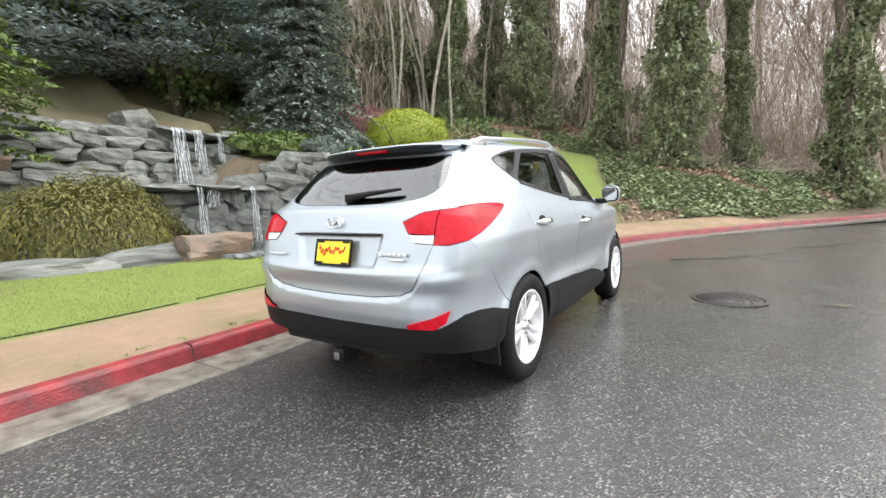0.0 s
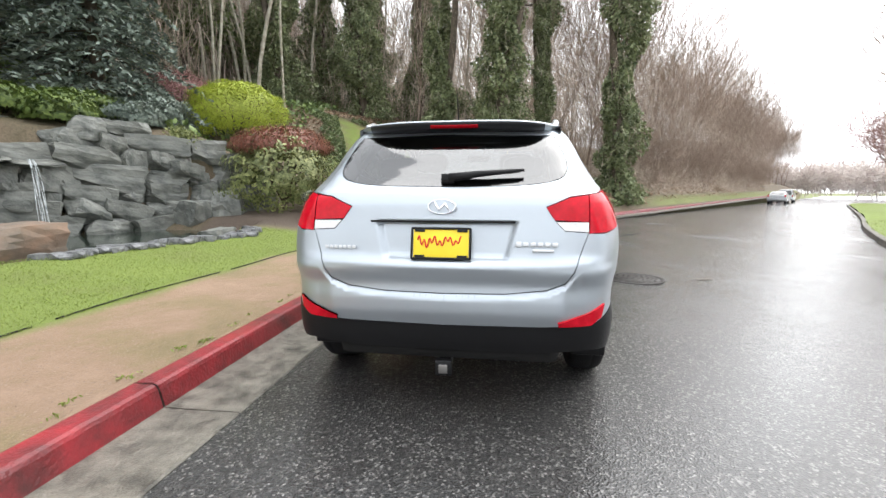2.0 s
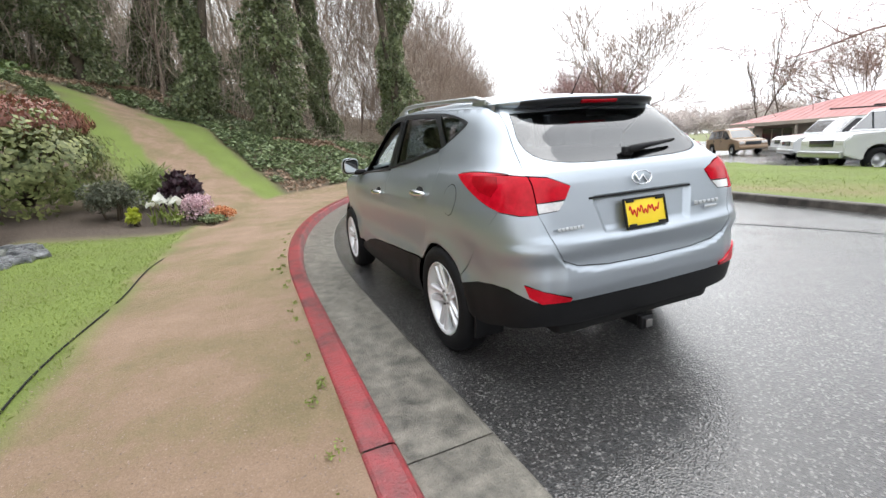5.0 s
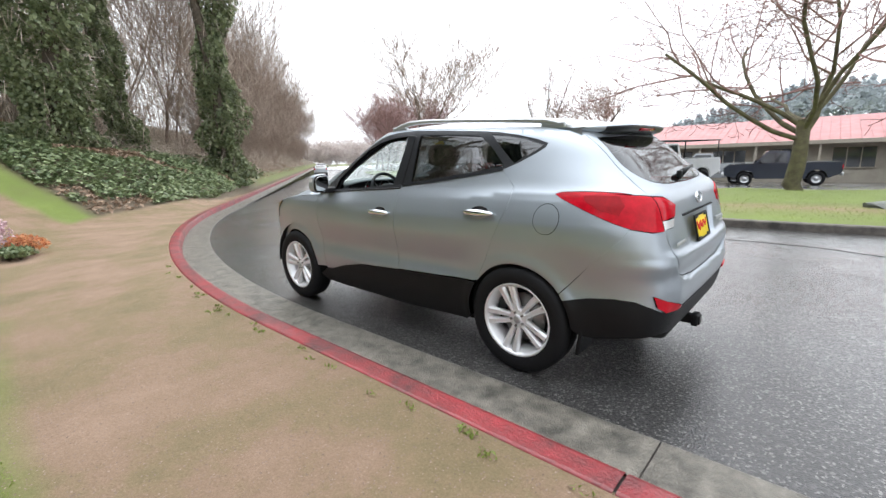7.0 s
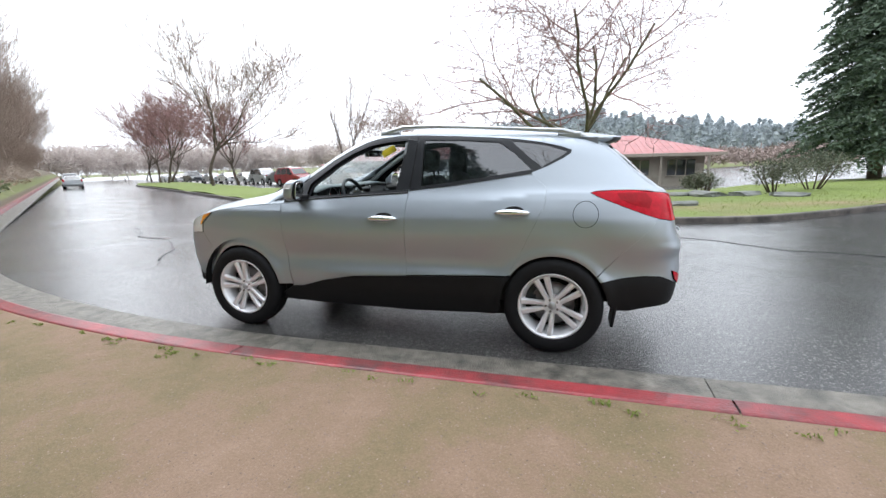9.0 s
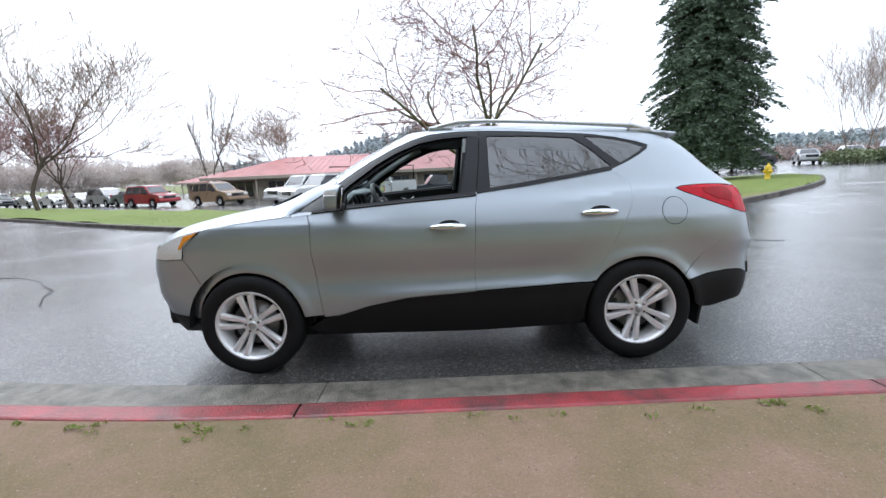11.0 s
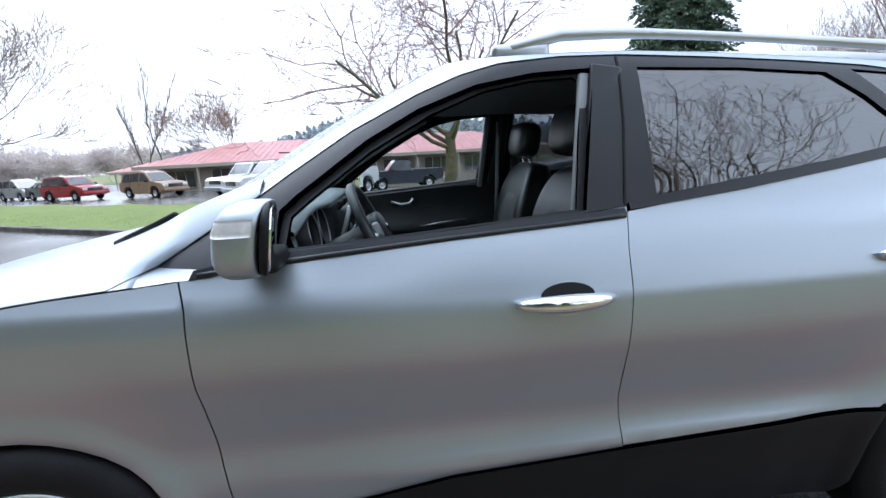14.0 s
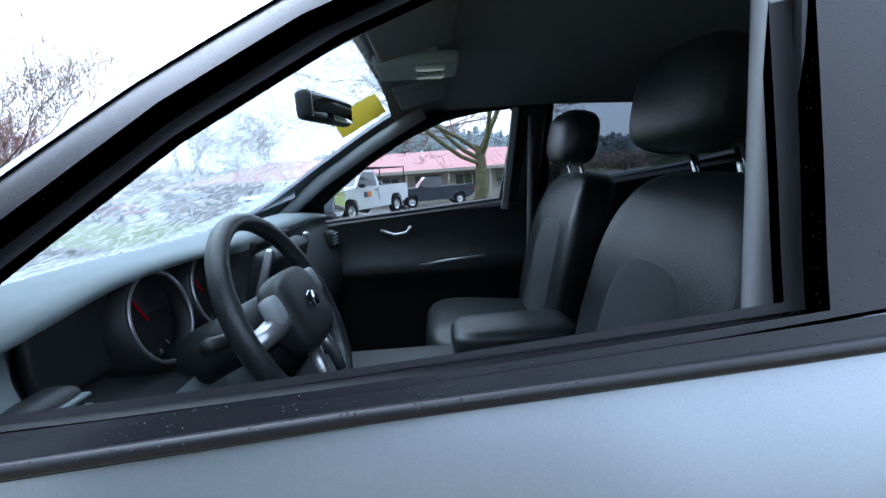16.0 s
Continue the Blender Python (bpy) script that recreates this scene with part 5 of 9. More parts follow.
    for sg in both:
        part("mud_flap", box(0.022, 0.19, 0.20, (-0.418, 0.775 * sg, 0.318), 0.009, 3, rot=Euler((0, radians(-8), 0)).to_matrix()), BLACK_TRIM, suv)
        for cx in (0.0, 2.64):
            ring = [(0.43 * math.cos(radians(a)), 0.43 * math.sin(radians(a))) for a in range(0, 181, 10)]
            vs = [Vector((cx + x, y * sg, 0.345 + z)) for x, z in ring for y in (0.55, 0.868)]
            fs = [(2 * i, 2 * i + 1, 2 * i + 3, 2 * i + 2) for i in range(len(ring) - 1)]
            vs += [Vector((cx + x, 0.55 * sg, 0.345 + z)) for x, z in ring]
            fs.append(tuple(range(2 * len(ring), 3 * len(ring))))
            part("wheel_liner", mesh_of("wheel_liner", vs, fs, False), LINER, suv)
    fp = box(3.0, 1.56, 0.22, (1.32, 0, 0.335), 0.03)
    box(0.75, 1.15, 0.25, (-0.42, 0, 0.42), 0.06, bm=fp)
    box(0.5, 1.3, 0.5, (3.1, 0, 0.55), 0.05, bm=fp)
    part("underbody", fp, LINER, suv)
    build_wheels(suv)
    build_cabin(suv)
    return suv


def build_wheels(suv):
    """Four alloy wheels, five pairs of spokes each."""
    tread = [(0.232, 0.085), (0.262, 0.098), (0.300, 0.104), (0.335, 0.092), (0.349, 0.070), (0.352, 0.035), (0.3505, 0.030), (0.352, 0.025), (0.353, 0), (0.352, -0.035), (0.349, -0.07), (0.335, -0.09), (0.28, -0.10), (0.232, -0.085)]
    tyre_me = mesh_of("tyre", *lathe(tread, 72, "y", True))
    tyre_me.materials.append(RUBBER)
    rim_vf = lathe([(0.238, 0.083), (0.244, 0.091), (0.240, 0.095), (0.230, 0.088), (0.214, 0.055), (0.205, 0.0), (0.20, -0.08), (0.196, -0.08), (0.200, 0.0), (0.208, 0.05)], 72, "y", True)
    rim_me = mesh_of("rim", *rim_vf)
    rim_me.materials.append(ALLOY)
    sv, sf = [], []
    for k in range(5):
        for s in (-1, 1):
            base_a = radians(90 + k * 72)
            segs = []
            for i in range(7):
                t = i / 6
                r = 0.052 + (0.222 - 0.052) * t
                a = base_a + s * radians(14.5 - 1.0 * t) * (0.95 + 0.05 * t) * (0.048 / max(r, 0.052) * 0.9 + 0.62 * 0.9)
                w = 0.0165 + 0.0085 * t
                yo = 0.058 + 0.020 * math.sin(t * 1.4)
                c, d = Vector((math.cos(a), 0, math.sin(a))), Vector((-math.sin(a), 0, math.cos(a)))
                p = c * r + Vector((0, yo, 0))
                segs.append([p + d * w + Vector((0, -0.012, 0)), p + d * w * 0.55 + Vector((0, 0.004, 0)), p - d * w * 0.55 + Vector((0, 0.004, 0)), p - d * w + Vector((0, -0.012, 0)), p - d * w * 0.8 + Vector((0, -0.038, 0)), p + d * w * 0.8 + Vector((0, -0.038, 0))])
            o = len(sv)
            for q in segs:
                sv.extend(q)
            for i in range(6):
                for j in range(6):
                    sf.append((o + i * 6 + j, o + i * 6 + (j + 1) % 6, o + (i + 1) * 6 + (j + 1) % 6, o + (i + 1) * 6 + j))
    hub = lathe([(0.0, 0.072), (0.028, 0.072), (0.032, 0.066), (0.062, 0.062), (0.070, 0.050), (0.070, 0.0)], 40, "y")
    spoke_me = mesh_of("spokes", *joined((sv, sf), hub), False)
    spoke_me.materials.append(ALLOY)
    disc_me = mesh_of("brake_disc", *lathe([(0.0, -0.005), (0.155, -0.005), (0.155, -0.03), (0.0, -0.03)], 48, "y"))
    disc_me.materials.append(DISC)
    nut_me = mesh_of("wheel_nut", *lathe([(0.0, 0.076), (0.007, 0.076), (0.010, 0.062), (0.010, 0.05)], 6, "y"), False)
    nut_me.materials.append(DISC)
    cap_me = mesh_of("hub_cap", *lathe([(0.0, 0.079), (0.020, 0.078), (0.027, 0.072), (0.027, 0.06)], 32, "y"))
    cap_me.materials.append(SILVER_TRIM)
    well = mesh_of("backing", *lathe([(0.0, -0.06), (0.20, -0.06)], 32, "y"))
    well.materials.append(LINER)
    for cx, roll in ((0.0, 22), (2.64, 8)):
        for sg in (1, -1):
            wheel = part("wheel", rim_me, None, suv, "silver alloy wheel with paired spokes")
            wheel.matrix_basis = Matrix.Translation((cx, 0.800 * sg, 0.349)) @ Matrix.Rotation(0 if sg > 0 else math.pi, 4, "Z") @ Matrix.Rotation(radians(roll), 4, "Y")
            for nm, me in (("tyre", tyre_me), ("spokes", spoke_me), ("brake_disc", disc_me), ("hub_cap", cap_me), ("backing", well)):
                part(nm, me, None, wheel)
            for k in range(5):
                nut = part("wheel_nut", nut_me, None, wheel)
                a = radians(90 + 72 * k)
                nut.matrix_basis = Matrix.Translation((0.045 * math.cos(a), 0, 0.045 * math.sin(a)))


def build_cabin(suv):
    """Dashboard, wheel, seats, door cards, headlining."""
    # dashboard: a deep shelf under the windscreen, hooded over the instruments
    vs, fs = [], []
    n = 57
    for j in range(n):
        y = -0.735 + 1.47 * j / (n - 1)
        hood = sstep(0.10, 0.22, y) * (1 - sstep(0.60, 0.70, y))
        stack = math.exp(-(y / 0.17) ** 6)
        side = (abs(y) / 0.735) ** 5
        brow = 0.012 * math.exp(-((y - 0.42) / 0.20) ** 2) - 0.016 * sstep(0.5, 0.735, abs(y))
        prof = [(2.40 - 0.10 * side, 1.085), (2.29 - 0.08 * side, 1.135 - 0.02 * side), (2.18, 1.178 + brow * 0.4 - 0.02 * side), (2.06, 1.196 + brow * 0.8), (1.975, 1.188 + brow), (1.948, 1.180 + brow), (1.946, 1.168 + brow),
                (1.958 + 0.05 * hood - 0.012 * stack, 1.155 + 0.008 * hood), (1.945 + 0.085 * hood - 0.012 * stack, 1.11), (1.925 + 0.09 * hood - 0.012 * stack, 1.045 - 0.01 * hood), (1.905 + 0.01 * hood - 0.02 * stack, 0.995), (1.895, 0.90), (1.95, 0.72), (2.4, 0.70)]
        vs += [Vector((x, y * (1 - 0.24 * sstep(2.04, 2.30, x)), z)) for x, z in prof]
        m = len(prof)
    for j in range(n - 1):
        for k in range(m):
            q = (k + 1) % m
            fs.append((j * m + k, j * m + q, (j + 1) * m + q, (j + 1) * m + k))
    dash_me = mesh_of("dashboard", vs, fs)
    dash_me.materials.append(DASH)
    dash_me.materials.append(INNER)
    for f in dash_me.polygons:
        if 6 <= f.index % m <= 9 and 0.16 < f.center.y < 0.66 or 7 <= f.index % m <= 11 and f.center.y < 0.16:
            f.material_index = 1
    dash = part("dashboard", dash_me, None, suv, "grey soft-topped dashboard with a dark instrument recess")
    part("instrument_surround", mesh_of("instrument_surround", *moved(squad(0.012, 0.215, 0.062, 0.35, 0.35), Matrix.Translation((2.005, 0.40, 1.108)))), INNER, dash, "black instrument recess")
    for k, (yy, rr_) in enumerate(((0.405, 0.078), (0.225, 0.078))):
        gm = Matrix.Translation((1.962, yy, 1.100)) @ Matrix.Rotation(radians(-80), 4, "Y")
        part("gauge_pod", mesh_of("gauge_pod", *moved(lathe([(rr_ + 0.004, 0.004), (rr_ + 0.010, 0.0), (rr_ + 0.016, -0.03), (rr_ + 0.018, -0.06), (rr_ - 0.002, -0.06), (rr_ - 0.002, 0.002)], 40, "z", True), gm)), INNER, dash, "black tubular gauge pod")
        part("gauge_ring", mesh_of("gauge_ring", *moved(lathe([(rr_ - 0.004, 0.001), (rr_ - 0.002, 0.006), (rr_ + 0.002, 0.006), (rr_ + 0.004, 0.001)], 40, "z", True), gm)), SILVER_TRIM, dash, "thin silver gauge ring")
        part("gauge_face", mesh_of("gauge_face", *moved(lathe([(0.0, -0.03), (rr_ - 0.004, -0.03)], 36, "z"), gm)), LINER, dash)
        for q in range(11):
            a = radians(-30 + 24 * q)
            part("gauge_mark", box(0.009, 0.0025, 0.002, gm @ Vector((0.060 * math.cos(a), 0.060 * math.sin(a), -0.027)), 0, rot=(gm.to_3x3() @ Matrix.Rotation(a, 3, "Z"))), GREY_TRIM, dash)
        part("gauge_needle", box(0.05, 0.003, 0.003, gm @ Vector((0.022, 0.012, -0.024)), 0, rot=(gm.to_3x3() @ Matrix.Rotation(radians(28), 3, "Z"))), RED_LENS, dash)
    tilt = Euler((0, radians(-18), 0)).to_matrix()
    part("radio_panel", box(0.05, 0.30, 0.25, (1.915, 0.0, 1.035), 0.02, 3, rot=tilt), INNER, dash, "black radio panel")
    part("radio_screen", box(0.006, 0.125, 0.052, (1.895, 0.0, 1.108), 0.002, rot=tilt), SCREEN, dash, "lit blue radio display")
    for sg in (1, -1):
        part("stack_vent", box(0.02, 0.11, 0.034, (1.912, 0.066 * sg, 1.163), 0.008, 3, rot=tilt), LINER, dash, "black centre air vent")
        part("radio_knob", mesh_of("radio_knob", *tube([(1.888, 0.105 * sg, 1.075), (1.868, 0.105 * sg, 1.079)], 0.013, 14)), SILVER_TRIM, dash)
    for i in range(5):
        for j in range(3):
            part("radio_button", box(0.008, 0.026, 0.012, (1.883 - 0.007 * j, -0.068 + 0.034 * i, 1.068 - 0.022 * j), 0.003, rot=tilt), SILVER_TRIM, dash)
    for sg in (1, -1):
        part("stack_trim", box(0.02, 0.018, 0.24, (1.898, 0.162 * sg, 1.05), 0.008, rot=Euler((radians(8 * sg), radians(-18), 0)).to_matrix()), SILVER_TRIM, dash)
        vent = part("air_vent", box(0.05, 0.085, 0.07, (1.930, 0.685 * sg, 1.065), 0.02, 3), INNER, dash, "black side air vent")
        for k in range(4):
            part("vent_slat", box(0.012, 0.070, 0.004, (1.904, 0.685 * sg, 1.044 + 0.014 * k), 0.001), DASH, vent)
    part("key_switch", mesh_of("key_switch", *tube([(1.90, 0.25, 1.0), (1.86, 0.25, 1.01)], 0.018, 14)), SILVER_TRIM, dash)
    # steering wheel
    wm = Matrix.Translation((1.755, 0.375, 1.085)) @ Matrix.Rotation(radians(-66), 4, "Y")
    tv, tf = [], []
    for i in range(56):
        a = 2 * math.pi * i / 56
        for j in range(12):
            b = 2 * math.pi * j / 12
            rr = 0.178 + 0.0155 * math.cos(b)
            tv.append(wm @ Vector((rr * math.cos(a), rr * math.sin(a), 0.0175 * math.sin(b))))
    for i in range(56):
        for j in range(12):
            tf.append((i * 12 + j, ((i + 1) % 56) * 12 + j, ((i + 1) % 56) * 12 + (j + 1) % 12, i * 12 + (j + 1) % 12))
    sw = part("steering_wheel", mesh_of("steering_wheel", tv, tf), LEATHER, suv, "black leather steering wheel")
    part("wheel_boss", mesh_of("wheel_boss", *moved(squad(0.072, 0.088, 0.030, 0.5, 0.6), wm @ Matrix.Translation((-0.004, 0, 0.014)))), INNER, sw)
    for ang, w in ((90, 0.05), (-90, 0.05), (160, 0.032), (200, 0.032)):
        a = radians(ang)
        p0, p1 = Vector((0.07 * math.cos(a), 0.07 * math.sin(a), 0.012)), Vector((0.172 * math.cos(a), 0.172 * math.sin(a), 0.0))
        part("wheel_spoke", mesh_of("wheel_spoke", *moved(tube([p0, (p0 + p1) / 2 + Vector((0, 0, 0.006)), p1], 0.02, 8, [w * 0.45, w * 0.38, w * 0.30]), wm)), SILVER_TRIM, sw, "silver spoke trim")
    for ang in (78, -78):
        a = radians(ang)
        part("wheel_switch", mesh_of("wheel_switch", *moved(squad(0.026, 0.022, 0.012, 0.5, 0.5, 8, 12), wm @ Matrix.Translation((0.105 * math.cos(a), 0.105 * math.sin(a), 0.022)))), GREY_TRIM, sw)
    part("wheel_emblem", mesh_of("wheel_emblem", *moved(lathe([(0.0, 0.05), (0.020, 0.05), (0.024, 0.046)], 24, "z"), wm @ Matrix.Diagonal((0.7, 1, 1, 1)))), CHROME, sw)
    part("column", mesh_of("column", *tube([wm @ Vector((0, 0, 0.0)), wm @ Vector((0, 0, -0.16)), (1.98, 0.375, 0.98)], 0.05, 14)), INNER, suv)
    part("stalk", mesh_of("stalk", *tube([wm @ Vector((0, 0.03, -0.05)), wm @ Vector((0.03, 0.17, -0.055))], 0.01, 8, [0.008, 0.013])), INNER, suv)
    # seats
    for yy in (0.375, -0.375):
        seat = part("front_seat", mesh_of("front_seat", *moved(squad(0.27, 0.265, 0.10, 0.5, 0.45), Matrix.Translation((1.28, yy, 0.70)) @ Matrix.Rotation(radians(-6), 4, "Y"))), LEATHER, suv, "black leather front seat")
        bm_ = Matrix.Translation((1.045 + 0.03 * (yy > 0), yy, 0.95)) @ Matrix.Rotation(radians(-14), 4, "Y")
        v, f = squad(0.075, 0.255, 0.335, 0.45, 0.5, 28, 36)
        v = [Vector((q[0] - 0.02 * (q[2] / 0.33) ** 2 + 0.035 * (abs(q[1]) / 0.255) ** 3, q[1] * (1 - 0.18 * max(0, q[2] / 0.335) ** 2), q[2])) for q in map(Vector, v)]
        part("backrest", mesh_of("backrest", *moved((v, f), bm_)), LEATHER, seat)
        v, f = squad(0.03, 0.15, 0.225, 0.6, 0.55, 18, 24)
        part("backrest_insert", mesh_of("backrest_insert", *moved((v, f), bm_ @ Matrix.Translation((0.056, 0, -0.06)))), LEATHER_PERF, seat, "perforated grey-black seat centre")
        v, f = squad(0.062, 0.145, 0.088, 0.62, 0.62, 18, 28)
        part("headrest", mesh_of("headrest", *moved((v, f), Matrix.Translation((1.005 + 0.035 * (yy > 0), yy, 1.385 + 0.012 * (yy > 0))) @ Matrix.Rotation(radians(-10), 4, "Y"))), LEATHER, seat)
        for dy in (0.062, -0.062):
            part("headrest_post", mesh_of("headrest_post", *tube([(0.975, yy + dy, 1.20), (1.0, yy + dy, 1.32)], 0.007, 8)), CHROME, seat)
    rear = part("rear_bench", mesh_of("rear_bench", *moved(squad(0.26, 0.66, 0.11, 0.4, 0.3), Matrix.Translation((0.32, 0, 0.72)))), LEATHER, suv)
    part("rear_backrest", mesh_of("rear_backrest", *moved(squad(0.09, 0.66, 0.32, 0.4, 0.3), Matrix.Translation((0.02, 0, 0.95)) @ Matrix.Rotation(radians(-16), 4, "Y"))), LEATHER, rear)
    for yy in (0.4, -0.4):
        part("rear_headrest", mesh_of("rear_headrest", *moved(squad(0.05, 0.13, 0.07, 0.6, 0.6, 12, 20), Matrix.Translation((-0.09, yy, 1.30)))), LEATHER, rear)
    con = part("centre_console", box(0.95, 0.20, 0.30, (1.42, 0, 0.66), 0.03, 3), INNER, suv)
    part("armrest", mesh_of("armrest", *moved(squad(0.165, 0.095, 0.045, 0.5, 0.4), Matrix.Translation((1.30, 0.02, 0.865)))), LEATHER, con)
    # door cards and the sills of the openings
    for sg in (1, -1):
        vs, fs = [], []
        rows = [(0.35, 0.80), (0.70, 0.77), (0.86, 0.735), (0.90, 0.70), (0.94, 0.735), (1.05, 0.760), (1.13, 0.752)]
        xs = [0.12, 0.4, 0.75, 1.09, 1.4, 1.75, 2.05, 2.2]
        for x in xs:
            for k, (z, y) in enumerate(rows):
                top = 1.175 - 0.062 * (x - 1.08) if x > 1.08 else 1.175 + 0.108 * (1.08 - x)
                zz = z if k < 4 else z + (top - 0.01 - 1.13) * (k - 3) / 3
                arm = 0.03 * math.exp(-((x - 1.35) / 0.35) ** 2) if k in (3,) else 0
                vs.append(Vector((x, (y - arm) * sg, zz)))
        for i in range(len(xs) - 1):
            for k in range(len(rows) - 1):
                a = i * len(rows) + k
                fs.append((a, a + 1, a + len(rows) + 1, a + len(rows)))
        dc = part("door_card", mesh_of("door_card", vs, fs), INNER, suv, "black moulded door card")
        part("door_release", mesh_of("door_release", *tube([(1.72, 0.742 * sg, 1.075), (1.66, 0.725 * sg, 1.055), (1.61, 0.728 * sg, 1.06), (1.59, 0.742 * sg, 1.085)], 0.008, 8)), SILVER_TRIM, dc, "silver inner door release")
        part("pull_trim", mesh_of("pull_trim", *tube([(1.58, 0.712 * sg, 0.915), (1.45, 0.69 * sg, 0.935), (1.28, 0.688 * sg, 0.945)], 0.006, 8)), SILVER_TRIM, dc)
        vs, fs = [], []
        for i in range(21):
            x = 2.04 - 1.9 * i / 20
            top = 1.176 - 0.058 * (x - 1.08) if x > 1.08 else 1.19 + 0.108 * (1.08 - x)
            yo = skin(*to_az(("s", x, top), "up"), "up").y
            vs += [Vector((x, (yo - 0.012) * sg, top + 0.004)), Vector((x, (yo - 0.03) * sg, top + 0.002)), Vector((x, (yo - 0.075) * sg, top - 0.02))]
        for i in range(20):
            for k in range(2):
                a = 3 * i + k
                fs.append((a, a + 1, a + 4, a + 3))
        part("window_ledge", mesh_of("window_ledge", vs, fs), BLACK_TRIM, suv)
        # inner pillars
        part("pillar_trim", mesh_of("pillar_trim", *tube([(1.09, 0.745 * sg, 1.15), (1.06, 0.70 * sg, 1.35), (1.045, 0.645 * sg, 1.54)], 0.04, 10, [0.045, 0.035, 0.035])), INNER, suv)
        part("seat_belt", mesh_of("seat_belt", *tube([(1.075, 0.655 * sg, 1.50), (1.085, 0.69 * sg, 1.15), (1.10, 0.70 * sg, 0.8)], 0.012, 6)), GREY_TRIM, suv, "grey seat belt webbing")
        part("opening_seal", box(0.030, 0.02, 0.42, (1.158, 0.700 * sg, 1.335), 0.008, rot=Euler((radians(11 * sg), radians(-7), 0)).to_matrix()), GREY_TRIM, suv, "pale grey window channel")
        part("door_frame", box(0.085, 0.016, 0.44, (1.105, 0.722 * sg, 1.345), 0.006, rot=Euler((radians(13.5 * sg), radians(-8), 0)).to_matrix()), BLACK_GLOSS, suv)
        part("a_pillar_trim", mesh_of("a_pillar_trim", *tube([(2.16, 0.70 * sg, 1.13), (1.93, 0.66 * sg, 1.30), (1.70, 0.61 * sg, 1.43), (1.50, 0.57 * sg, 1.53)], 0.026, 10)), GREY_TRIM, suv)
    vs, fs = [], []
    for i in range(13):
        x = 1.62 - 1.72 * i / 12
        for j in range(15):
            v = -1 + 2 * j / 14
            vs.append(Vector((x, v * (0.64 - 0.06 * sstep(0.4, -0.1, x)), 1.595 - sag(x, 1.6) + 0.02 - 0.075 * v ** 4 - (0.04 if i == 0 else 0))))
    for i in range(12):
        for j in range(14):
            a = i * 15 + j
            fs.append((a, a + 1, a + 16, a + 15))
    hd = part("headlining", mesh_of("headlining", vs, fs), HEADLINER, suv)
    con2 = part("roof_console", box(0.20, 0.17, 0.03, (1.50, 0.0, 1.565), 0.012, 3), GREY_TRIM, hd, "pale roof console with reading lamps")
    for yy in (0.045, -0.045):
        part("reading_lamp", box(0.07, 0.05, 0.008, (1.47, yy, 1.548), 0.003), WHITE_LENS, con2, "clear reading lamp")
    for yy in (0.35, -0.35):
        part("sun_visor", box(0.16, 0.36, 0.016, (1.50, yy, 1.560), 0.007, 2, rot=Euler((0, radians(12), 0)).to_matrix()), HEADLINER, hd)
    rm = part("rear_view_mirror", box(0.035, 0.235, 0.068, (1.735, 0.0, 1.478), 0.016, 3, rot=Euler((0, 0, radians(-14))).to_matrix()), INNER, suv, "black rear-view mirror")
    part("mirror_glass", box(0.004, 0.215, 0.052, (1.716, -0.004, 1.478), 0.0015, rot=Euler((0, 0, radians(-14))).to_matrix()), MIRROR, rm)
    part("mirror_stem", mesh_of("mirror_stem", *tube([(1.75, 0, 1.48), (1.80, 0, 1.525)], 0.012, 8)), INNER, rm)
    part("window_sticker", box(0.16, 0.004, 0.07, (1.70, -0.30, 1.50), 0.001, rot=Euler((0, radians(27), 0)).to_matrix()), PLATE_Y, suv, "yellow price sticker inside the windscreen")
    part("parcel_shade", box(0.42, 1.2, 0.02, (-0.32, 0, 1.08), 0.008), INNER, suv)
    part("boot_liner", box(0.6, 1.2, 0.5, (-0.35, 0, 0.78), 0.05), INNER, suv)


car = build_suv()


# ---- planting ----
SPRUCE_BLUE = leaf_mat("blue_spruce_needles", (0.08, 0.115, 0.115), (0.42, 0.49, 0.49), 0.6, 0.1)
FIR_GREEN = leaf_mat("fir_needles", (0.03, 0.055, 0.033), (0.15, 0.21, 0.13), 0.6, 0.1)
FIR_GREY = leaf_mat("grey_fir_needles", (0.05, 0.072, 0.06), (0.25, 0.30, 0.245), 0.6, 0.1)
FIR_YELLOW = leaf_mat("yellow_green_fir", (0.035, 0.070, 0.012), (0.17, 0.23, 0.045), 0.6, 0.15)
IVY = leaf_mat("ivy_leaves", (0.075, 0.10, 0.045), (0.34, 0.38, 0.20), 0.45, 0.25)
STRAP = leaf_mat("strap_leaves", (0.12, 0.17, 0.04), (0.36, 0.42, 0.16), 0.5, 0.3)
IVY_GROUND = leaf_mat("ivy_ground", (0.07, 0.11, 0.045), (0.34, 0.40, 0.20), 0.45, 0.2)
DEAD_LEAF = leaf_mat("dead_leaves", (0.16, 0.10, 0.06), (0.46, 0.33, 0.23), 0.7, 0.1)
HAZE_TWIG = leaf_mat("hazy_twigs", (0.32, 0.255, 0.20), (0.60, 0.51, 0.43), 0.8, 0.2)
HAZE_GREEN = leaf_mat("hazy_green", (0.10, 0.13, 0.06), (0.28, 0.32, 0.17), 0.6, 0.2)
WOOD_GREEN = leaf_mat("woodland_green", (0.055, 0.095, 0.03), (0.24, 0.32, 0.10), 0.5, 0.2)
YELLOW_BUSH = leaf_mat("golden_bush", (0.24, 0.30, 0.03), (0.55, 0.62, 0.09), 0.5, 0.3)
PHOT_GREEN = leaf_mat("photinia_green", (0.07, 0.10, 0.03), (0.38, 0.40, 0.16), 0.4, 0.2)
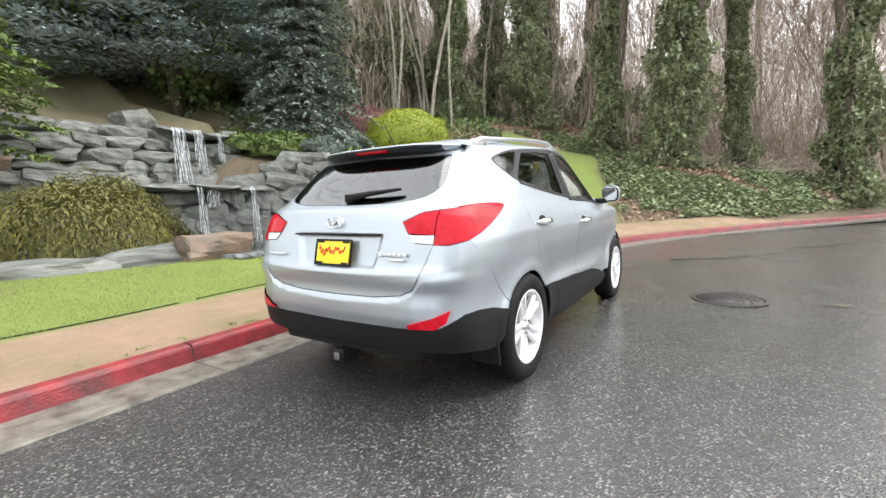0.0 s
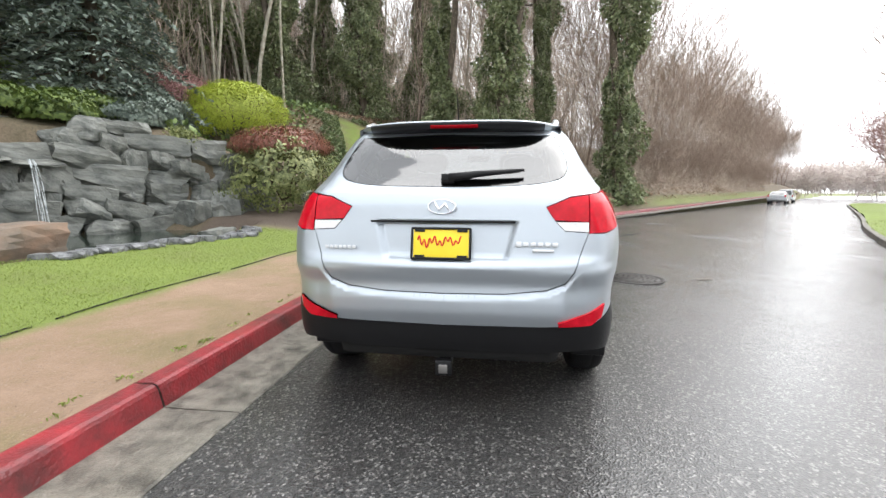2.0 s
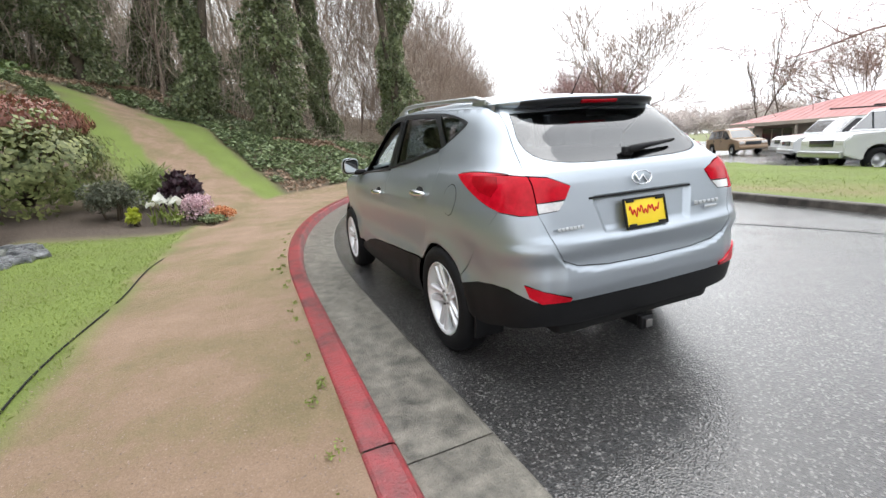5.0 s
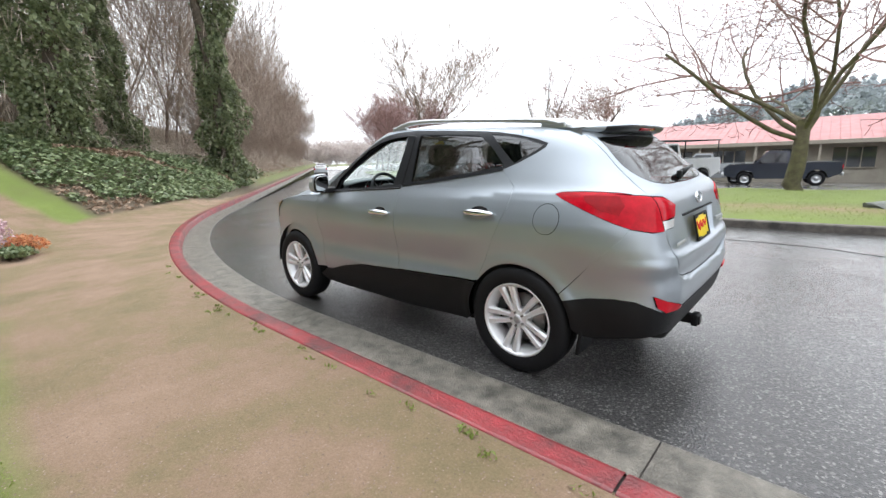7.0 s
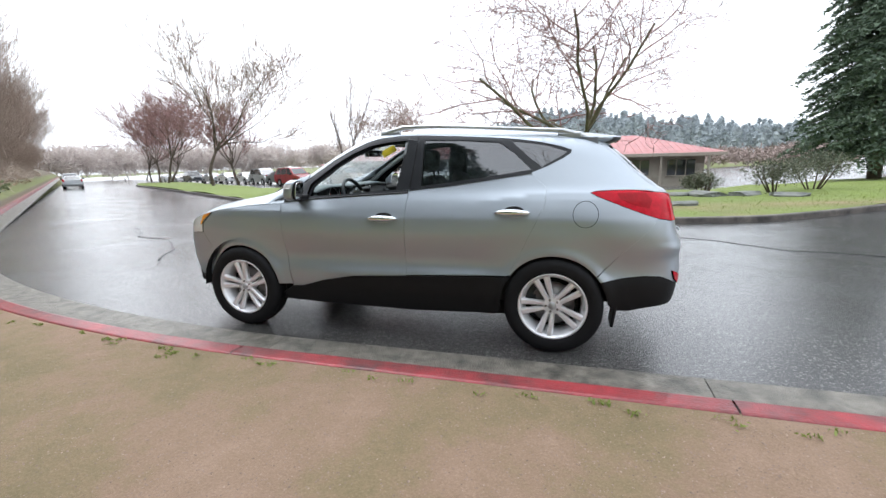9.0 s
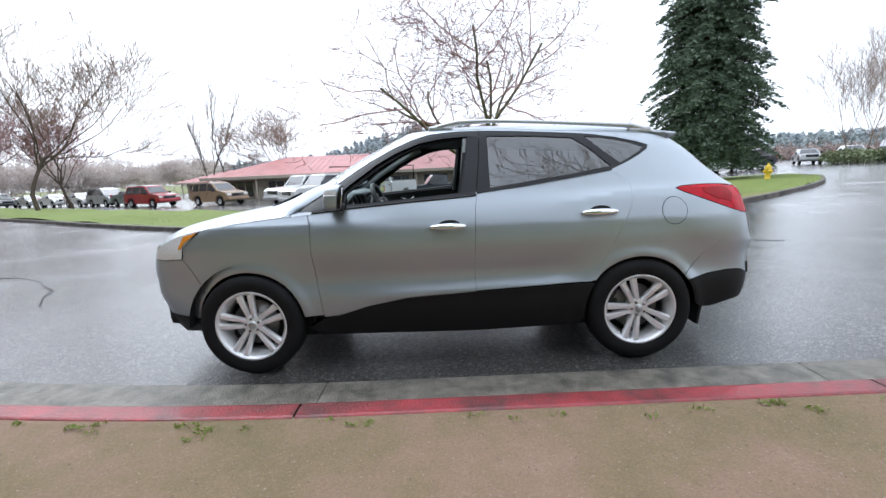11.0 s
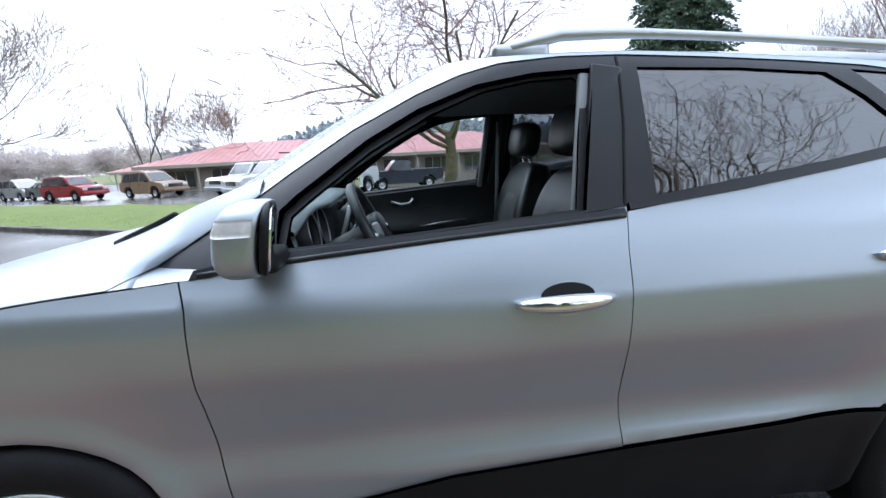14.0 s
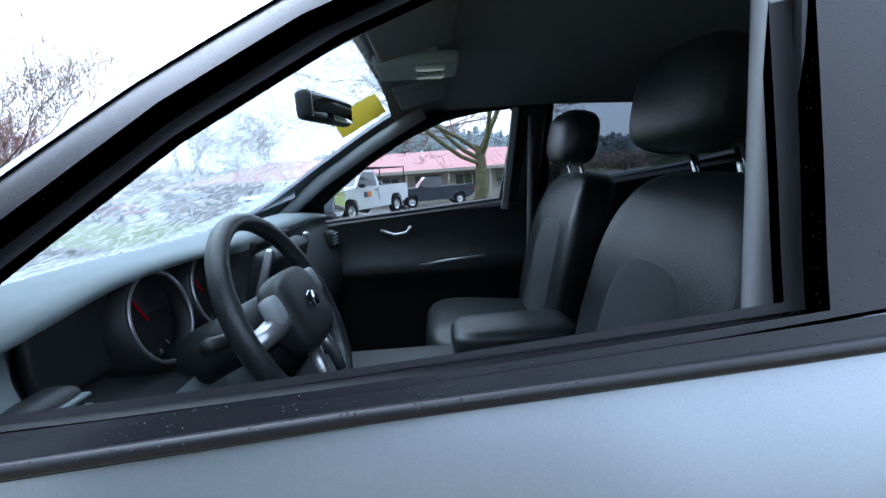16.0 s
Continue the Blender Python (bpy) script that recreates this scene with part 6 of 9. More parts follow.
PHOT_RED = leaf_mat("photinia_red", (0.13, 0.05, 0.03), (0.33, 0.13, 0.09), 0.4, 0.2)
MAPLE_RED = leaf_mat("red_maple", (0.17, 0.07, 0.07), (0.42, 0.21, 0.20), 0.6, 0.2)
JUNIPER = leaf_mat("juniper", (0.07, 0.07, 0.018), (0.24, 0.22, 0.055), 0.7, 0.15)
GREY_SHRUB = leaf_mat("grey_green_shrub", (0.06, 0.07, 0.045), (0.20, 0.21, 0.14), 0.6, 0.2)
PURPLE_LEAF = leaf_mat("purple_leaf", (0.020, 0.008, 0.014), (0.07, 0.03, 0.045), 0.5, 0.1)
PINK_FLOWER = leaf_mat("pink_flower", (0.50, 0.32, 0.36), (0.85, 0.66, 0.70), 0.6, 0.3)
ORANGE_FLOWER = leaf_mat("orange_flower", (0.45, 0.13, 0.06), (0.75, 0.40, 0.18), 0.6, 0.3)
WHITE_FLOWER = leaf_mat("white_flower", (0.75, 0.75, 0.66), (0.88, 0.88, 0.82), 0.6, 0.3)
BLADE = leaf_mat("grass_blades", (0.15, 0.20, 0.032), (0.28, 0.345, 0.075), 0.5, 0.3)
YELLOW_TUFT = leaf_mat("yellow_tuft", (0.32, 0.38, 0.03), (0.60, 0.62, 0.08), 0.5, 0.3)
TWIG_BROWN = mat("twigs_brown", (0.40, 0.315, 0.255), 0.85, vary=0.4, scale=3, color2=(0.18, 0.13, 0.10))
TWIG_PINK = mat("twigs_pink", (0.40, 0.24, 0.22), 0.85, vary=0.4, scale=3, color2=(0.19, 0.115, 0.105))
BARK = mat("bark", (0.135, 0.105, 0.075), 0.9, vary=0.5, scale=6, bump=0.5, bscale=25, color2=(0.06, 0.048, 0.036))
BARK_MOSS = mat("mossy_bark", (0.15, 0.14, 0.07), 0.9, vary=0.5, scale=4, bump=0.5, bscale=25, color2=(0.075, 0.06, 0.04))
BIRCH = mat("pale_trunk", (0.46, 0.43, 0.36), 0.85, vary=0.5, scale=5, bump=0.3, bscale=20, color2=(0.24, 0.21, 0.16))
STONE = mat("grey_green_stone", (0.235, 0.24, 0.215), 0.6, vary=0.5, scale=2.2, bump=0.9, bscale=9, color2=(0.075, 0.082, 0.075), detail=10)
STONE_BROWN = mat("brown_stone", (0.26, 0.165, 0.11), 0.65, vary=0.5, scale=1.8, bump=0.7, bscale=9, color2=(0.12, 0.105, 0.085), detail=10)
PEBBLE = mat("pebbles", (0.22, 0.225, 0.23), 0.45, vary=0.6, scale=3, color2=(0.06, 0.062, 0.065))
FALL = mat("falling_water", (0.80, 0.83, 0.85), 0.15, vary=0.4, scale=14, color2=(0.30, 0.33, 0.34))
rng = np.random.default_rng(7)


def cards(name, pts, size, up=0.0, aspect=0.5, seed=1, droop=None, outward=None):
    """Many small pointed leaves at pts: one island each. up: 0 any way round, 1 lying flat."""
    r = np.random.default_rng(seed)
    p = np.asarray(pts, float)
    n = len(p)
    nrm = r.normal(size=(n, 3))
    nrm /= np.linalg.norm(nrm, axis=1, keepdims=True)
    nrm = nrm * (1 - up) + np.array([0, 0, 1.0]) * up
    nrm /= np.linalg.norm(nrm, axis=1, keepdims=True) + 1e-9
    t = r.normal(size=(n, 3))
    if outward is not None:
        t = np.asarray(outward, float) + 0.35 * t
    t -= nrm * np.sum(t * nrm, axis=1, keepdims=True)
    t /= np.linalg.norm(t, axis=1, keepdims=True) + 1e-9
    b = np.cross(nrm, t)
    s = (np.asarray(size) * (0.6 + 0.8 * r.random(n)))[:, None] if np.ndim(size) == 0 else np.asarray(size)[:, None]
    w = s * aspect
    v = np.empty((n, 4, 3))
    v[:, 0] = p - t * s * 0.5
    v[:, 1] = p + b * w * 0.5 + nrm * s * 0.08
    v[:, 2] = p + t * s * 0.5
    v[:, 3] = p - b * w * 0.5 + nrm * s * 0.08
    me = bpy.data.meshes.new(name)
    me.vertices.add(4 * n)
    me.vertices.foreach_set("co", v.ravel())
    me.loops.add(4 * n)
    me.loops.foreach_set("vertex_index", np.arange(4 * n, dtype=np.int32))
    me.polygons.add(n)
    me.polygons.foreach_set("loop_start", np.arange(0, 4 * n, 4, dtype=np.int32))
    me.update(calc_edges=True)
    return me


def clump_points(n, centre, radii, seed, lumps=14, shell=0.55, flat_base=True):
    """Points that fill an uneven bush: a handful of overlapping lumps with their skins denser."""
    r = np.random.default_rng(seed)
    c = np.array(centre)
    rad = np.array(radii)
    out = []
    d = r.normal(size=(lumps, 3))
    d /= np.linalg.norm(d, axis=1, keepdims=True)
    if flat_base:
        d[:, 2] = np.abs(d[:, 2]) * 1.1 - 0.25
    cs = d * (0.35 + 0.35 * r.random((lumps, 1)))
    rs = 0.34 + 0.22 * r.random(lumps)
    k = r.integers(0, lumps, n)
    e = r.normal(size=(n, 3))
    e /= np.linalg.norm(e, axis=1, keepdims=True)
    q = cs[k] + e * (rs[k] * (shell + (1 - shell) * r.random(n) ** 0.5))[:, None]
    return c + q * rad, e


def tree_mesh(seed, height, trunk_r, fork, spread, levels=4, splits=(5, 4, 4, 3), droop=0.0, upward=0.55, thin=0.62, sides=(9, 6, 4, 3, 3), wander=0.14, twig=0.004, reach=None):
    """A bare tree. Gives two meshes' worth of verts and faces: trunk with limbs, and twigs."""
    r = random.Random(seed)
    wood, twigs = [], []

    def grow(p, d, length, rad, level):
        n = 6 if level < 2 else 4
        pts, rads = [p.copy()], [rad]
        q, dd = p.copy(), d.copy()
        end = rad * (0.55 if level else 0.62)
        for i in range(n):
            dd = (dd + Vector((r.gauss(0, wander), r.gauss(0, wander), r.gauss(0, wander) + (upward * 0.12 if level else 0.02) - droop * 0.1 * level))).normalized()
            q = q + dd * (length / n)
            pts.append(q.copy())
            rads.append(max(rad + (end - rad) * (i + 1) / n, twig))
        (wood if level < 2 else twigs).append(tube(pts, rad, sides[min(level, len(sides) - 1)], rads, caps=False))
        if level >= levels:
            return
        k = splits[min(level, len(splits) - 1)]
        az0 = r.random() * 6.283
        for s in range(k):
            t = (0.45 + 0.55 * (s + r.random() * 0.6) / k) if level else ((0.30 + 0.70 * (s + 0.4) / k) if 0.75 < fork < 0.85 else (0.72 + 0.28 * (s + 0.4) / k))
            idx = min(int(t * n), n - 1)
            base = pts[idx].lerp(pts[idx + 1], min(t * n - idx, 1))
            az = az0 + s * 2.4 + r.uniform(-0.45, 0.45)
            side = Vector((math.cos(az), math.sin(az), 0))
            side = (side - dd * side.dot(dd)).normalized()
            nd = (dd * upward + side * spread * (0.7 + 0.6 * r.random())).normalized()
            grow(base, nd, (height * reach if reach and level == 0 else length * thin) * (0.75 + 0.5 * r.random()), max(rads[idx] * (0.55 if level else 0.42), twig), level + 1)

    grow(Vector((0, 0, -0.1)), Vector((r.gauss(0, 0.03), r.gauss(0, 0.03), 1)), height * fork, trunk_r, 0)
    return joined(*wood), joined(*twigs)


def bare_tree(name, seed, at, label, height=8, trunk_r=0.16, fork=0.34, spread=0.75, bark=None, twig_mat=None, scale=1.0, turn=0, group="", **kw):
    w, t = tree_mesh(seed, height, trunk_r, fork, spread, **kw)
    ob = thing(name, label, "tree", Matrix.Translation(at) @ Matrix.Rotation(radians(turn), 4, "Z") @ Matrix.Scale(scale, 4), group)
    part("trunk", mesh_of("trunk", *w), bark or BARK, ob)
    part("crown", mesh_of("crown", *t, False), twig_mat or TWIG_BROWN, ob)
    return ob


def conifer(name, seed, at, label, height, radius, base, leaf, bark=None, whorls=26, per=9, droop=0.15, size=0.16, tuft=6, tip=0.9, rise=0.06, flat=0.5):
    """Tiers of boughs; each bough is a flat spray of branchlets clad in needles, with gaps between the tiers."""
    r = np.random.default_rng(seed)
    ob = thing(name, label, "tree", Matrix.Translation(at))
    wood = [tube([(0, 0, -0.3), (0.02, 0.01, height * 0.5), (0, 0, height)], 0.1, 9, [0.017 * height, 0.010 * height, 0.02])]
    P, O = [], []
    for i in range(whorls):
        f = (i + 0.12 * r.normal()) / whorls
        z = base + (height - base) * max(f, 0)
        rr = radius * max(1 - f, 0.03) ** tip * (0.9 + 0.2 * r.random())
        for j in range(per):
            a = 6.283 * (j + 0.8 * r.random()) / per
            ln = rr * (0.72 + 0.38 * r.random())
            d = np.array([math.cos(a), math.sin(a), 0])
            sd = np.array([-d[1], d[0], 0])
            z0 = z + 0.10 * r.normal() * (height - base) / whorls
            nb = max(5, int(7 + 2.2 * ln))
            tt = np.linspace(0.18, 1.0, nb)
            axis = d[None] * (tt * ln)[:, None]
            axis[:, 2] = z0 + rise * ln * np.sin(3.1 * tt) - droop * ln * tt ** 1.6
            for k in range(nb):
                for sg in (-1, 1):
                    bl = ln * (0.34 * (1.15 - tt[k]) + 0.07) * (0.8 + 0.4 * r.random())
                    bd = d * 0.75 + sd * sg * 0.8 + np.array([0, 0, -0.55 * droop - 0.05 * r.random()])
                    u = (np.arange(tuft) + r.random(tuft)) / tuft
                    q = axis[k][None] + bd[None] * (u * bl)[:, None]
                    q[:, 2] -= 0.15 * bl * u ** 2
                    P.append(q + r.normal(size=q.shape) * 0.018 * (1 + 0.3 * ln))
                    O.append(np.repeat(bd[None] * 1.6, tuft, 0))
            if j % 2 == 0:
                wood.append(tube([tuple(axis[0] * np.array([0, 0, 1])), tuple(axis[nb // 2]), tuple(axis[-1])], 0.02, 4, [0.03, 0.018, 0.006], caps=False))
    part("trunk", mesh_of("trunk", *joined(*wood)), bark or BARK, ob)
    part("crown", cards("crown", np.concatenate(P), size, flat, 0.36, seed, outward=np.concatenate(O)), leaf, ob)
    return ob


def dome(name, seed, at, radii, label, leaf, n=15000, size=0.07, rough=0.14, category="shrub", hang=0.0, aspect=0.5, lumps=2.6, low=-0.25, woody=None):
    """A full, rounded shrub, leafy down to the ground, on short stems."""
    r = np.random.default_rng(seed)
    ob = thing(name, label, category, Matrix.Translation(at))
    e = r.normal(size=(n, 3))
    e /= np.linalg.norm(e, axis=1, keepdims=True)
    e[:, 2] = np.where(e[:, 2] < low, -e[:, 2], e[:, 2])
    g = np.array([noise.noise(Vector(q) * lumps + Vector((seed, 0, 0))) + 0.5 * noise.noise(Vector(q) * lumps * 2.4 + Vector((0, seed, 0))) for q in e])
    q = e * ((1 + rough * 1.6 * g) * (0.72 + 0.30 * r.random(n) ** 0.6))[:, None] * np.array(radii)
    o = e * 0.8 + np.array([0, 0, -1.0]) * hang
    part("foliage", cards("foliage", q, size, 0.05, aspect, seed, outward=o), leaf, ob)
    w = []
    for i in range(9):
        a = i * 2.4
        w.append(tube([(0.05 * math.cos(a), 0.05 * math.sin(a), -radii[2] * 0.5), (0.35 * radii[0] * math.cos(a), 0.35 * radii[1] * math.sin(a), radii[2] * 0.25), (0.6 * radii[0] * math.cos(a), 0.6 * radii[1] * math.sin(a), radii[2] * 0.6)], 0.02, 5, [0.035, 0.02, 0.008]))
    part("stems", mesh_of("stems", *joined(*w)), woody or BARK, ob)
    return ob


def bush(name, seed, at, radii, label, leaf, n=5000, size=0.07, category="shrub", lumps=16, stems=True, aspect=0.55, up=0.1):
    ob = thing(name, label, category, Matrix.Translation(at))
    p, e = clump_points(n, (0, 0, radii[2] * 0.9), radii, seed, lumps)
    part("foliage", cards("foliage", p, size, up, aspect, seed, outward=e), leaf, ob)
    if stems:
        r = random.Random(seed)
        w = []
        for i in range(7):
            a = r.random() * 6.28
            w.append(tube([(0.1 * math.cos(a), 0.1 * math.sin(a), -0.1), (0.35 * radii[0] * math.cos(a), 0.35 * radii[1] * math.sin(a), radii[2] * 0.7), (0.5 * radii[0] * math.cos(a), 0.5 * radii[1] * math.sin(a), radii[2] * 1.3)], 0.02, 5, [0.03, 0.02, 0.008]))
        part("stems", mesh_of("stems", *joined(*w)), BARK, ob)
    return ob


def on_bank(x, y, dz=0.0):
    return (x, y, bank_z(x, y) + dz)


def place(az, dist, eye=(-2.65, -1.95)):
    """A plan position by bearing and distance from a point of the roadside."""
    return eye[0] + dist * math.cos(radians(az)), eye[1] + dist * math.sin(radians(az))


# conifers above the rockery
conifer("blue_spruce", 3, on_bank(7.0, 17.0), "blue-grey spruce with layered boughs above the waterfall", 17.0, 6.3, 1.3, SPRUCE_BLUE, whorls=15, per=15, droop=0.05, size=0.26, tuft=7, tip=0.8, rise=0.05, flat=0.65)
conifer("fir", 5, on_bank(9.2, 11.9), "grey-green fir with drooping boughs beside the spruce", 11.5, 2.7, 0.1, FIR_GREY, whorls=26, per=13, droop=0.40, size=0.20, tuft=5, tip=0.8)
conifer("fir", 6, on_bank(-0.9, 11.6), "yellow-green fir behind the pond", 6.5, 2.6, 0.1, FIR_YELLOW, whorls=15, per=13, droop=0.14, size=0.18, tuft=5, tip=0.7)
conifer("fir", 8, on_bank(4.0, 21.0), "dark fir on the bank", 12, 3.4, 0.5, FIR_GREEN, whorls=26, per=12, droop=0.3, size=0.28, tuft=4)
conifer("fir", 9, on_bank(11.5, 18.5), "dark fir on the bank", 15, 3.2, 0.3, FIR_GREEN, whorls=28, per=12, droop=0.35, size=0.28, tuft=4)
conifer("fir", 11, on_bank(14.5, 22.5), "dark fir on the bank", 15, 3.4, 0.3, FIR_GREEN, whorls=26, per=12, droop=0.3, size=0.30, tuft=4)
conifer("fir", 12, on_bank(19.5, 24.5), "dark fir on the bank", 16, 3.2, 0.5, FIR_GREEN, whorls=26, per=12, droop=0.3, size=0.30, tuft=4)
dome("low_conifer", 12, on_bank(7.4, 10.6, 0.1), (1.3, 0.9, 0.55), "low spreading yellow-green conifer on the rocks", FIR_YELLOW, 5000, 0.11, 0.25)
dome("low_conifer", 13, on_bank(5.9, 11.2, 0.2), (0.8, 0.7, 0.5), "low spreading yellow-green conifer on the rocks", FIR_YELLOW, 4000, 0.10, 0.25)
dome("low_conifer", 31, on_bank(6.6, 10.3, 0.1), (1.0, 0.7, 0.5), "low spreading yellow-green conifer on the rocks", FIR_YELLOW, 4500, 0.11, 0.25)
dome("low_conifer", 32, on_bank(8.0, 9.5, 0.1), (0.9, 0.6, 0.5), "dark low conifer spilling over the wall", FIR_GREY, 4500, 0.11, 0.25)
dome("low_conifer", 29, on_bank(9.0, 9.9, 0.1), (1.1, 0.8, 0.8), "dark low conifer spilling over the wall", FIR_GREY, 6000, 0.11, 0.25)
dome("juniper_mound", 14, (0.65, 8.25, 0.28), (1.75, 1.40, 1.62), "olive brown-green weeping juniper mound beside the pond", JUNIPER, 24000, 0.085, 0.12, hang=0.9, aspect=0.3, low=-0.12)
dome("maple_mound", 15, on_bank(12.9, 12.3, 0.7), (1.9, 1.5, 1.25), "dusky red weeping maple on the bank", MAPLE_RED, 14000, 0.075, 0.14, hang=0.7, aspect=0.35)
dome("golden_bush", 16, (12.6, 9.6, 3.75), (2.0, 1.75, 1.25), "bright yellow-green rounded bush", YELLOW_BUSH, 26000, 0.07, 0.10, hang=0.1, low=-0.5)
b1 = dome("photinia", 17, on_bank(9.4, 6.2, 0.85), (1.75, 1.5, 1.30), "variegated shrub with reddish top growth", PHOT_GREEN, 11000, 0.105, 0.30, lumps=3.4, low=-0.55)
pr = np.random.default_rng(18)
p = pr.normal(size=(6500, 3))
p /= np.linalg.norm(p, axis=1, keepdims=True)
p[:, 2] = 0.62 + 0.45 * np.abs(p[:, 2])
p *= np.array([1.6, 1.35, 1.42]) * (0.85 + 0.2 * pr.random((6500, 1)))
part("red_growth", cards("red_growth", p, 0.085, 0.1, 0.45, 18, outward=p), PHOT_RED, b1, "reddish new leaves")
bush("variegated_shrub", 19, (8.2, 8.55, 1.95), (0.55, 0.5, 0.5), "small yellow variegated shrub on the rockery", PHOT_GREEN, 1800, 0.08)
bush("grey_shrub", 20, on_bank(8.1, 4.5), (0.62, 0.55, 0.42), "rounded grey-green shrub in the bed", GREY_SHRUB, 4200, 0.06)
bush("purple_plant", 21, on_bank(8.3, 3.25), (0.46, 0.42, 0.62), "dark purple-leaved plant in the flower bed", PURPLE_LEAF, 1300, 0.13)
bush("pink_heather", 22, on_bank(7.8, 3.0), (0.42, 0.36, 0.36), "pale pink flowering heather", PINK_FLOWER, 1500, 0.05, "flower")
bush("orange_flowers", 23, on_bank(7.9, 2.55), (0.46, 0.32, 0.18), "low orange bedding flowers", ORANGE_FLOWER, 900, 0.05, "flower")
bush("bedding_leaves", 24, on_bank(7.5, 2.75), (0.35, 0.28, 0.12), "low green bedding leaves", IVY_GROUND, 900, 0.06, "flower")
bush("yellow_tuft", 25, on_bank(7.5, 4.05), (0.14, 0.14, 0.2), "yellow tuft of shoots", YELLOW_TUFT, 500, 0.10, "flower")
bush("tall_grass", 26, on_bank(9.3, 4.0), (0.75, 0.6, 0.50), "pale green tuft of arching strap leaves", STRAP, 900, 0.42, "plant", aspect=0.07, stems=False)
for i, (x, y) in enumerate(((7.55, 3.75), (7.7, 3.55), (7.85, 3.65), (7.6, 3.45), (7.95, 3.4), (7.45, 3.3))):
    f = thing("white_daffodil", "white daffodil on a green stem in the bed", "flower", Matrix.Translation(on_bank(x, y)) @ Matrix.Scale(1.1 + 0.25 * (i % 3) * 0.5, 4), "daffodils in the bed")
    part("stem", mesh_of("stem", *tube([(0, 0, -0.02), (0.01, 0, 0.2), (0.03, 0.01, 0.36)], 0.008, 5)), BLADE, f)
    pts = [(0.03 + 0.035 * math.cos(k * 1.05), 0.01 + 0.035 * math.sin(k * 1.05), 0.37 + 0.01 * (k % 2)) for k in range(6)]
    part("petals", cards("petals", pts, 0.14, 0.2, 0.7, 30 + i), WHITE_FLOWER, f)
    part("leaves", cards("leaves", [(0.04 * math.cos(k), 0.04 * math.sin(k), 0.13) for k in range(8)], 0.26, 0.0, 0.12, 40 + i, outward=[(0.1, 0, 1)] * 8), BLADE, f)


# ---- rockery, pond edge and waterfall ----
def rock_mesh(seed, sx, sy, sz, cuts=6, rough=0.13):
    """A quarried block: a box pushed about by noise and chipped by planes."""
    r = random.Random(seed)
    bm = bmesh.new()
    bmesh.ops.create_cube(bm, size=1)
    bmesh.ops.subdivide_edges(bm, edges=bm.edges[:], cuts=cuts, use_grid_fill=True)
    planes = []
    for _ in range(7):
        d = Vector((r.gauss(0, 1), r.gauss(0, 1), r.gauss(0, 0.9))).normalized()
        planes.append((d, 0.44 + 0.14 * r.random()))
    for v in bm.verts:
        p = v.co.copy()
        for d, h in planes:
            o = p.dot(d) - h
            if o > 0:
                p -= d * o
        k = noise.noise_vector(p * 2.3 + Vector((seed * 3.1, 0, 0))) * rough * 0.6 + noise.noise_vector(p * 6 + Vector((0, seed, 0))) * rough * 0.25
        v.co = Vector(((p.x + k.x) * sx, (p.y + k.y) * sy, (p.z + k.z) * sz))
    me = bpy.data.meshes.new("rock")
    bm.to_mesh(me)
    bm.free()
    return me


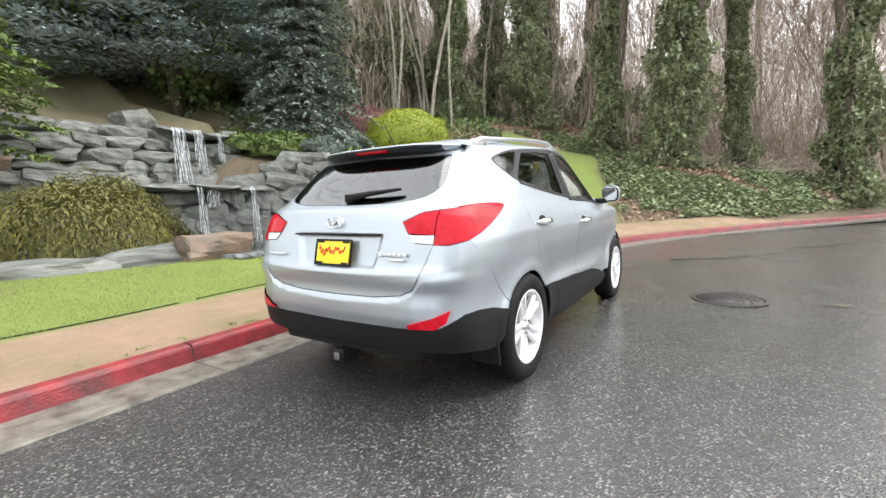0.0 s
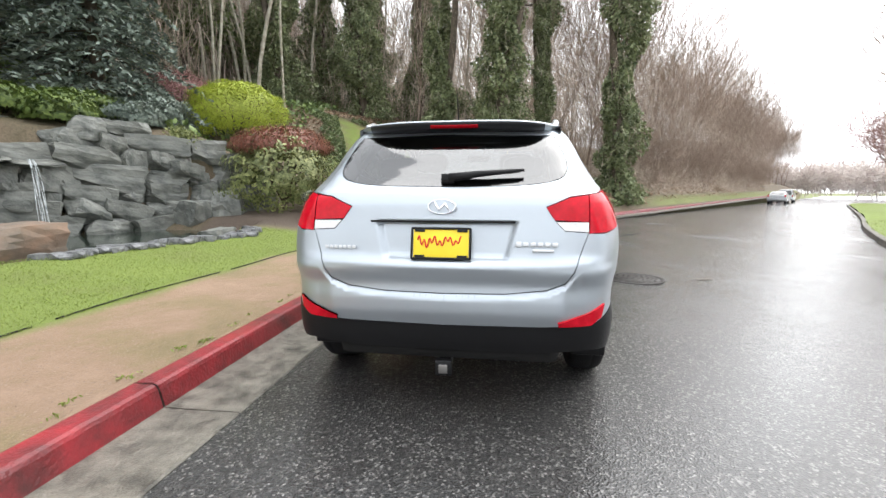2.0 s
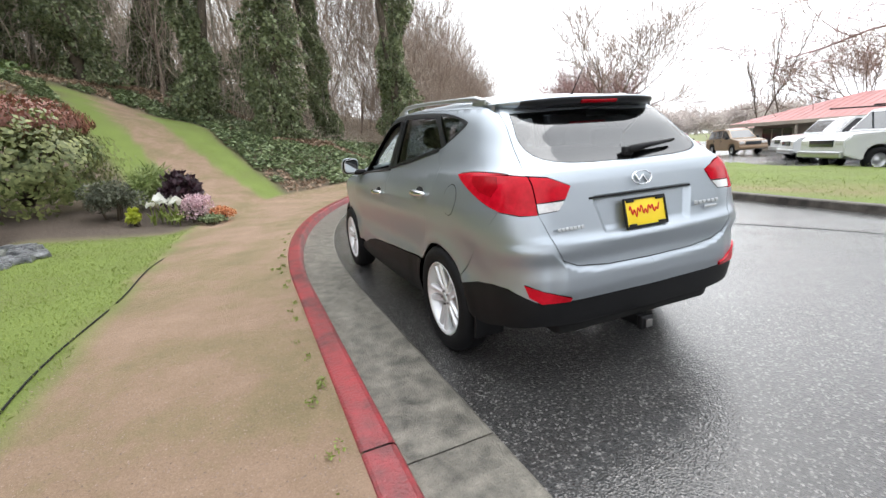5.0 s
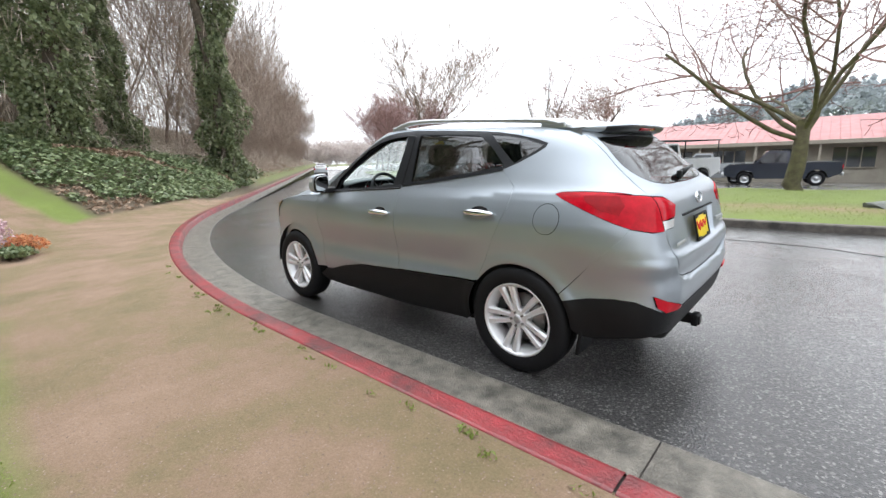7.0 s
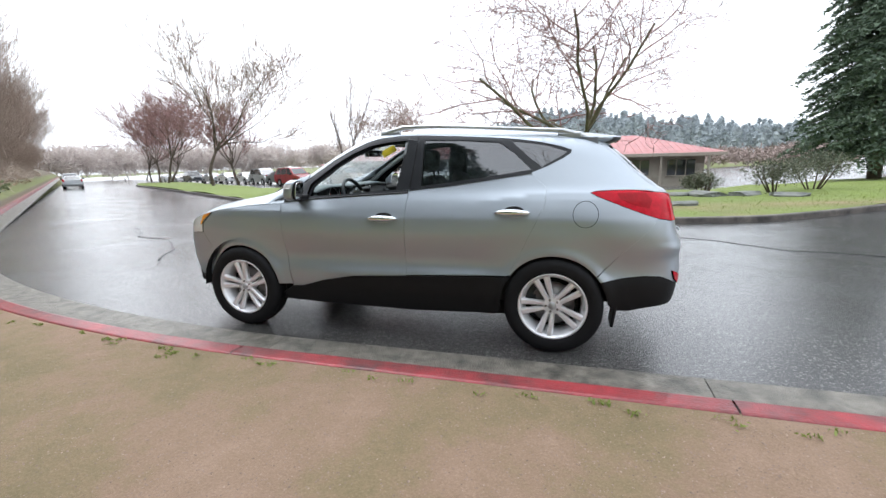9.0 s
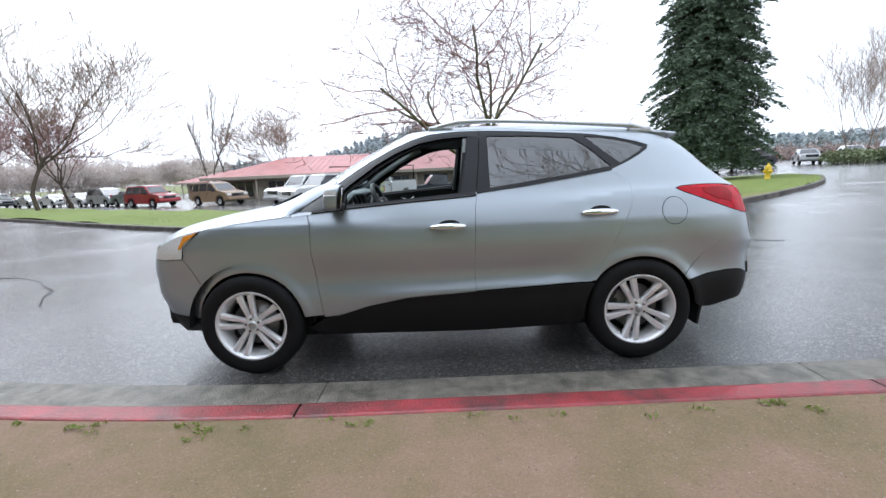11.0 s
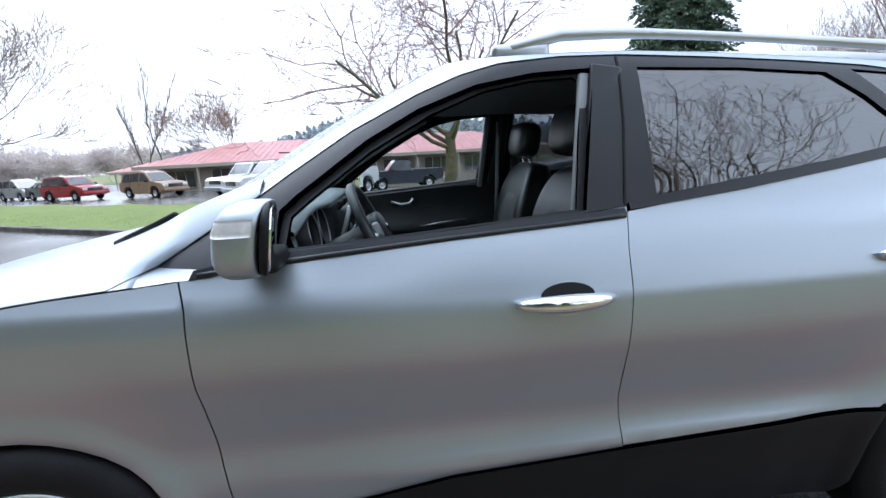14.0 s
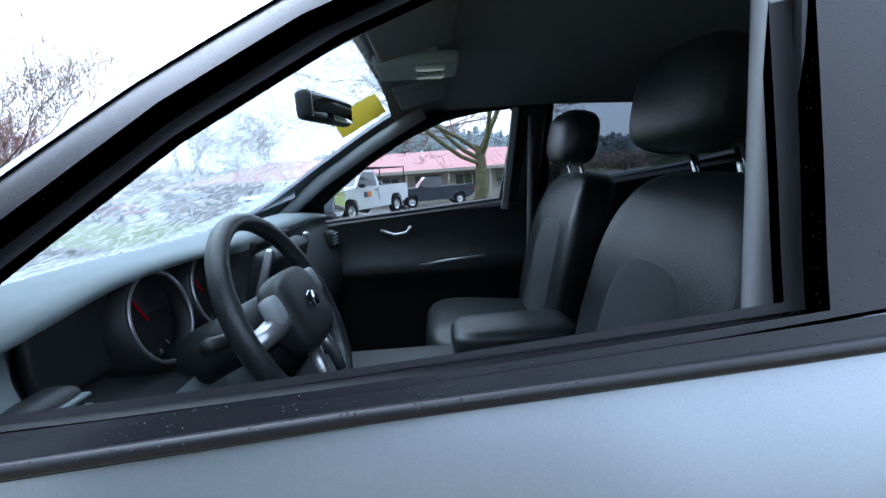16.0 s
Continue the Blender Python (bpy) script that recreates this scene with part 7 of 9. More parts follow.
def build_rockery():
    wall = thing("rockery_wall", "dry-laid rockery wall of grey-green quarried stone with two falls", "rock wall", kind="structure")
    kinds = [rock_mesh(i + 1, 1, 1, 1) for i in range(12)]
    for i, me in enumerate(kinds):
        me.materials.append(STONE if i else STONE_BROWN)
    r = random.Random(11)

    def put(x, y, z, sx, sy, sz, k=None, turn=None, tilt=0.0):
        ob = part("rock", kinds[k if k is not None else (r.randrange(1, 12) if r.random() < 0.96 else 0)], None, wall)
        ob.matrix_basis = Matrix.Translation((x, y, z)) @ Matrix.Rotation(radians(turn if turn is not None else r.uniform(-25, 25)), 4, "Z") @ Matrix.Rotation(radians(tilt + r.uniform(-4, 4)), 4, "Y") @ Matrix.Rotation(radians(r.uniform(-4, 4)), 4, "X") @ Matrix.Diagonal((sx, sy, sz, 1))
        return ob

    def face(x):
        h = 0.05
        return math.degrees(math.atan((wall_y(x + h) - wall_y(x - h)) / (2 * h)))

    # courses of the lower wall
    for c in range(7):
        x = -3.0 + 0.3 * (c % 2)
        while x < 9.6:
            w = r.choice((0.5, 0.7, 0.9, 1.25)) * r.uniform(0.9, 1.1) if c else r.uniform(0.8, 1.4)
            hgt = r.uniform(0.36, 0.56)
            top = lerp_table([(-3, 2.0), (4.8, 2.0), (5.5, 2.75), (8.0, 2.6), (9.6, 1.6)], x)
            z = 0.20 + 0.40 * c + r.uniform(-0.05, 0.05)
            if z < top:
                put(x + w / 2, wall_y(x + w / 2) + 0.10 * c + r.uniform(-0.08, 0.08), z, w * 1.12, r.uniform(0.6, 0.9), hgt * 1.25, turn=face(x) + r.uniform(-14, 14), tilt=r.uniform(-10, 10))
            x += w * 0.93
    # upper tier round the fall
    for c in range(5):
        x = -2.6 + 0.25 * c
        while x < 5.6:
            w = r.uniform(0.6, 1.3)
            if not (3.5 < x + w / 2 < 5.3 and c == 4):
                put(x + w / 2, 11.15 + 0.07 * c + r.uniform(-0.1, 0.1), 1.95 + 0.31 * c, w * 1.08, 0.8, 0.40, turn=r.uniform(-10, 10))
            x += w * 0.95
    # ledges under the falls
    for x, y, z, sx in ((3.0, 10.35, 1.74, 1.3), (4.2, 10.15, 1.73, 1.5), (5.3, 10.0, 1.70, 1.0), (3.9, 11.25, 3.30, 1.3), (4.8, 11.2, 3.28, 1.0)):
        put(x, y, z, sx, 1.1, 0.16, k=r.choice((1, 2, 3)), turn=r.uniform(-8, 8))
    put(3.1, 11.6, 3.48, 0.95, 0.8, 0.75, k=5, turn=10, tilt=-12)
    put(5.5, 11.1, 3.25, 0.6, 0.5, 0.5)
    put(2.3, 10.7, 1.9, 1.1, 0.7, 0.5, k=4)
    # free boulders at the end of the wall
    for x, y, z, sx, sy, sz in ((8.2, 7.2, 0.65, 0.9, 0.8, 0.9), (8.9, 7.1, 0.85, 0.85, 0.7, 0.8), (9.6, 7.3, 0.8, 0.7, 0.7, 0.9), (7.6, 7.75, 0.5, 0.8, 0.8, 0.7), (7.9, 8.3, 1.6, 0.8, 0.7, 0.5), (9.4, 8.3, 1.5, 0.5, 0.5, 1.1)):
        put(x, y, z, sx, sy, sz)
    # slabs on the near bank of the pond
    edge = thing("pond_edge_stones", "flat stone slabs and rounded pebbles along the pond", "stones", kind="structure")
    for x, y, z, sx, sy, sz, tr, k in ((-0.55, 6.75, 0.28, 2.1, 0.9, 0.42, -22, 4), (1.35, 6.85, 0.34, 2.2, 0.9, 0.42, -14, 8), (2.0, 6.4, 0.36, 1.25, 0.75, 0.66, 5, 0), (-2.1, 7.3, 0.3, 1.4, 0.9, 0.5, -10, 6), (4.75, 5.2, 0.27, 0.75, 0.45, 0.26, 10, 2), (-0.3, 7.7, 0.25, 1.3, 0.7, 0.3, 15, 3)):
        ob = part("slab", kinds[k], None, edge)
        ob.matrix_basis = Matrix.Translation((x, y, z)) @ Matrix.Rotation(radians(tr), 4, "Z") @ Matrix.Diagonal((sx, sy, sz, 1))
    small = rock_mesh(77, 1, 1, 0.6, 2, 0.1)
    small.materials.append(PEBBLE)
    for i in range(120):
        x = 1.9 + 4.2 * (i / 120) + r.uniform(-0.05, 0.05)
        y = lerp_table([(-6, 7.6), (-1, 6.9), (0.4, 6.1), (2.0, 5.6), (3.5, 5.35), (5.2, 4.9), (6.2, 5.4)], x) + r.uniform(-0.22, 0.12)
        ob = part("pebble", small, None, edge)
        s = r.uniform(0.08, 0.22)
        ob.matrix_basis = Matrix.Translation((x, y, bank_z(x, y) + s * 0.15 if bank_z(x, y) > 0.12 else 0.14)) @ Matrix.Rotation(r.random() * 6, 4, "Z") @ Matrix.Scale(s, 4)
    falls = thing("waterfall", "thin white streams falling over the rock ledges into the pond", "waterfall")
    for x, y0, z0, y1, z1, w in ((3.62, 10.68, 3.38, 10.45, 1.80, 0.07), (3.76, 10.66, 3.38, 10.42, 1.80, 0.06), (4.15, 10.64, 3.37, 10.45, 2.25, 0.05), (4.26, 10.64, 3.37, 10.45, 2.1, 0.045), (4.80, 10.62, 3.35, 10.45, 2.5, 0.035),
                                (3.62, 9.72, 1.78, 9.55, 0.12, 0.055), (4.95, 9.42, 1.76, 9.25, 0.12, 0.05), (3.95, 9.8, 1.76, 9.75, 1.2, 0.05), (4.1, 9.8, 1.76, 9.75, 1.25, 0.04)):
        w *= 1.25
        for q in range(6):
            o = (q - 2.5) * w * 0.42
            pts = [(x + o * (0.6 + 0.8 * t) + 0.012 * math.sin(7 * t + 2.3 * q), y0 + (y1 - y0) * t ** 0.6 - 0.1 * q * 0.1, z0 + (z1 - z0) * t ** 1.3) for t in [k / 9 for k in range(10)]]
            part("stream", mesh_of("stream", *tube(pts, w * 0.1, 4, [w * (0.05 + 0.045 * ((k * 7 + q * 3) % 4)) for k in range(10)])), FALL, falls)


build_rockery()


# ---- woodland on the bank ----
def ivy_tree_meshes(seed, h, r0):
    r = np.random.default_rng(seed)
    n = int(h * 2100)
    z = r.random(n) * h
    a = r.random(n) * 6.283
    sway = 0.25 * np.sin(z * 0.5 + seed)
    wob = np.array([noise.noise((math.cos(q) * 1.1, math.sin(q) * 1.1, s * 0.45 + seed)) + 0.6 * noise.noise((math.cos(q) * 2.5, math.sin(q) * 2.5, s * 1.3 + seed)) for q, s in zip(a, z)])
    keep = wob > -0.45 + 0.25 * r.random(n)
    z, a, wob, sway = z[keep], a[keep], wob[keep], sway[keep]
    n = len(z)
    bulge = 0.95 + 0.35 * np.sin(z * 0.9 + seed) * np.sin(z * 0.37 + 2 * seed)
    rad = r0 * 1.40 * bulge * (1.1 - 0.3 * z / h) * np.clip(1 + 1.05 * wob, 0.3, 2.0) * (0.45 + 0.60 * r.random(n) ** 0.6) + 0.25 * np.clip(0.7 - z, 0, 1)
    p = np.stack([rad * np.cos(a) + sway * 0.4, rad * np.sin(a), z], 1)
    o = np.stack([np.cos(a), np.sin(a), -0.9 + 0 * a], 1)
    leaf = cards("ivy_sleeve", p, 0.155, 0.0, 0.8, seed, outward=o)
    leaf.materials.append(IVY)
    m = 1100
    z, a = r.random(m) ** 0.8 * h, r.random(m) * 6.283
    rad = r0 * (0.9 + 2.6 * r.random(m) ** 1.3)
    hang = np.stack([np.cos(a) * 0.3, np.sin(a) * 0.3, -1.0 + 0.5 * r.normal(size=m)], 1)
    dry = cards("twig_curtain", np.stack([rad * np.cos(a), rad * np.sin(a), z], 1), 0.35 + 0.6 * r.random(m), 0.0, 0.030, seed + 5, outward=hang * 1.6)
    dry.materials.append(HAZE_TWIG)
    w, t = tree_mesh(seed, h * 1.25, r0 * 0.42, 0.9, 0.9, levels=3, splits=(9, 4, 3), upward=0.3, thin=0.28, wander=0.05)
    tw = mesh_of("trunk", *w)
    tw.materials.append(BARK)
    tt = mesh_of("branches", *t, False)
    tt.materials.append(TWIG_BROWN)
    return leaf, tw, tt, dry


IVY_SETS = [ivy_tree_meshes(s, h, r0) for s, h, r0 in ((31, 13, 0.62), (32, 15, 0.50), (33, 12, 0.75))]
for i, (x, y, k, sc) in enumerate(((20.6, -5.9, 0, 1.0), (19.8, 0.2, 2, 0.95), (21.4, 3.3, 1, 0.95), (22.4, 7.9, 2, 0.9), (22.5, -2.2, 1, 0.72), (19.6, 11.4, 1, 1.0), (28, 5.6, 1, 1.1), (26, 12.0, 2, 1.0), (23.5, 14.5, 0, 1.1), (20.5, 17.5, 2, 1.1), (17.5, 20, 1, 1.15), (29.5, 10, 2, 1.1), (14.5, 21.5, 0, 1.1), (24.5, 18.5, 1, 1.2))):
    ob = thing("ivy_clad_tree", "tall tree trunk sleeved in dark green ivy", "tree", Matrix.Translation(on_bank(x, y, -0.1)) @ Matrix.Rotation(i * 1.3, 4, "Z") @ Matrix.Scale(sc, 4), "ivy-clad trees on the bank")
    lf, tw, tt, dry = IVY_SETS[k]
    part("twig_curtain", dry, None, ob, "curtain of dry brown twigs")
    part("ivy", lf, None, ob)
    part("trunk", tw, None, ob)
    part("branches", tt, None, ob)

thin_sets = []
for s in (51, 52, 53):
    w, t = tree_mesh(s, 15, 0.085, 0.72, 0.55, levels=3, splits=(10, 4, 3), upward=0.7, thin=0.25, wander=0.05)
    a, b = mesh_of("trunk", *w), mesh_of("crown", *t, False)
    a.materials.append(BIRCH)
    b.materials.append(TWIG_BROWN)
    thin_sets.append((a, b))
r = random.Random(5)
for i in range(88):
    if i < 58:
        x, y = r.uniform(7, 34), r.uniform(9.5, 26)
        if x < 14 and y < 15.5:
            y += 7
    else:
        x, y = r.uniform(24, 40), r.uniform(-6, 12)
    if y - kerb_y(x) < 4:
        y = kerb_y(x) + 5
    a, b = thin_sets[i % 3]
    ob = thing("thin_tree", "slender pale bare trunk in the woodland", "tree", Matrix.Translation(on_bank(x, y, -0.1)) @ Matrix.Rotation(i * 0.9, 4, "Z") @ Matrix.Rotation(radians(r.uniform(-5, 5)), 4, "X") @ Matrix.Scale(r.uniform(0.75, 1.2), 4), "slender woodland trees")
    part("trunk", a, None, ob)
    part("crown", b, None, ob)

# evergreen thicket behind the trunks, and brush
P, E = [], []
for i in range(46):
    x, y = r.uniform(6, 27), r.uniform(17, 30)
    if i > 36:
        x, y = r.uniform(3.5, 8), r.uniform(18, 28)
    q, e = clump_points(2600, on_bank(x, y, r.uniform(0, 6)), (r.uniform(1.6, 3.0), r.uniform(1.6, 3.0), r.uniform(2.2, 4.5)), 100 + i, 12)
    P.append(q)
    E.append(e)
tagged(part("woodland_thicket", cards("woodland_thicket", np.concatenate(P), 0.30, 0.05, 0.7, 9, outward=np.concatenate(E)), WOOD_GREEN), "dense evergreen woodland thicket behind the trunks", "woodland", kind="stuff")

brush_sets = []
for s in (61, 62, 63):
    w, t = tree_mesh(s, 12, 0.08, 0.22, 0.55, levels=4, splits=(9, 6, 5, 3), upward=0.9, thin=0.5, wander=0.10, twig=0.008, sides=(6, 4, 3, 3, 3), reach=0.5)
    a, b = mesh_of("trunk", *w), mesh_of("crown", *t, False)
    a.materials.append(TWIG_BROWN)
    b.materials.append(TWIG_BROWN)
    brush_sets.append((a, b))
for i in range(50):
    if i < 44:
        x = 25 + 2.2 * i + r.uniform(-1, 1)
        off = r.uniform(2.6, 7)
    else:
        x = r.uniform(23, 40)
        off = r.uniform(3, 16)
    y = kerb_y(x) + off * 1.2
    a, b = brush_sets[i % 3]
    ob = thing("bare_roadside_tree", "bare brown twiggy tree beside the road", "tree", Matrix.Translation(on_bank(x, y, -0.1)) @ Matrix.Rotation(i * 1.7, 4, "Z") @ Matrix.Scale(r.uniform(0.85, 1.35), 4), "bare trees along the road")
    part("trunk", a, None, ob)
    part("crown", b, None, ob)

# Unseen trees, added behind the camera to darken reflections on the car's rear.
for i in range(30):
    x = -24 - 1.9 * i + r.uniform(-1.5, 1.5)
    y = (9 + 0.35 * i + r.uniform(-2, 6)) if i % 2 else (-13 - 0.2 * i - r.uniform(0, 8) + min(0, 0.3 * (x + 40)))
    if i % 5 == 0:
        x, y = -62 + r.uniform(-6, 6), -14 + 1.1 * i
    a, b = brush_sets[i % 3]
    ob = thing("bare_roadside_tree", "bare brown twiggy tree beside the road", "tree", Matrix.Translation((x, y, (bank_z(x, y) if y > 1.7 else lot_z(x, y)) - 0.1)) @ Matrix.Rotation(i * 1.7, 4, "Z") @ Matrix.Scale(r.uniform(0.85, 1.35), 4), "bare trees along the road")
    part("trunk", a, None, ob)
    part("crown", b, None, ob)

# the haze of twigs and saplings between and behind the trunks
hz = np.random.default_rng(91)
P, S, O = [], [], []
while len(P) < 190000:
    k = hz.random()
    if k < 0.36:
        x, y = hz.uniform(24, 60), hz.uniform(-8, 34)
        hgt, ln = 12.0, hz.uniform(0.8, 2.4)
    elif k < 0.72:
        x, y = hz.uniform(11, 40), hz.uniform(15, 40)
        hgt, ln = 13.0, hz.uniform(0.8, 2.4)
    else:
        x = hz.uniform(28, 100)
        y = kerb_y(x) + hz.uniform(3.5, 13)
        hgt, ln = 12.0, hz.uniform(0.4, 1.5)
    if y - kerb_y(x) < 6.5 + 0.9 * max(0, 30 - x) and k < 0.72:
        continue
    P.append((x, y, bank_z(x, y) + hgt * hz.random() ** 1.25 * (0.75 + 0.25 * math.sin(x * 1.7) * math.cos(y * 1.3))))
    S.append(ln)
    lean = 2.2 if k < 0.72 else 0.8
    O.append((0, 0, lean))
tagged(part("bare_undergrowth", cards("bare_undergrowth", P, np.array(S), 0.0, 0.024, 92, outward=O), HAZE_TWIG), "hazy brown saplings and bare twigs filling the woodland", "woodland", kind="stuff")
P, S = [], []
for i in range(190):
    cx = hz.uniform(21, 70)
    cy = kerb_y(cx) + hz.uniform(1.7, 6.5) * 1.2
    hh = hz.uniform(0.5, 1.5)
    for k in range(95):
        a, b = hz.normal() * 0.9, hz.normal() * 0.9
        x, y = cx + a, max(cy + b, kerb_y(cx + a) + 1.3)
        P.append((x, y, bank_z(x, y) + abs(hz.normal()) * 0.45 * hh * math.exp(-(a * a + b * b) * 0.4) + 0.05))
        S.append(hz.uniform(0.35, 1.1))
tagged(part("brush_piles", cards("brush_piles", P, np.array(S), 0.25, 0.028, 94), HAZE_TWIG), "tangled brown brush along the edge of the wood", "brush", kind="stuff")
P, E = [], []
for i in range(70):
    x, y = hz.uniform(26, 52), hz.uniform(-2, 32)
    if y - kerb_y(x) < 12:
        y += 12
    q, e = clump_points(420, on_bank(x, y, hz.uniform(-0.5, 4)), (hz.uniform(1, 2.2), hz.uniform(1, 2.2), hz.uniform(0.8, 2.4)), 400 + i, 9)
    P.append(q)
    E.append(e)
tagged(part("woodland_shrubs", cards("woodland_shrubs", np.concatenate(P), 0.26, 0.05, 0.6, 93, outward=np.concatenate(E)), HAZE_GREEN), "pale green evergreen shrubs deep in the woodland", "woodland", kind="stuff")

low_brush = []
for i in range(60):
    x = r.uniform(22, 75)
    y = kerb_y(x) + r.uniform(1.6, 4.5) * 1.2
    a, b = brush_sets[i % 3]
    ob = thing("bare_thicket_shrub", "low bare brown thicket at the road edge", "shrub", Matrix.Translation(on_bank(x, y, -0.6)) @ Matrix.Rotation(i * 2.1, 4, "Z") @ Matrix.Scale(r.uniform(0.25, 0.5), 4), "low bare thicket along the road")
    part("trunk", a, None, ob)
    part("crown", b, None, ob)

# ivy carpet over the bank
rr = np.random.default_rng(21)
pts, dead = [], []
while len(pts) < 40000:
    x, y = rr.uniform(11, 27), rr.uniform(-9, 13)
    d = (y - kerb_y(x)) / math.sqrt(1 + kerb_slope(x) ** 2)
    if d < 0.55 or (grass_mask(x, y) > 0.25 and d > 0) or path_mask(x, y) > 0.2:
        continue
    if x + 0.25 * max(0, y - 3) < 11.6 or (y > 5 and x < 14):
        continue
    bare = noise.noise((x * 0.35, y * 0.35, 4)) + 0.5 * noise.noise((x * 1.1, y * 1.1, 8)) + 0.05 * max(0, d - 6.0)
    if bare > 0.26:
        if rr.random() < 0.35:
            dead.append((x, y, bank_z(x, y) + rr.uniform(0.01, 0.10)))
        continue
    pts.append((x, y, bank_z(x, y) + rr.uniform(0.02, 0.16)))
tagged(part("ivy_carpet", cards("ivy_carpet", pts, 0.13, 0.62, 0.8, 22), IVY_GROUND), "ivy ground cover on the bank", "ivy", kind="stuff")
while len(dead) < 16000:
    x = rr.uniform(20, 48)
    y = kerb_y(x) + rr.uniform(0.7, 9) * 1.2
    dead.append((x, y, bank_z(x, y) + rr.uniform(0.01, 0.14)))
tagged(part("leaf_litter", cards("leaf_litter", dead, 0.15, 0.5, 0.5, 28), DEAD_LEAF), "brown dead leaves and stalks on the bank", "leaf litter", kind="stuff")
pts = []
for i in range(9000):
    x, y = rr.uniform(8, 24), rr.uniform(8.5, 20)
    if y > wall_y(x) + 0.7:
        pts.append((x, y, bank_z(x, y) + rr.uniform(0.02, 0.35)))
tagged(part("bank_undergrowth", cards("bank_undergrowth", pts, 0.20, 0.4, 0.7, 23), WOOD_GREEN), "green undergrowth on the upper bank", "undergrowth", kind="stuff")

# mown grass blades near the path, pebbles and leaf scraps on it
pts, out = [], []
while len(pts) < 52000:
    x, y = rr.uniform(-7.5, 7.5), rr.uniform(3.0, 6.8)
    if grass_mask(x, y) > 0.6 and path_mask(x, y) < 0.4 and bank_z(x, y) > 0.12 and pond_in(x, y) < 0.05:
        pts.append((x, y, bank_z(x, y) + 0.018))
        out.append((rr.normal() * 0.4, rr.normal() * 0.4, 1))
tagged(part("lawn_blades", cards("lawn_blades", pts, 0.026, 0.0, 0.22, 25, outward=out), BLADE), "short mown grass blades", "grass", kind="stuff")
pts = []
for i in range(17000):
    x = rr.uniform(-3, 9)
    y = kerb_y(x) + rr.uniform(0.02, 1.6)
    pts.append((x, y, bank_z(x, y) + 0.002))
tagged(part("path_grit", cards("path_grit", pts, 0.0095, 0.8, 0.8, 26), mat("path_grit", (0.44, 0.32, 0.25), 0.7, vary=0.6, scale=40, color2=(0.10, 0.065, 0.045))), "loose grit and leaf scraps on the path", "grit", kind="stuff")
pts = []
for i in range(34):
    x = rr.uniform(-1.5, 5)
    y = kerb_y(x) + abs(rr.normal()) * 0.08 + 0.015
    for k in range(12):
        pts.append((x + rr.normal() * 0.025, y + abs(rr.normal()) * 0.02, bank_z(x, y) + 0.012))
tagged(part("weeds", cards("weeds", pts, 0.026, 0.2, 0.35, 27), BLADE), "small green weeds along the back of the kerb", "weeds", kind="stuff")
# timber edging along the lawn
ed = []
for seg in range(3):
    xs_ = np.linspace(-2.2 + seg * 2.2, -0.2 + seg * 2.2, 10)
    ed.append(tube([(x, kerb_y(x) + 1.58 + 0.05 * math.sin(x * 2), bank_z(x, kerb_y(x) + 1.6) + 0.012) for x in xs_], 0.007, 5))
tagged(part("lawn_edging", mesh_of("lawn_edging", *joined(*ed)), LINER), "black edging strip along the lawn", "edging", kind="structure")


# ---- bare trees on the garden side of the path ----
for i, (x, y, s) in enumerate(((-4.6, 10.5, 141), (-9.0, 13.0, 142))):
    bare_tree("garden_tree", s, on_bank(x, y), "bare spreading garden tree beside the lawn", 11, 0.18, 0.28, 0.8, BARK, TWIG_BROWN, group="bare garden trees", levels=4, splits=(8, 6, 5, 4), upward=0.7, thin=0.55, twig=0.008, reach=0.45, sides=(9, 6, 4, 3, 3))


# ---- across the road ----
bare_tree("island_tree", 71, (-0.35, -14.9, lot_z(-0.35, -14.9) + 0.1), "broad bare maple with mossy trunk and red buds on the island", 11.5, 0.27, 0.21, 0.85, BARK_MOSS, TWIG_PINK, levels=5, splits=(8, 6, 5, 4, 3), upward=0.60, thin=0.55, twig=0.009, reach=0.46, wander=0.17)
for i, (x, y, h, s, tm) in enumerate(((31.7, -29.4, 15, 72, TWIG_BROWN), (51, -42, 14, 73, TWIG_PINK), (36.0, -37.5, 9, 74, TWIG_PINK), (66, -54, 14, 75, TWIG_PINK), (82, -66, 14, 76, TWIG_PINK), (20.4, -52.0, 11.5, 78, TWIG_BROWN), (58, -49, 12, 81, TWIG_PINK), (100, -80, 14, 82, TWIG_PINK))):
    bare_tree("street_tree", s, (x, y, lot_z(x, y)), "leafless street tree beside the car park", h, 0.17, 0.30, 0.62, BARK, tm, group="street trees", levels=4, splits=(10, 7, 6, 5), upward=0.8, thin=0.52, twig=0.016, sides=(7, 5, 3, 3, 3), reach=0.46)
for i, (x, y, h) in enumerate(((30.6, -52.4, 14), (29.0, -53.6, 15), (31.6, -54.2, 12))):
    bare_tree("slender_tree", 177 + i, (x, y, lot_z(x, y)), "slender upright leafless tree in a small group before the building", h, 0.085, 0.80, 0.36, BARK, TWIG_BROWN, group="slender trees", levels=3, splits=(22, 6, 5), upward=1.2, thin=0.27, twig=0.014, sides=(6, 4, 3, 3))
conifer("sequoia", 83, (-14.2, -22.6, lot_z(-14.2, -22.6) + 0.1), "tall dense dark green conifer on the island", 17, 3.3, 1.7, FIR_GREEN, whorls=40, per=15, droop=0.32, size=0.22, tuft=8, tip=0.42, flat=0.2)
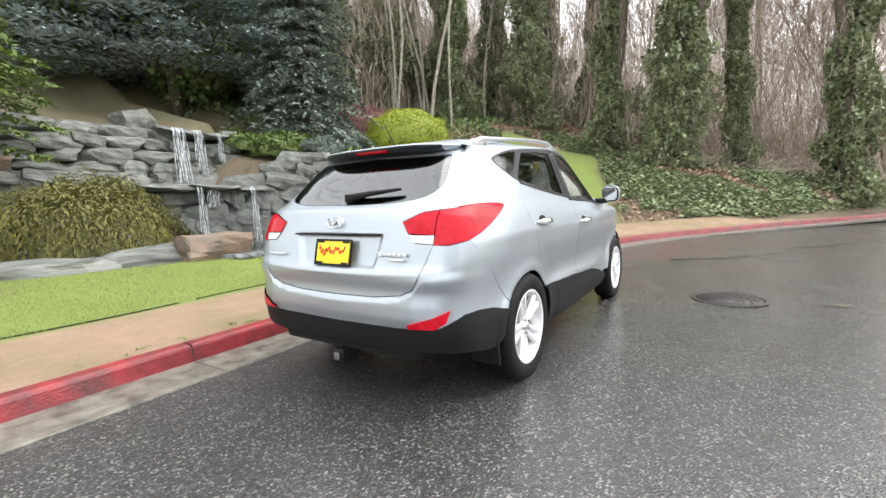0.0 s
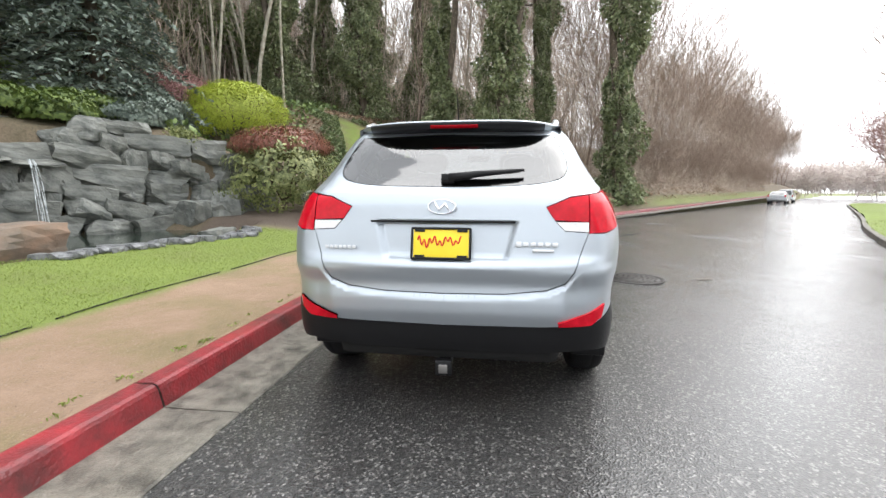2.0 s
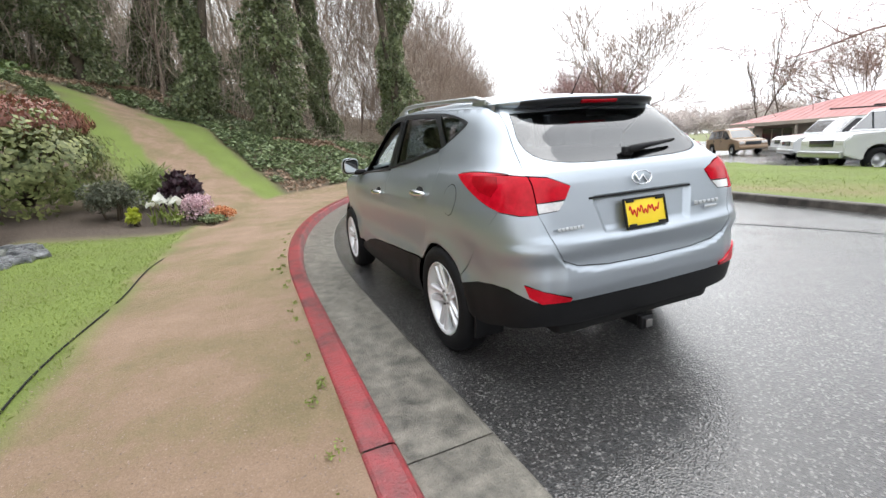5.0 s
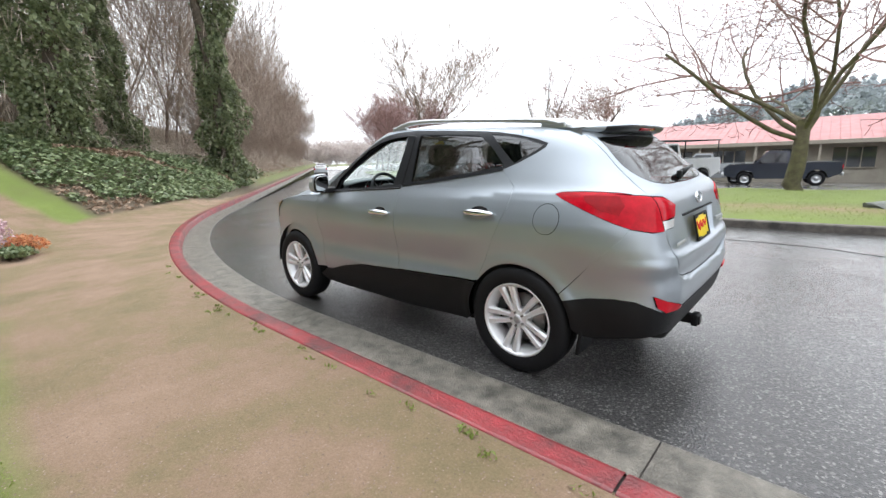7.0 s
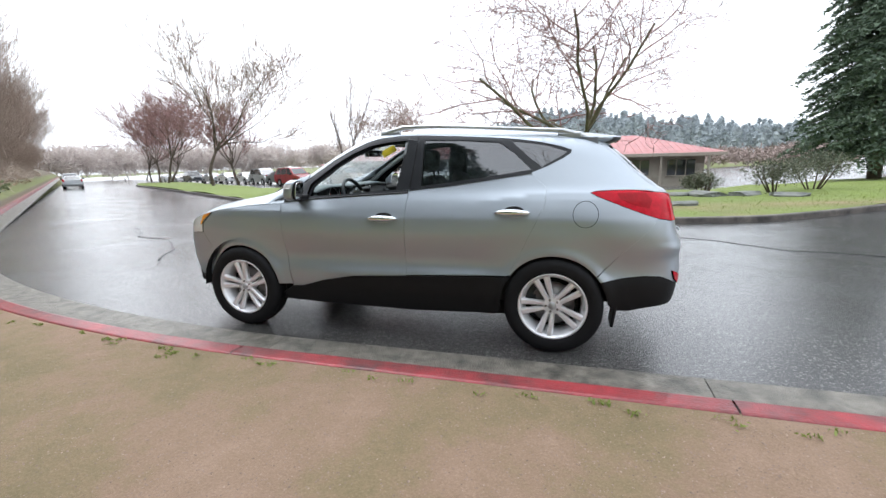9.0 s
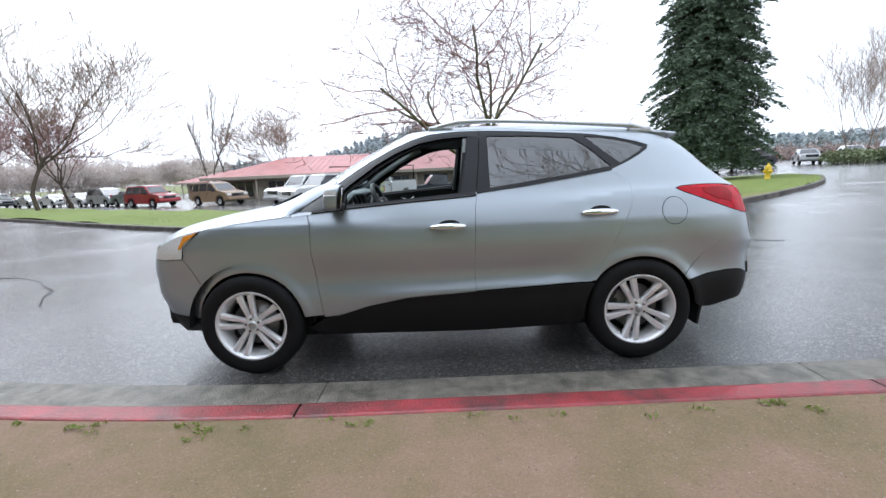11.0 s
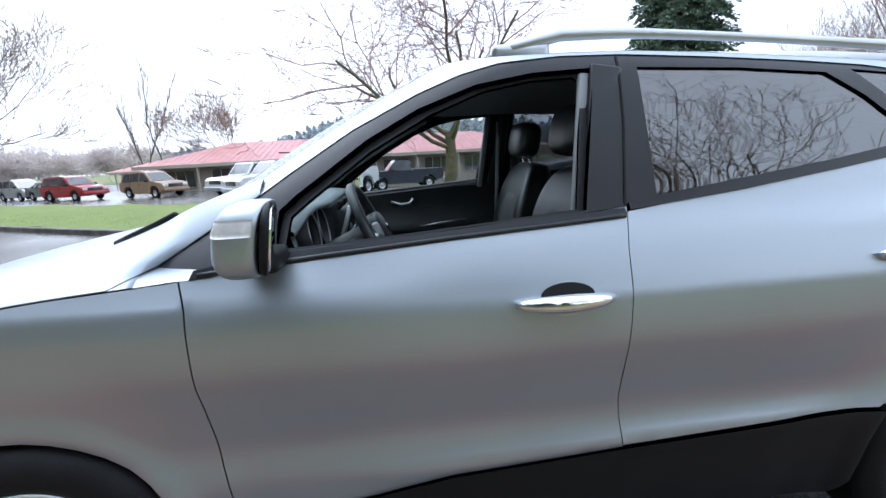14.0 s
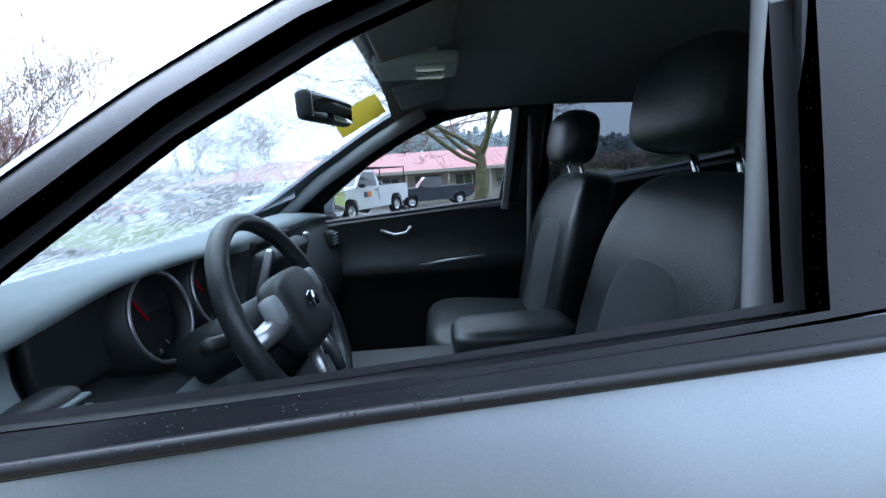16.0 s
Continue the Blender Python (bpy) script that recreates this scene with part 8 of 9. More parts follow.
for i, (x, y) in enumerate(((-30, -16), (-36, -19), (-42, -22), (-34, -24), (-48, -25))):
    bare_tree("poplar", 84 + i, (x, y, lot_z(x, y)), "tall narrow leafless poplar", 14, 0.15, 0.35, 0.35, BARK, TWIG_PINK, group="poplars by the road", levels=4, splits=(12, 6, 4, 3), upward=1.5, thin=0.5, twig=0.014, sides=(6, 4, 3, 3, 3), reach=0.5)
for i in range(16):
    az, d = radians(-133.5 - 1.0 * i), 52 + 5 * math.sin(i * 2.1)
    x, y = 1.7 + d * math.cos(az), 2.7 + d * math.sin(az)
    a, b = brush_sets[i % 3]
    ob = thing("bare_hedge_tree", "bare brown tree in the hedgerow beyond the car park", "tree", Matrix.Translation((x, y, lot_z(x, y) - 0.1)) @ Matrix.Rotation(i * 1.9, 4, "Z") @ Matrix.Scale(0.85 + 0.25 * math.sin(i * 1.7), 4), "bare hedgerow trees")
    part("trunk", a, None, ob)
    part("crown", b, None, ob)
P, E = [], []
for i in range(20):
    az, d = radians(-132.5 - 0.9 * i), 49 + 2 * math.sin(i)
    x, y = 1.7 + d * math.cos(az), 2.7 + d * math.sin(az)
    q, e = clump_points(700, (x, y, lot_z(x, y) + 0.4), (1.4, 1.4, 0.9), 700 + i, 8)
    P.append(q)
    E.append(e)
tagged(part("hedge", cards("hedge", np.concatenate(P), 0.22, 0.05, 0.6, 71, outward=np.concatenate(E)), HAZE_GREEN), "low green hedge beyond the car park", "hedge", kind="stuff")
for i, (x, y, a, b, c) in enumerate(((-4.7, -14.2, 0.9, 0.8, 0.5), (-6.6, -13.2, 1.2, 1.0, 0.7), (-8.0, -14.0, 1.3, 1.0, 0.8))):
    bush("island_shrub", 90 + i, (x, y, lot_z(x, y) + 0.15), (a, b, c), "dull grey-green shrub on the island", GREY_SHRUB, 2500, 0.07)
isl_rock = rock_mesh(95, 1, 1, 1)
isl_rock.materials.append(STONE)
for x, y, s in ((-3.4, -13.0, 0.7), (-4.4, -12.7, 0.9), (-5.5, -12.4, 0.7), (-2.2, -9.6, 0.6), (-3.0, -9.4, 0.5), (-6.4, -11.6, 0.6)):
    ob = tagged(part("boulder", isl_rock, None), "low grey boulder on the island grass", "rock", "boulders on the island")
    ob.matrix_basis = Matrix.Translation((x, y, lot_z(x, y) + 0.2)) @ Matrix.Rotation(x, 4, "Z") @ Matrix.Diagonal((s * 1.5, s, s * 0.4, 1))

# rough grass of the island
ig = np.random.default_rng(64)
poly_i = [Vector(q) for q in ISLAND]
pts, out = [], []
while len(pts) < 14000:
    x, y = ig.uniform(-17, 16), ig.uniform(-20, -6.6)
    if inside2(Vector((x, y)), poly_i):
        pts.append((x, y, lot_z(x, y) + ig.uniform(0.20, 0.235)))
        out.append((ig.normal() * 0.5, ig.normal() * 0.5, 1))
tagged(part("island_blades", cards("island_blades", pts, 0.045, 0.0, 0.25, 65, outward=out), BLADE), "uneven grass blades on the island", "grass", kind="stuff")

# hydrant
HYD = mat("hydrant_yellow", (0.75, 0.52, 0.03), 0.45, vary=0.15)
hx, hy = -14.2, -17.3
hyd = thing("fire_hydrant", "yellow fire hydrant standing on the island grass", "hydrant", Matrix.Translation((hx, hy, lot_z(hx, hy) + 0.12)) @ Matrix.Scale(1.15, 4))
part("barrel", mesh_of("barrel", *lathe([(0.0, 0.0), (0.15, 0.0), (0.15, 0.04), (0.105, 0.06), (0.10, 0.42), (0.13, 0.44), (0.13, 0.48), (0.105, 0.50)], 20, "z")), HYD, hyd)
part("bonnet_cap", mesh_of("bonnet_cap", *lathe([(0.125, 0.50), (0.12, 0.56), (0.08, 0.63), (0.035, 0.66), (0.03, 0.72), (0.0, 0.72)], 20, "z")), HYD, hyd)
for d, rr_ in (((1, 0), 0.05), ((-1, 0), 0.05), ((0, 1), 0.075)):
    part("outlet", mesh_of("outlet", *tube([(0.08 * d[0], 0.08 * d[1], 0.38), (0.19 * d[0], 0.19 * d[1], 0.38)], rr_, 12)), HYD, hyd)

# manhole, road scraps, cracks
mh = thing("manhole_cover", "dark cast-iron manhole cover with raised pattern in the asphalt", "manhole cover", Matrix.Translation((3.08, -2.0, lot_z(3.08, -2.0) + 0.002)))
part("frame_ring", mesh_of("frame_ring", *lathe([(0.37, 0.0), (0.37, 0.010), (0.325, 0.010), (0.325, 0.002)], 48, "z")), IRON, mh)
part("lid", mesh_of("lid", *lathe([(0.322, 0.0), (0.322, 0.008), (0.0, 0.008)], 48, "z")), IRON, mh)
for i in range(60):
    a, rad = i * 2.4, 0.036 * math.sqrt(i) + 0.02
    part("stud", box(0.026, 0.026, 0.006, (rad * math.cos(a), rad * math.sin(a), 0.011), 0.002, 1), IRON, mh)
scr = thing("leaf_scrap", "wet dead leaf and twig flattened on the road", "leaf", Matrix.Translation((3.24, -2.92, lot_z(3.24, -2.92) + 0.004)))
part("leaf", cards("leaf", [(0.03 * math.cos(k), 0.12 * (k - 3) / 3, 0.006) for k in range(7)], 0.10, 0.9, 0.5, 5), BARK, scr)
for pts in ([(2.0, -4.2), (0.6, -4.9), (-0.6, -5.0), (-2.2, -4.6), (-3.2, -3.6), (-4.5, -3.2)], [(6, -1.2), (7.2, -2.6), (8.8, -3.2), (11, -4.8)]):
    q = [(x, y, lot_z(x, y) + 0.001) for x, y in [(pts[k][0] + (pts[k + 1][0] - pts[k][0]) * t + 0.05 * math.sin(9 * t + k), pts[k][1] + (pts[k + 1][1] - pts[k][1]) * t + 0.06 * math.cos(7 * t)) for k in range(len(pts) - 1) for t in (0, 0.25, 0.5, 0.75)]]
    tagged(part("road_crack", mesh_of("road_crack", *tube(q, 0.006, 4)), LINER), "fine sealed crack across the asphalt", "crack", kind="structure")


# ---- parked vehicles ----
def car_paint(name, c, rough=0.3):
    return mat(name, c, rough, 0.2, vary=0.08, scale=2, coat=0.8)


PAINTS = {"white": car_paint("white_paint", (0.72, 0.73, 0.74)), "red": car_paint("red_paint", (0.36, 0.02, 0.025)), "tan": car_paint("tan_paint", (0.30, 0.20, 0.12)), "silver": car_paint("far_silver", (0.42, 0.44, 0.46)),
          "dark": car_paint("dark_paint", (0.035, 0.04, 0.05)), "blue": car_paint("blue_paint", (0.014, 0.020, 0.038)), "green": car_paint("green_grey_paint", (0.16, 0.20, 0.20))}
FAR_GLASS = mat("far_car_glass", (0.03, 0.035, 0.04), 0.06, vary=0.1, coat=1.0)
FAR_TYRE = mesh_of("tyre", *lathe([(0.20, 0.10), (0.30, 0.11), (0.34, 0.09), (0.35, 0), (0.34, -0.09), (0.30, -0.11), (0.20, -0.10)], 20, "y", True))
FAR_TYRE.materials.append(RUBBER)
FAR_RIM = mesh_of("rim", *lathe([(0.0, 0.06), (0.07, 0.06), (0.09, 0.03), (0.18, 0.05), (0.205, 0.09)], 20, "y"))
FAR_RIM.materials.append(SILVER_TRIM)
SHAPES = {
    "suv": (4.6, 1.85, [(-2.25, 0.45), (-2.3, 0.75), (-2.25, 1.05), (1.0, 1.10), (1.25, 1.08), (2.1, 0.98), (2.28, 0.80), (2.3, 0.45)], [(-2.18, 1.05), (-1.98, 1.70), (-0.2, 1.76), (0.35, 1.70), (1.15, 1.09)], (-2.1, -1.15, -0.15, 1.0)),
    "sedan": (4.5, 1.75, [(-2.2, 0.40), (-2.25, 0.7), (-2.2, 0.98), (-1.4, 1.0), (0.9, 0.98), (1.9, 0.86), (2.2, 0.70), (2.22, 0.40)], [(-1.55, 0.99), (-0.85, 1.42), (0.15, 1.44), (0.95, 0.98)], (-1.4, -0.35, 0.8)),
    "van": (4.8, 1.9, [(-2.35, 0.42), (-2.4, 0.8), (-2.35, 1.10), (1.2, 1.08), (2.1, 0.95), (2.35, 0.75), (2.38, 0.42)], [(-2.3, 1.10), (-2.15, 1.75), (-0.1, 1.80), (0.5, 1.70), (1.5, 1.08)], (-2.2, -1.2, 0.0, 1.3)),
    "pickup": (5.4, 1.96, [(-2.62, 0.66), (-2.68, 0.9), (-2.66, 1.28), (-0.52, 1.28), (-0.48, 1.25), (1.20, 1.27), (2.45, 1.21), (2.66, 1.05), (2.68, 0.62)], [(-0.46, 1.24), (-0.36, 1.93), (0.62, 1.95), (1.22, 1.26)], (-0.28, 1.05)),
}


def clip_x(poly, xa, xb):
    """The part of a convex outline between two uprights."""
    for lim, sg in ((xa, 1), (xb, -1)):
        out = []
        for (ax, az), (bx, bz) in zip(poly, poly[1:] + poly[:1]):
            ia, ib = (ax - lim) * sg >= 0, (bx - lim) * sg >= 0
            if ia:
                out.append((ax, az))
            if ia != ib:
                t = (lim - ax) / (bx - ax)
                out.append((lim, az + (bz - az) * t))
        poly = out
    return poly


def parked(name, shape, colour, x, y, heading, label, dz=0.0, rack=False):
    ln, wd, low, cab, posts = SHAPES[shape]
    ob = thing(name, label, "truck" if shape == "pickup" else "car", Matrix.Translation((x, y, lot_z(x, y) + dz)) @ Matrix.Rotation(radians(heading), 4, "Z"), "vehicles in the car park")
    hub = ln * 0.30
    up = 0.10 if shape == "pickup" else 0.0
    paint = PAINTS[colour]

    def prism(poly, half_b, half_t, zb, zt):
        vs, n = [], len(poly)
        for s in (-1, 1):
            for px_, pz in poly:
                t = (pz - zb) / (zt - zb)
                vs.append((px_, s * (half_b + (half_t - half_b) * t), pz))
        fs = [tuple(range(n))[::-1], tuple(range(n, 2 * n))] + [(i, (i + 1) % n, n + (i + 1) % n, n + i) for i in range(n)]
        bm = bmesh.new()
        me = mesh_of("tmp", vs, fs, False)
        bm.from_mesh(me)
        bpy.data.meshes.remove(me)
        bmesh.ops.recalc_face_normals(bm, faces=bm.faces[:])
        return bm

    bottom = [(hub + 0.44, 0.32), (hub + 0.42, 0.52), (hub + 0.30, 0.70), (hub + 0.12, 0.78), (hub - 0.12, 0.78), (hub - 0.30, 0.70), (hub - 0.42, 0.52), (hub - 0.44, 0.30),
              (-hub + 0.44, 0.30), (-hub + 0.42, 0.52), (-hub + 0.30, 0.70), (-hub + 0.12, 0.78), (-hub - 0.12, 0.78), (-hub - 0.30, 0.70), (-hub - 0.42, 0.52), (-hub - 0.44, 0.32)]
    bottom = [(bx, bz + up) for bx, bz in bottom]
    mid = 0.78
    low_s = low + bottom
    bm = prism(low_s, wd / 2 - 0.02, wd / 2 - 0.05, 0.3, 1.2)
    bmesh.ops.bevel(bm, geom=[e for e in bm.edges if e.calc_face_angle(0) > 0.35], offset=0.035, segments=2, affect="EDGES")
    part("body", bm, paint, ob)
    part("underbody", box(ln * 0.80, wd * 0.62, 0.3, (0, 0, 0.48 + up), 0.03, 1), LINER, ob)
    zb, zt = min(z for _, z in cab), max(z for _, z in cab)
    hb, ht = wd / 2 - 0.07, wd / 2 - (0.20 if shape == "pickup" else 0.26)
    bm = prism(cab, hb, ht, zb, zt)
    bmesh.ops.bevel(bm, geom=bm.edges[:], offset=0.035, segments=2, affect="EDGES")
    part("cabin", bm, paint, ob)
    cx = sum(q for q, _ in cab) / len(cab)
    inner = [(cx + (q - cx) * 0.90, zb + 0.05 + (z - zb) * (zt - zb - 0.14) / (zt - zb)) for q, z in cab]
    for k in range(len(posts) - 1):
        pane = clip_x(inner, posts[k] + 0.03, posts[k + 1] - 0.03)
        for s in (1, -1):
            vs = [(q, s * (hb + (ht - hb) * (z - zb) / (zt - zb) + e), z) for e in (0.006, -0.004) for q, z in pane]
            n = len(pane)
            bm = bmesh.new()
            me = mesh_of("tmp", vs, [tuple(range(n)), tuple(range(n, 2 * n))] + [(i, (i + 1) % n, n + (i + 1) % n, n + i) for i in range(n)], False)
            bm.from_mesh(me)
            bpy.data.meshes.remove(me)
            bmesh.ops.recalc_face_normals(bm, faces=bm.faces[:])
            part("side_window", bm, FAR_GLASS, ob, "dark side window")
            if shape == "pickup" or k:
                part("door_seam", box(0.012, 0.012, zb - 0.50 - up, (posts[k] - 0.02, s * (wd / 2 - 0.036), (zb + 0.46 + up) / 2), 0), LINER, ob)
                part("door_handle", box(0.16, 0.03, 0.035, (posts[k] + 0.14, s * (wd / 2 - 0.035), zb - 0.12), 0.01), BLACK_TRIM, ob)
    for nm, (a, b) in (("windscreen", (cab[-1], cab[-2])), ("rear_window", (cab[0], cab[1]))):
        d = Vector((b[0] - a[0], 0, b[1] - a[1]))
        out = Vector((d.z, 0, -d.x)).normalized() * (1 if nm == "windscreen" else -1)
        vs = []
        for e in (0.008, -0.01):
            for t, s in ((0.10, -1), (0.10, 1), (0.88, 1), (0.88, -1)):
                z = a[1] + d.z * t
                yy = (hb + (ht - hb) * (z - zb) / (zt - zb)) - 0.10
                q = Vector((a[0] + d.x * t, s * yy, z)) + out * e
                vs.append(q)
        bm = bmesh.new()
        me = mesh_of("tmp", vs, [(0, 1, 2, 3), (7, 6, 5, 4), (0, 4, 5, 1), (1, 5, 6, 2), (2, 6, 7, 3), (3, 7, 4, 0)], False)
        bm.from_mesh(me)
        bpy.data.meshes.remove(me)
        bmesh.ops.recalc_face_normals(bm, faces=bm.faces[:])
        part(nm, bm, FAR_GLASS, ob, "dark glass")
    for px_ in (hub, -hub):
        for s in (1, -1):
            w = part("wheel", FAR_RIM, None, ob)
            w.matrix_basis = Matrix.Translation((px_, s * (wd / 2 - 0.13), 0.35 + up * 0.45)) @ Matrix.Rotation(0 if s > 0 else math.pi, 4, "Z") @ Matrix.Scale(1 + up * 1.28, 4)
            part("tyre", FAR_TYRE, None, w)
    xf, xr = max(q for q, _ in low), min(q for q, _ in low)
    for s in (1, -1):
        part("head_lamp", box(0.06, 0.32, 0.17, (xf - 0.04, s * (wd / 2 - 0.24), 0.82 + up * 1.6), 0.03), WHITE_LENS, ob)
        part("tail_lamp", box(0.06, 0.14, 0.26, (xr + 0.03, s * (wd / 2 - 0.13), 0.93 + up), 0.02), RED_LENS, ob)
        part("door_mirror", box(0.10, 0.20, 0.15, (cab[-1][0] - 0.30, s * (wd / 2 + 0.06), zb + 0.10), 0.03), BLACK_TRIM, ob)
    part("grille", box(0.05, wd * 0.52, 0.22, (xf - 0.015, 0, 0.80 + up * 1.6), 0.02), FAR_GLASS, ob)
    part("bumper", box(0.16, wd * 0.94, 0.20, (xf + 0.02, 0, 0.52 + up), 0.04), SILVER_TRIM if shape == "pickup" else paint, ob)
    part("bumper", box(0.12, wd * 0.92, 0.18, (xr, 0, 0.55 + up), 0.04), SILVER_TRIM if shape == "pickup" else paint, ob)
    if shape == "pickup":
        part("bed_floor", box(1.95, wd - 0.28, 0.03, (-1.60, 0, 1.275), 0.008), LINER, ob, "dark open load bed")
    if rack:
        bars = []
        for px_ in (-2.55, -0.62):
            for s in (1, -1):
                bars.append(tube([(px_, s * 0.85, 1.25), (px_, s * 0.85, 2.02)], 0.025, 6))
            bars.append(tube([(px_, -0.85, 2.02), (px_, 0.85, 2.02)], 0.025, 6))
        for s in (1, -1):
            bars.append(tube([(-2.65, s * 0.85, 2.02), (1.9, s * 0.85, 2.06)], 0.025, 6))
        part("ladder_rack", mesh_of("ladder_rack", *joined(*bars)), BLACK_TRIM, ob, "black ladder rack")
        part("door_logo", box(0.24, 0.01, 0.22, (0.62, wd / 2 - 0.036, 0.98), 0.002), PAINTS["blue"], ob, "blue logo patch")
        part("door_logo", box(0.26, 0.01, 0.22, (0.36, wd / 2 - 0.036, 0.98), 0.002), mat("logo_orange", (0.7, 0.2, 0.05), 0.5), ob, "orange logo patch")
    return ob


parked("white_pickup_truck", "pickup", "white", 4.7, -17.7, 62, "white pickup truck with black ladder rack in the car park", rack=True)
parked("white_pickup_truck", "pickup", "white", 10.2, -25.6, 55, "white pickup truck facing the road in the car park")
parked("white_pickup_truck", "pickup", "white", 8.0, -22.5, 45, "white pickup truck beside another in the car park")
parked("blue_pickup_truck", "pickup", "blue", 1.4, -29.0, 10, "dark blue pickup truck in front of the building")
parked("silver_pickup_truck", "pickup", "silver", 5.4, -30.5, 10, "silver pickup truck in front of the building")
parked("red_suv", "suv", "red", 25.2, -32.6, 155, "dark red SUV in the car park")
parked("tan_suv", "suv", "tan", 18.3, -29.9, 150, "tan and grey SUV in the car park")
parked("silver_van", "van", "silver", 34.0, -39.5, 150, "silver minivan in the car park")
for i, (x, y, sh, c, h, lb) in enumerate(((39, -42.5, "sedan", "white", 150, "white sedan in the car park"), (44, -45, "sedan", "white", 150, "white sedan in the car park"), (49, -47.5, "sedan", "silver", 150, "silver sedan in the car park"), (29.5, -36.5, "sedan", "green", 150, "grey-green sedan in the car park"),
                                        (18.5, -42, "suv", "blue", 60, "dark blue SUV in the car park"), (15.0, -38, "sedan", "white", 60, "white sedan in the car park"), (22, -44, "sedan", "dark", 60, "dark sedan in the car park"), (55, -50, "suv", "dark", 150, "dark SUV in the car park"),
                                        (62, -54, "sedan", "white", 150, "white sedan in the car park"), (70, -59, "sedan", "silver", 150, "silver sedan in the car park"),
                                        (-21.5, -33.5, "suv", "white", 20, "white SUV behind the island"), (-27.0, -37.0, "suv", "dark", 20, "dark SUV behind the island"),
                                        (-33.0, -38, "sedan", "silver", 60, "silver sedan in the far row"), (-35.5, -36.2, "sedan", "white", 60, "white sedan in the far row"), (-38, -34.4, "suv", "dark", 60, "dark SUV in the far row"), (-40.5, -32.6, "sedan", "white", 60, "white sedan in the far row"), (-43, -30.8, "sedan", "dark", 60, "dark sedan in the far row"), (-45.5, -29, "suv", "silver", 60, "silver SUV in the far row"),
                                        (52, -31.0, "sedan", "silver", -34, "silver sedan far along the road"), (62, -37.5, "suv", "white", -34, "white SUV far along the road"))):
    parked({"sedan": "sedan", "suv": "suv"}[sh], sh, c, x, y, h, lb)


# ---- low red-roofed buildings ----
RED_ROOF = mat("red_metal_roof", (0.42, 0.13, 0.12), 0.38, spec=0.5, vary=0.2, scale=1.2, bump=0.05, color2=(0.28, 0.07, 0.065))
STUCCO = mat("buff_wall", (0.42, 0.38, 0.31), 0.8, vary=0.2, scale=1.5, bump=0.1)
FASCIA = mat("fascia", (0.42, 0.37, 0.30), 0.7, vary=0.15)


def building(at, length, depth, eave, ridge, turn, label, bays):
    ob = thing("low_building", label, "building", Matrix.Translation(at) @ Matrix.Rotation(radians(turn), 4, "Z"))
    part("wall", box(length, depth, eave + 1.0, (0, -depth / 2, eave / 2 - 0.5), 0.02, 1), STUCCO, ob)
    o = 1.3
    x0, x1 = -length / 2 - o, length / 2 + o
    y0, y1 = o, -depth - o
    ins = depth / 2 * 0.9
    vs = [(x0, y0, eave), (x1, y0, eave), (x1, y1, eave), (x0, y1, eave), (x0 + ins, -depth / 2, ridge), (x1 - ins, -depth / 2, ridge)]
    fs = [(0, 1, 5, 4), (1, 2, 5), (2, 3, 4, 5), (3, 0, 4), (3, 2, 1, 0)]
    roof = part("roof", mesh_of("roof", vs, fs, False), RED_ROOF, ob, "red standing-seam metal roof")
    n = int(length / 0.5)
    ribs = []
    for i in range(1, n):
        x = x0 + (x1 - x0) * i / n
        t = min(1, min(x - x0, x1 - x) / ins)
        ribs.append(tube([(x, y0, eave + 0.03), (x, y0 + (-depth / 2 - y0) * t, eave + (ridge - eave) * t + 0.03)], 0.016, 4, caps=False))
    part("roof_seams", mesh_of("roof_seams", *joined(*ribs), False), RED_ROOF, roof)
    part("fascia", box(length + 2 * o, 0.06, 0.28, (0, y0 + 0.03, eave - 0.14), 0.01, 1), FASCIA, ob)
    for i in range(bays):
        x = -length / 2 + length * (i + 0.5) / bays
        w = length / bays * 0.62
        win = part("window", box(w, 0.06, 1.35, (x, 0.03, eave - 1.25), 0.01, 1), FAR_GLASS, ob)
        for k in range(4):
            part("mullion", box(0.06, 0.05, 1.4, (x - w / 2 + w * k / 3, 0.075, eave - 1.25), 0.005, 1), FASCIA, win)
        part("window_sill", box(w + 0.1, 0.12, 0.08, (x, 0.08, eave - 1.97), 0.01, 1), FASCIA, win)
    for i in range(bays + 1):
        part("post", box(0.16, 0.16, eave, (-length / 2 + length * i / bays, o - 0.2, eave / 2 - 0.02), 0.02, 1), FASCIA, ob)
    return ob


building((5.5, -38.5, lot_z(6.5, -38.5) + 0.1), 33, 13, 2.75, 4.6, 2, "long low buff building with red metal roof", 9)
building((31.0, -68, lot_z(31, -68) - 0.3), 26, 12, 2.7, 4.5, -10, "second low building with red metal roof", 9)


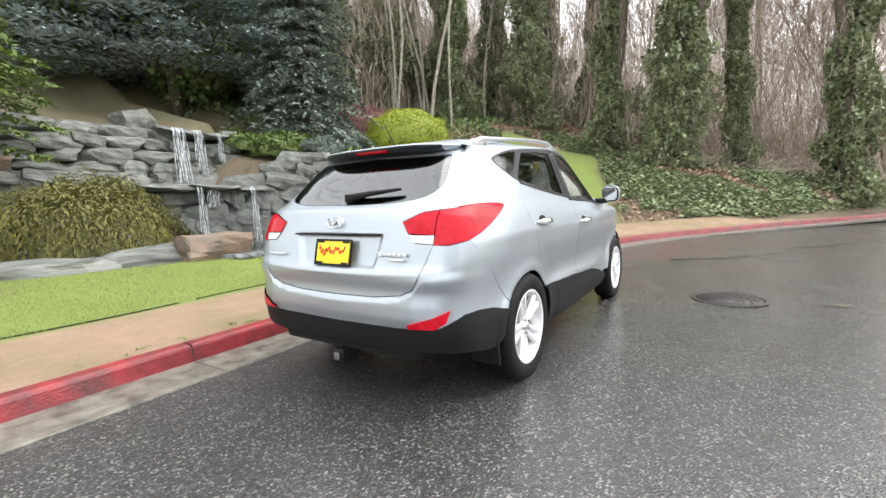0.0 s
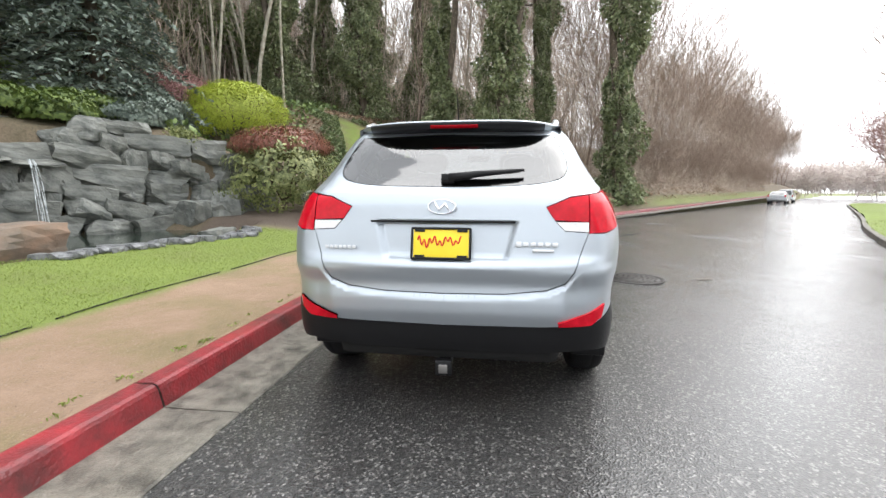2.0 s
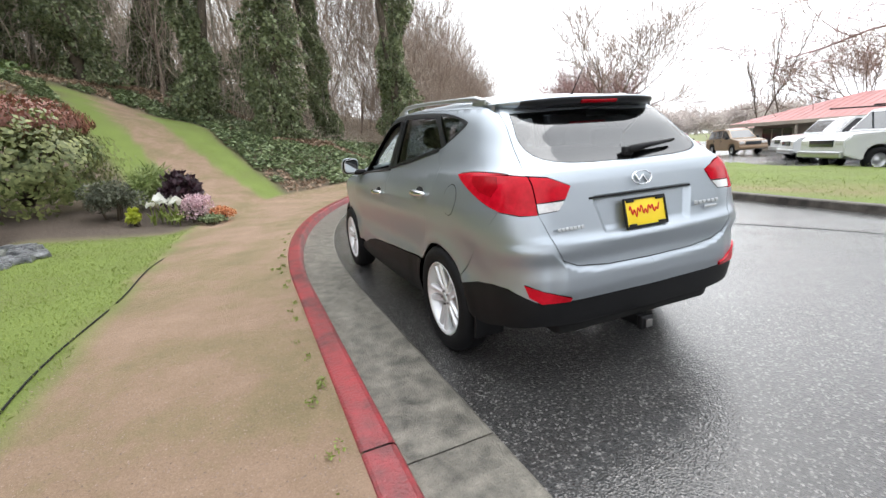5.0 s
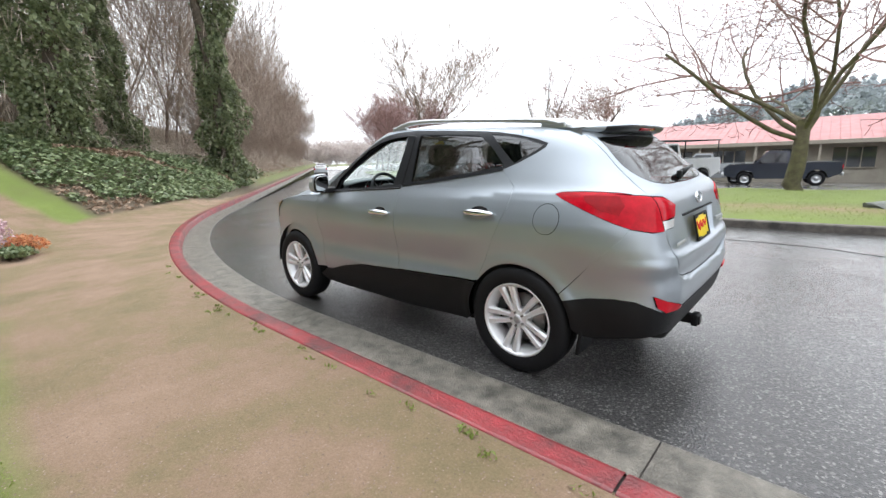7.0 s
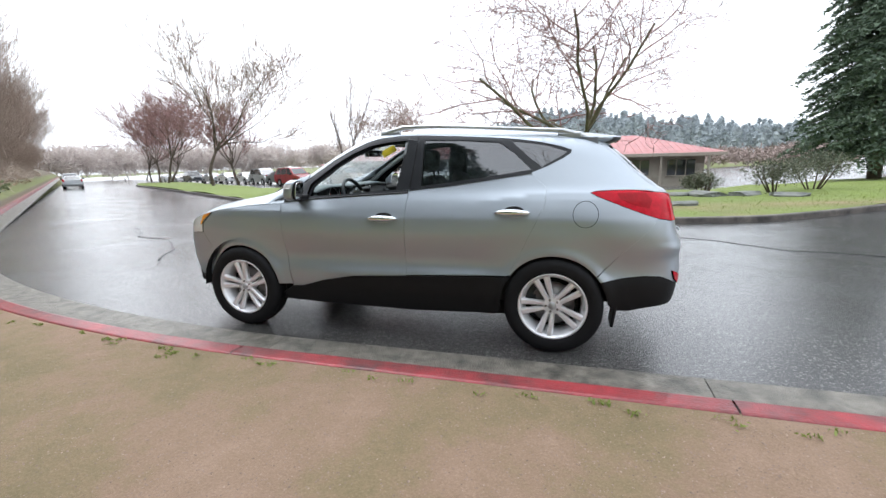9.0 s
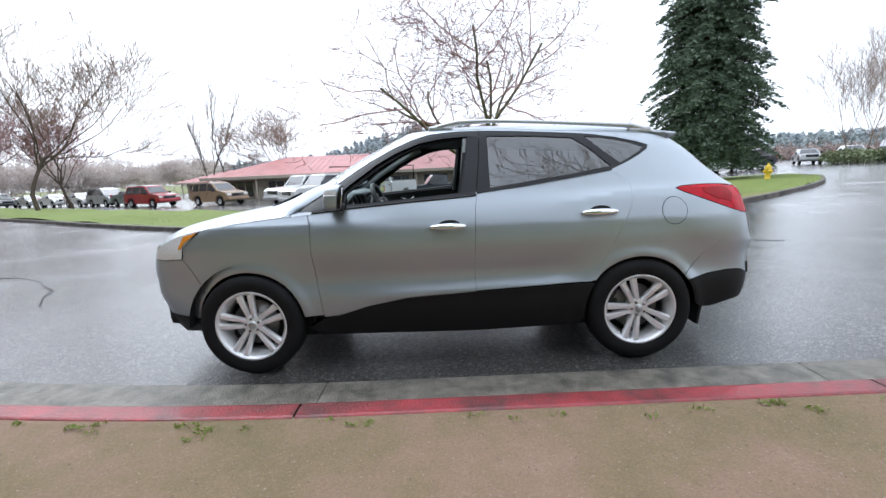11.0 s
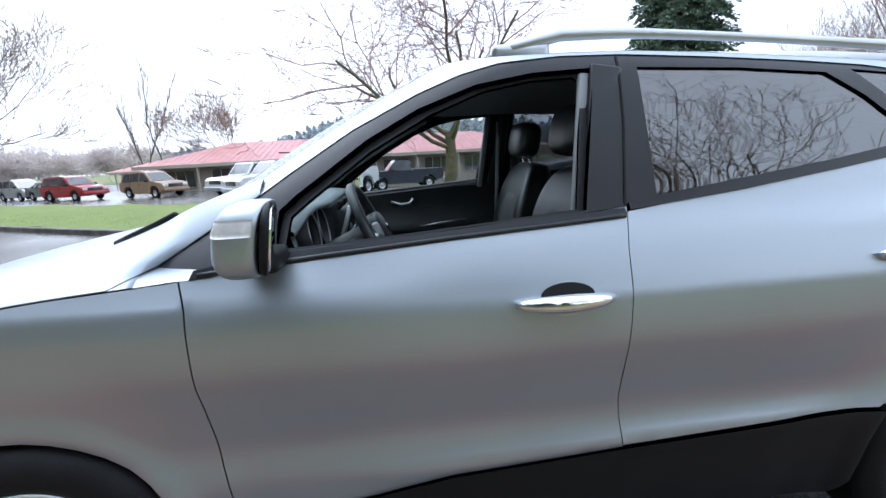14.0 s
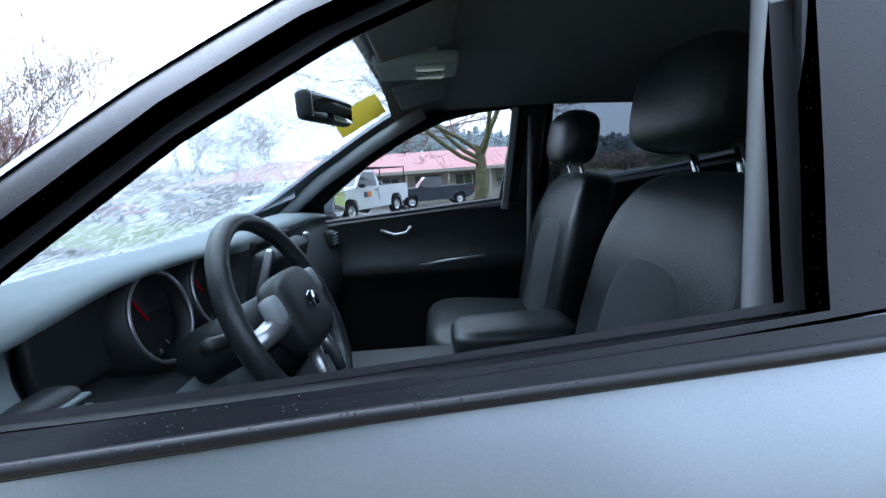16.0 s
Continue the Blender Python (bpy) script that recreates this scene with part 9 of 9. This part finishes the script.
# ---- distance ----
# Pale blue-grey needles: the haze of distance is put into the colour.
FAR_TREE_HAZED = leaf_mat("far_conifers_haze_tint", (0.36, 0.40, 0.42), (0.50, 0.54, 0.56), 0.9, 0.3)
FAR_BROWN = leaf_mat("far_bare_wood", (0.24, 0.185, 0.165), (0.38, 0.30, 0.27), 0.8, 0.0)
# Twig tones bleached to carry distance haze in the colour itself.
HAZE_WOOD = leaf_mat("haze_tinted_wood", (0.46, 0.40, 0.37), (0.68, 0.62, 0.58), 0.8, 0.45)
P, E, Q, EQ = [], [], [], []
for i in range(760):
    deg = -62 - 85 * ((i * 0.618034) % 1.0)
    az = radians(deg)
    d = rr.uniform(190, 300)
    crest = lerp_table([(-150, 1.6), (-125, 2.2), (-112, 3.0), (-100, 4.6), (-92, 6.0), (-86, 6.2), (-80, 4.2), (-74, 2.4), (-62, 1.4)], deg) * rr.uniform(0.82, 1.06)
    top = 1.3 + d * math.tan(radians(crest))
    hgt = rr.uniform(7, 12)
    z0 = -3.0 + max(0.0, top - hgt + 3.0) * rr.random() ** 0.35
    c = np.array([math.cos(az) * d, math.sin(az) * d, z0])
    n = 110
    t = rr.random(n)
    a = rr.random(n) * 6.283
    rad = 3.2 * (1 - t) ** 0.8 * (0.4 + 0.6 * rr.random(n))
    P.append(c + np.stack([rad * np.cos(a), rad * np.sin(a), t * hgt], 1))
    E.append(np.stack([np.cos(a), np.sin(a), -0.3 + 0 * a], 1))
    if i % 5 == 0:
        d2 = rr.uniform(85, 130)
        az2 = az + rr.normal() * 0.02
        q, e = clump_points(420, (math.cos(az2) * d2, math.sin(az2) * d2, 0.5), (5, 5, rr.uniform(2.0, 3.4)), 300 + i, 10)
        Q.append(q)
        EQ.append(e)
R, ER = [], []
for i in range(70):
    az, d2 = radians(-16 - 48 * i / 70 + rr.normal() * 0.4), rr.uniform(150, 210)
    q, e = clump_points(800, (math.cos(az) * d2, math.sin(az) * d2, 3.0), (7, 7, rr.uniform(5.0, 9.0)), 900 + i, 12)
    R.append(q)
    ER.append(e)
tagged(part("road_end_woods", cards("road_end_woods", np.concatenate(R), 2.2, 0.0, 0.13, 33, outward=np.concatenate(ER)), HAZE_WOOD), "bare woods beyond the end of the road, coloured pale for haze", "woodland", kind="stuff")
tagged(part("far_conifer_ridge", cards("far_conifer_ridge", np.concatenate(P), 2.2, 0.0, 0.5, 31, outward=np.concatenate(E)), FAR_TREE_HAZED), "wooded ridge of conifers in the distance, haze put into the pale colour", "woodland", kind="stuff")
tagged(part("far_bare_woods", cards("far_bare_woods", np.concatenate(Q), 0.8, 0.0, 0.25, 32, outward=np.concatenate(EQ)), FAR_BROWN), "hazy bare brown woods in the distance", "woodland", kind="stuff")
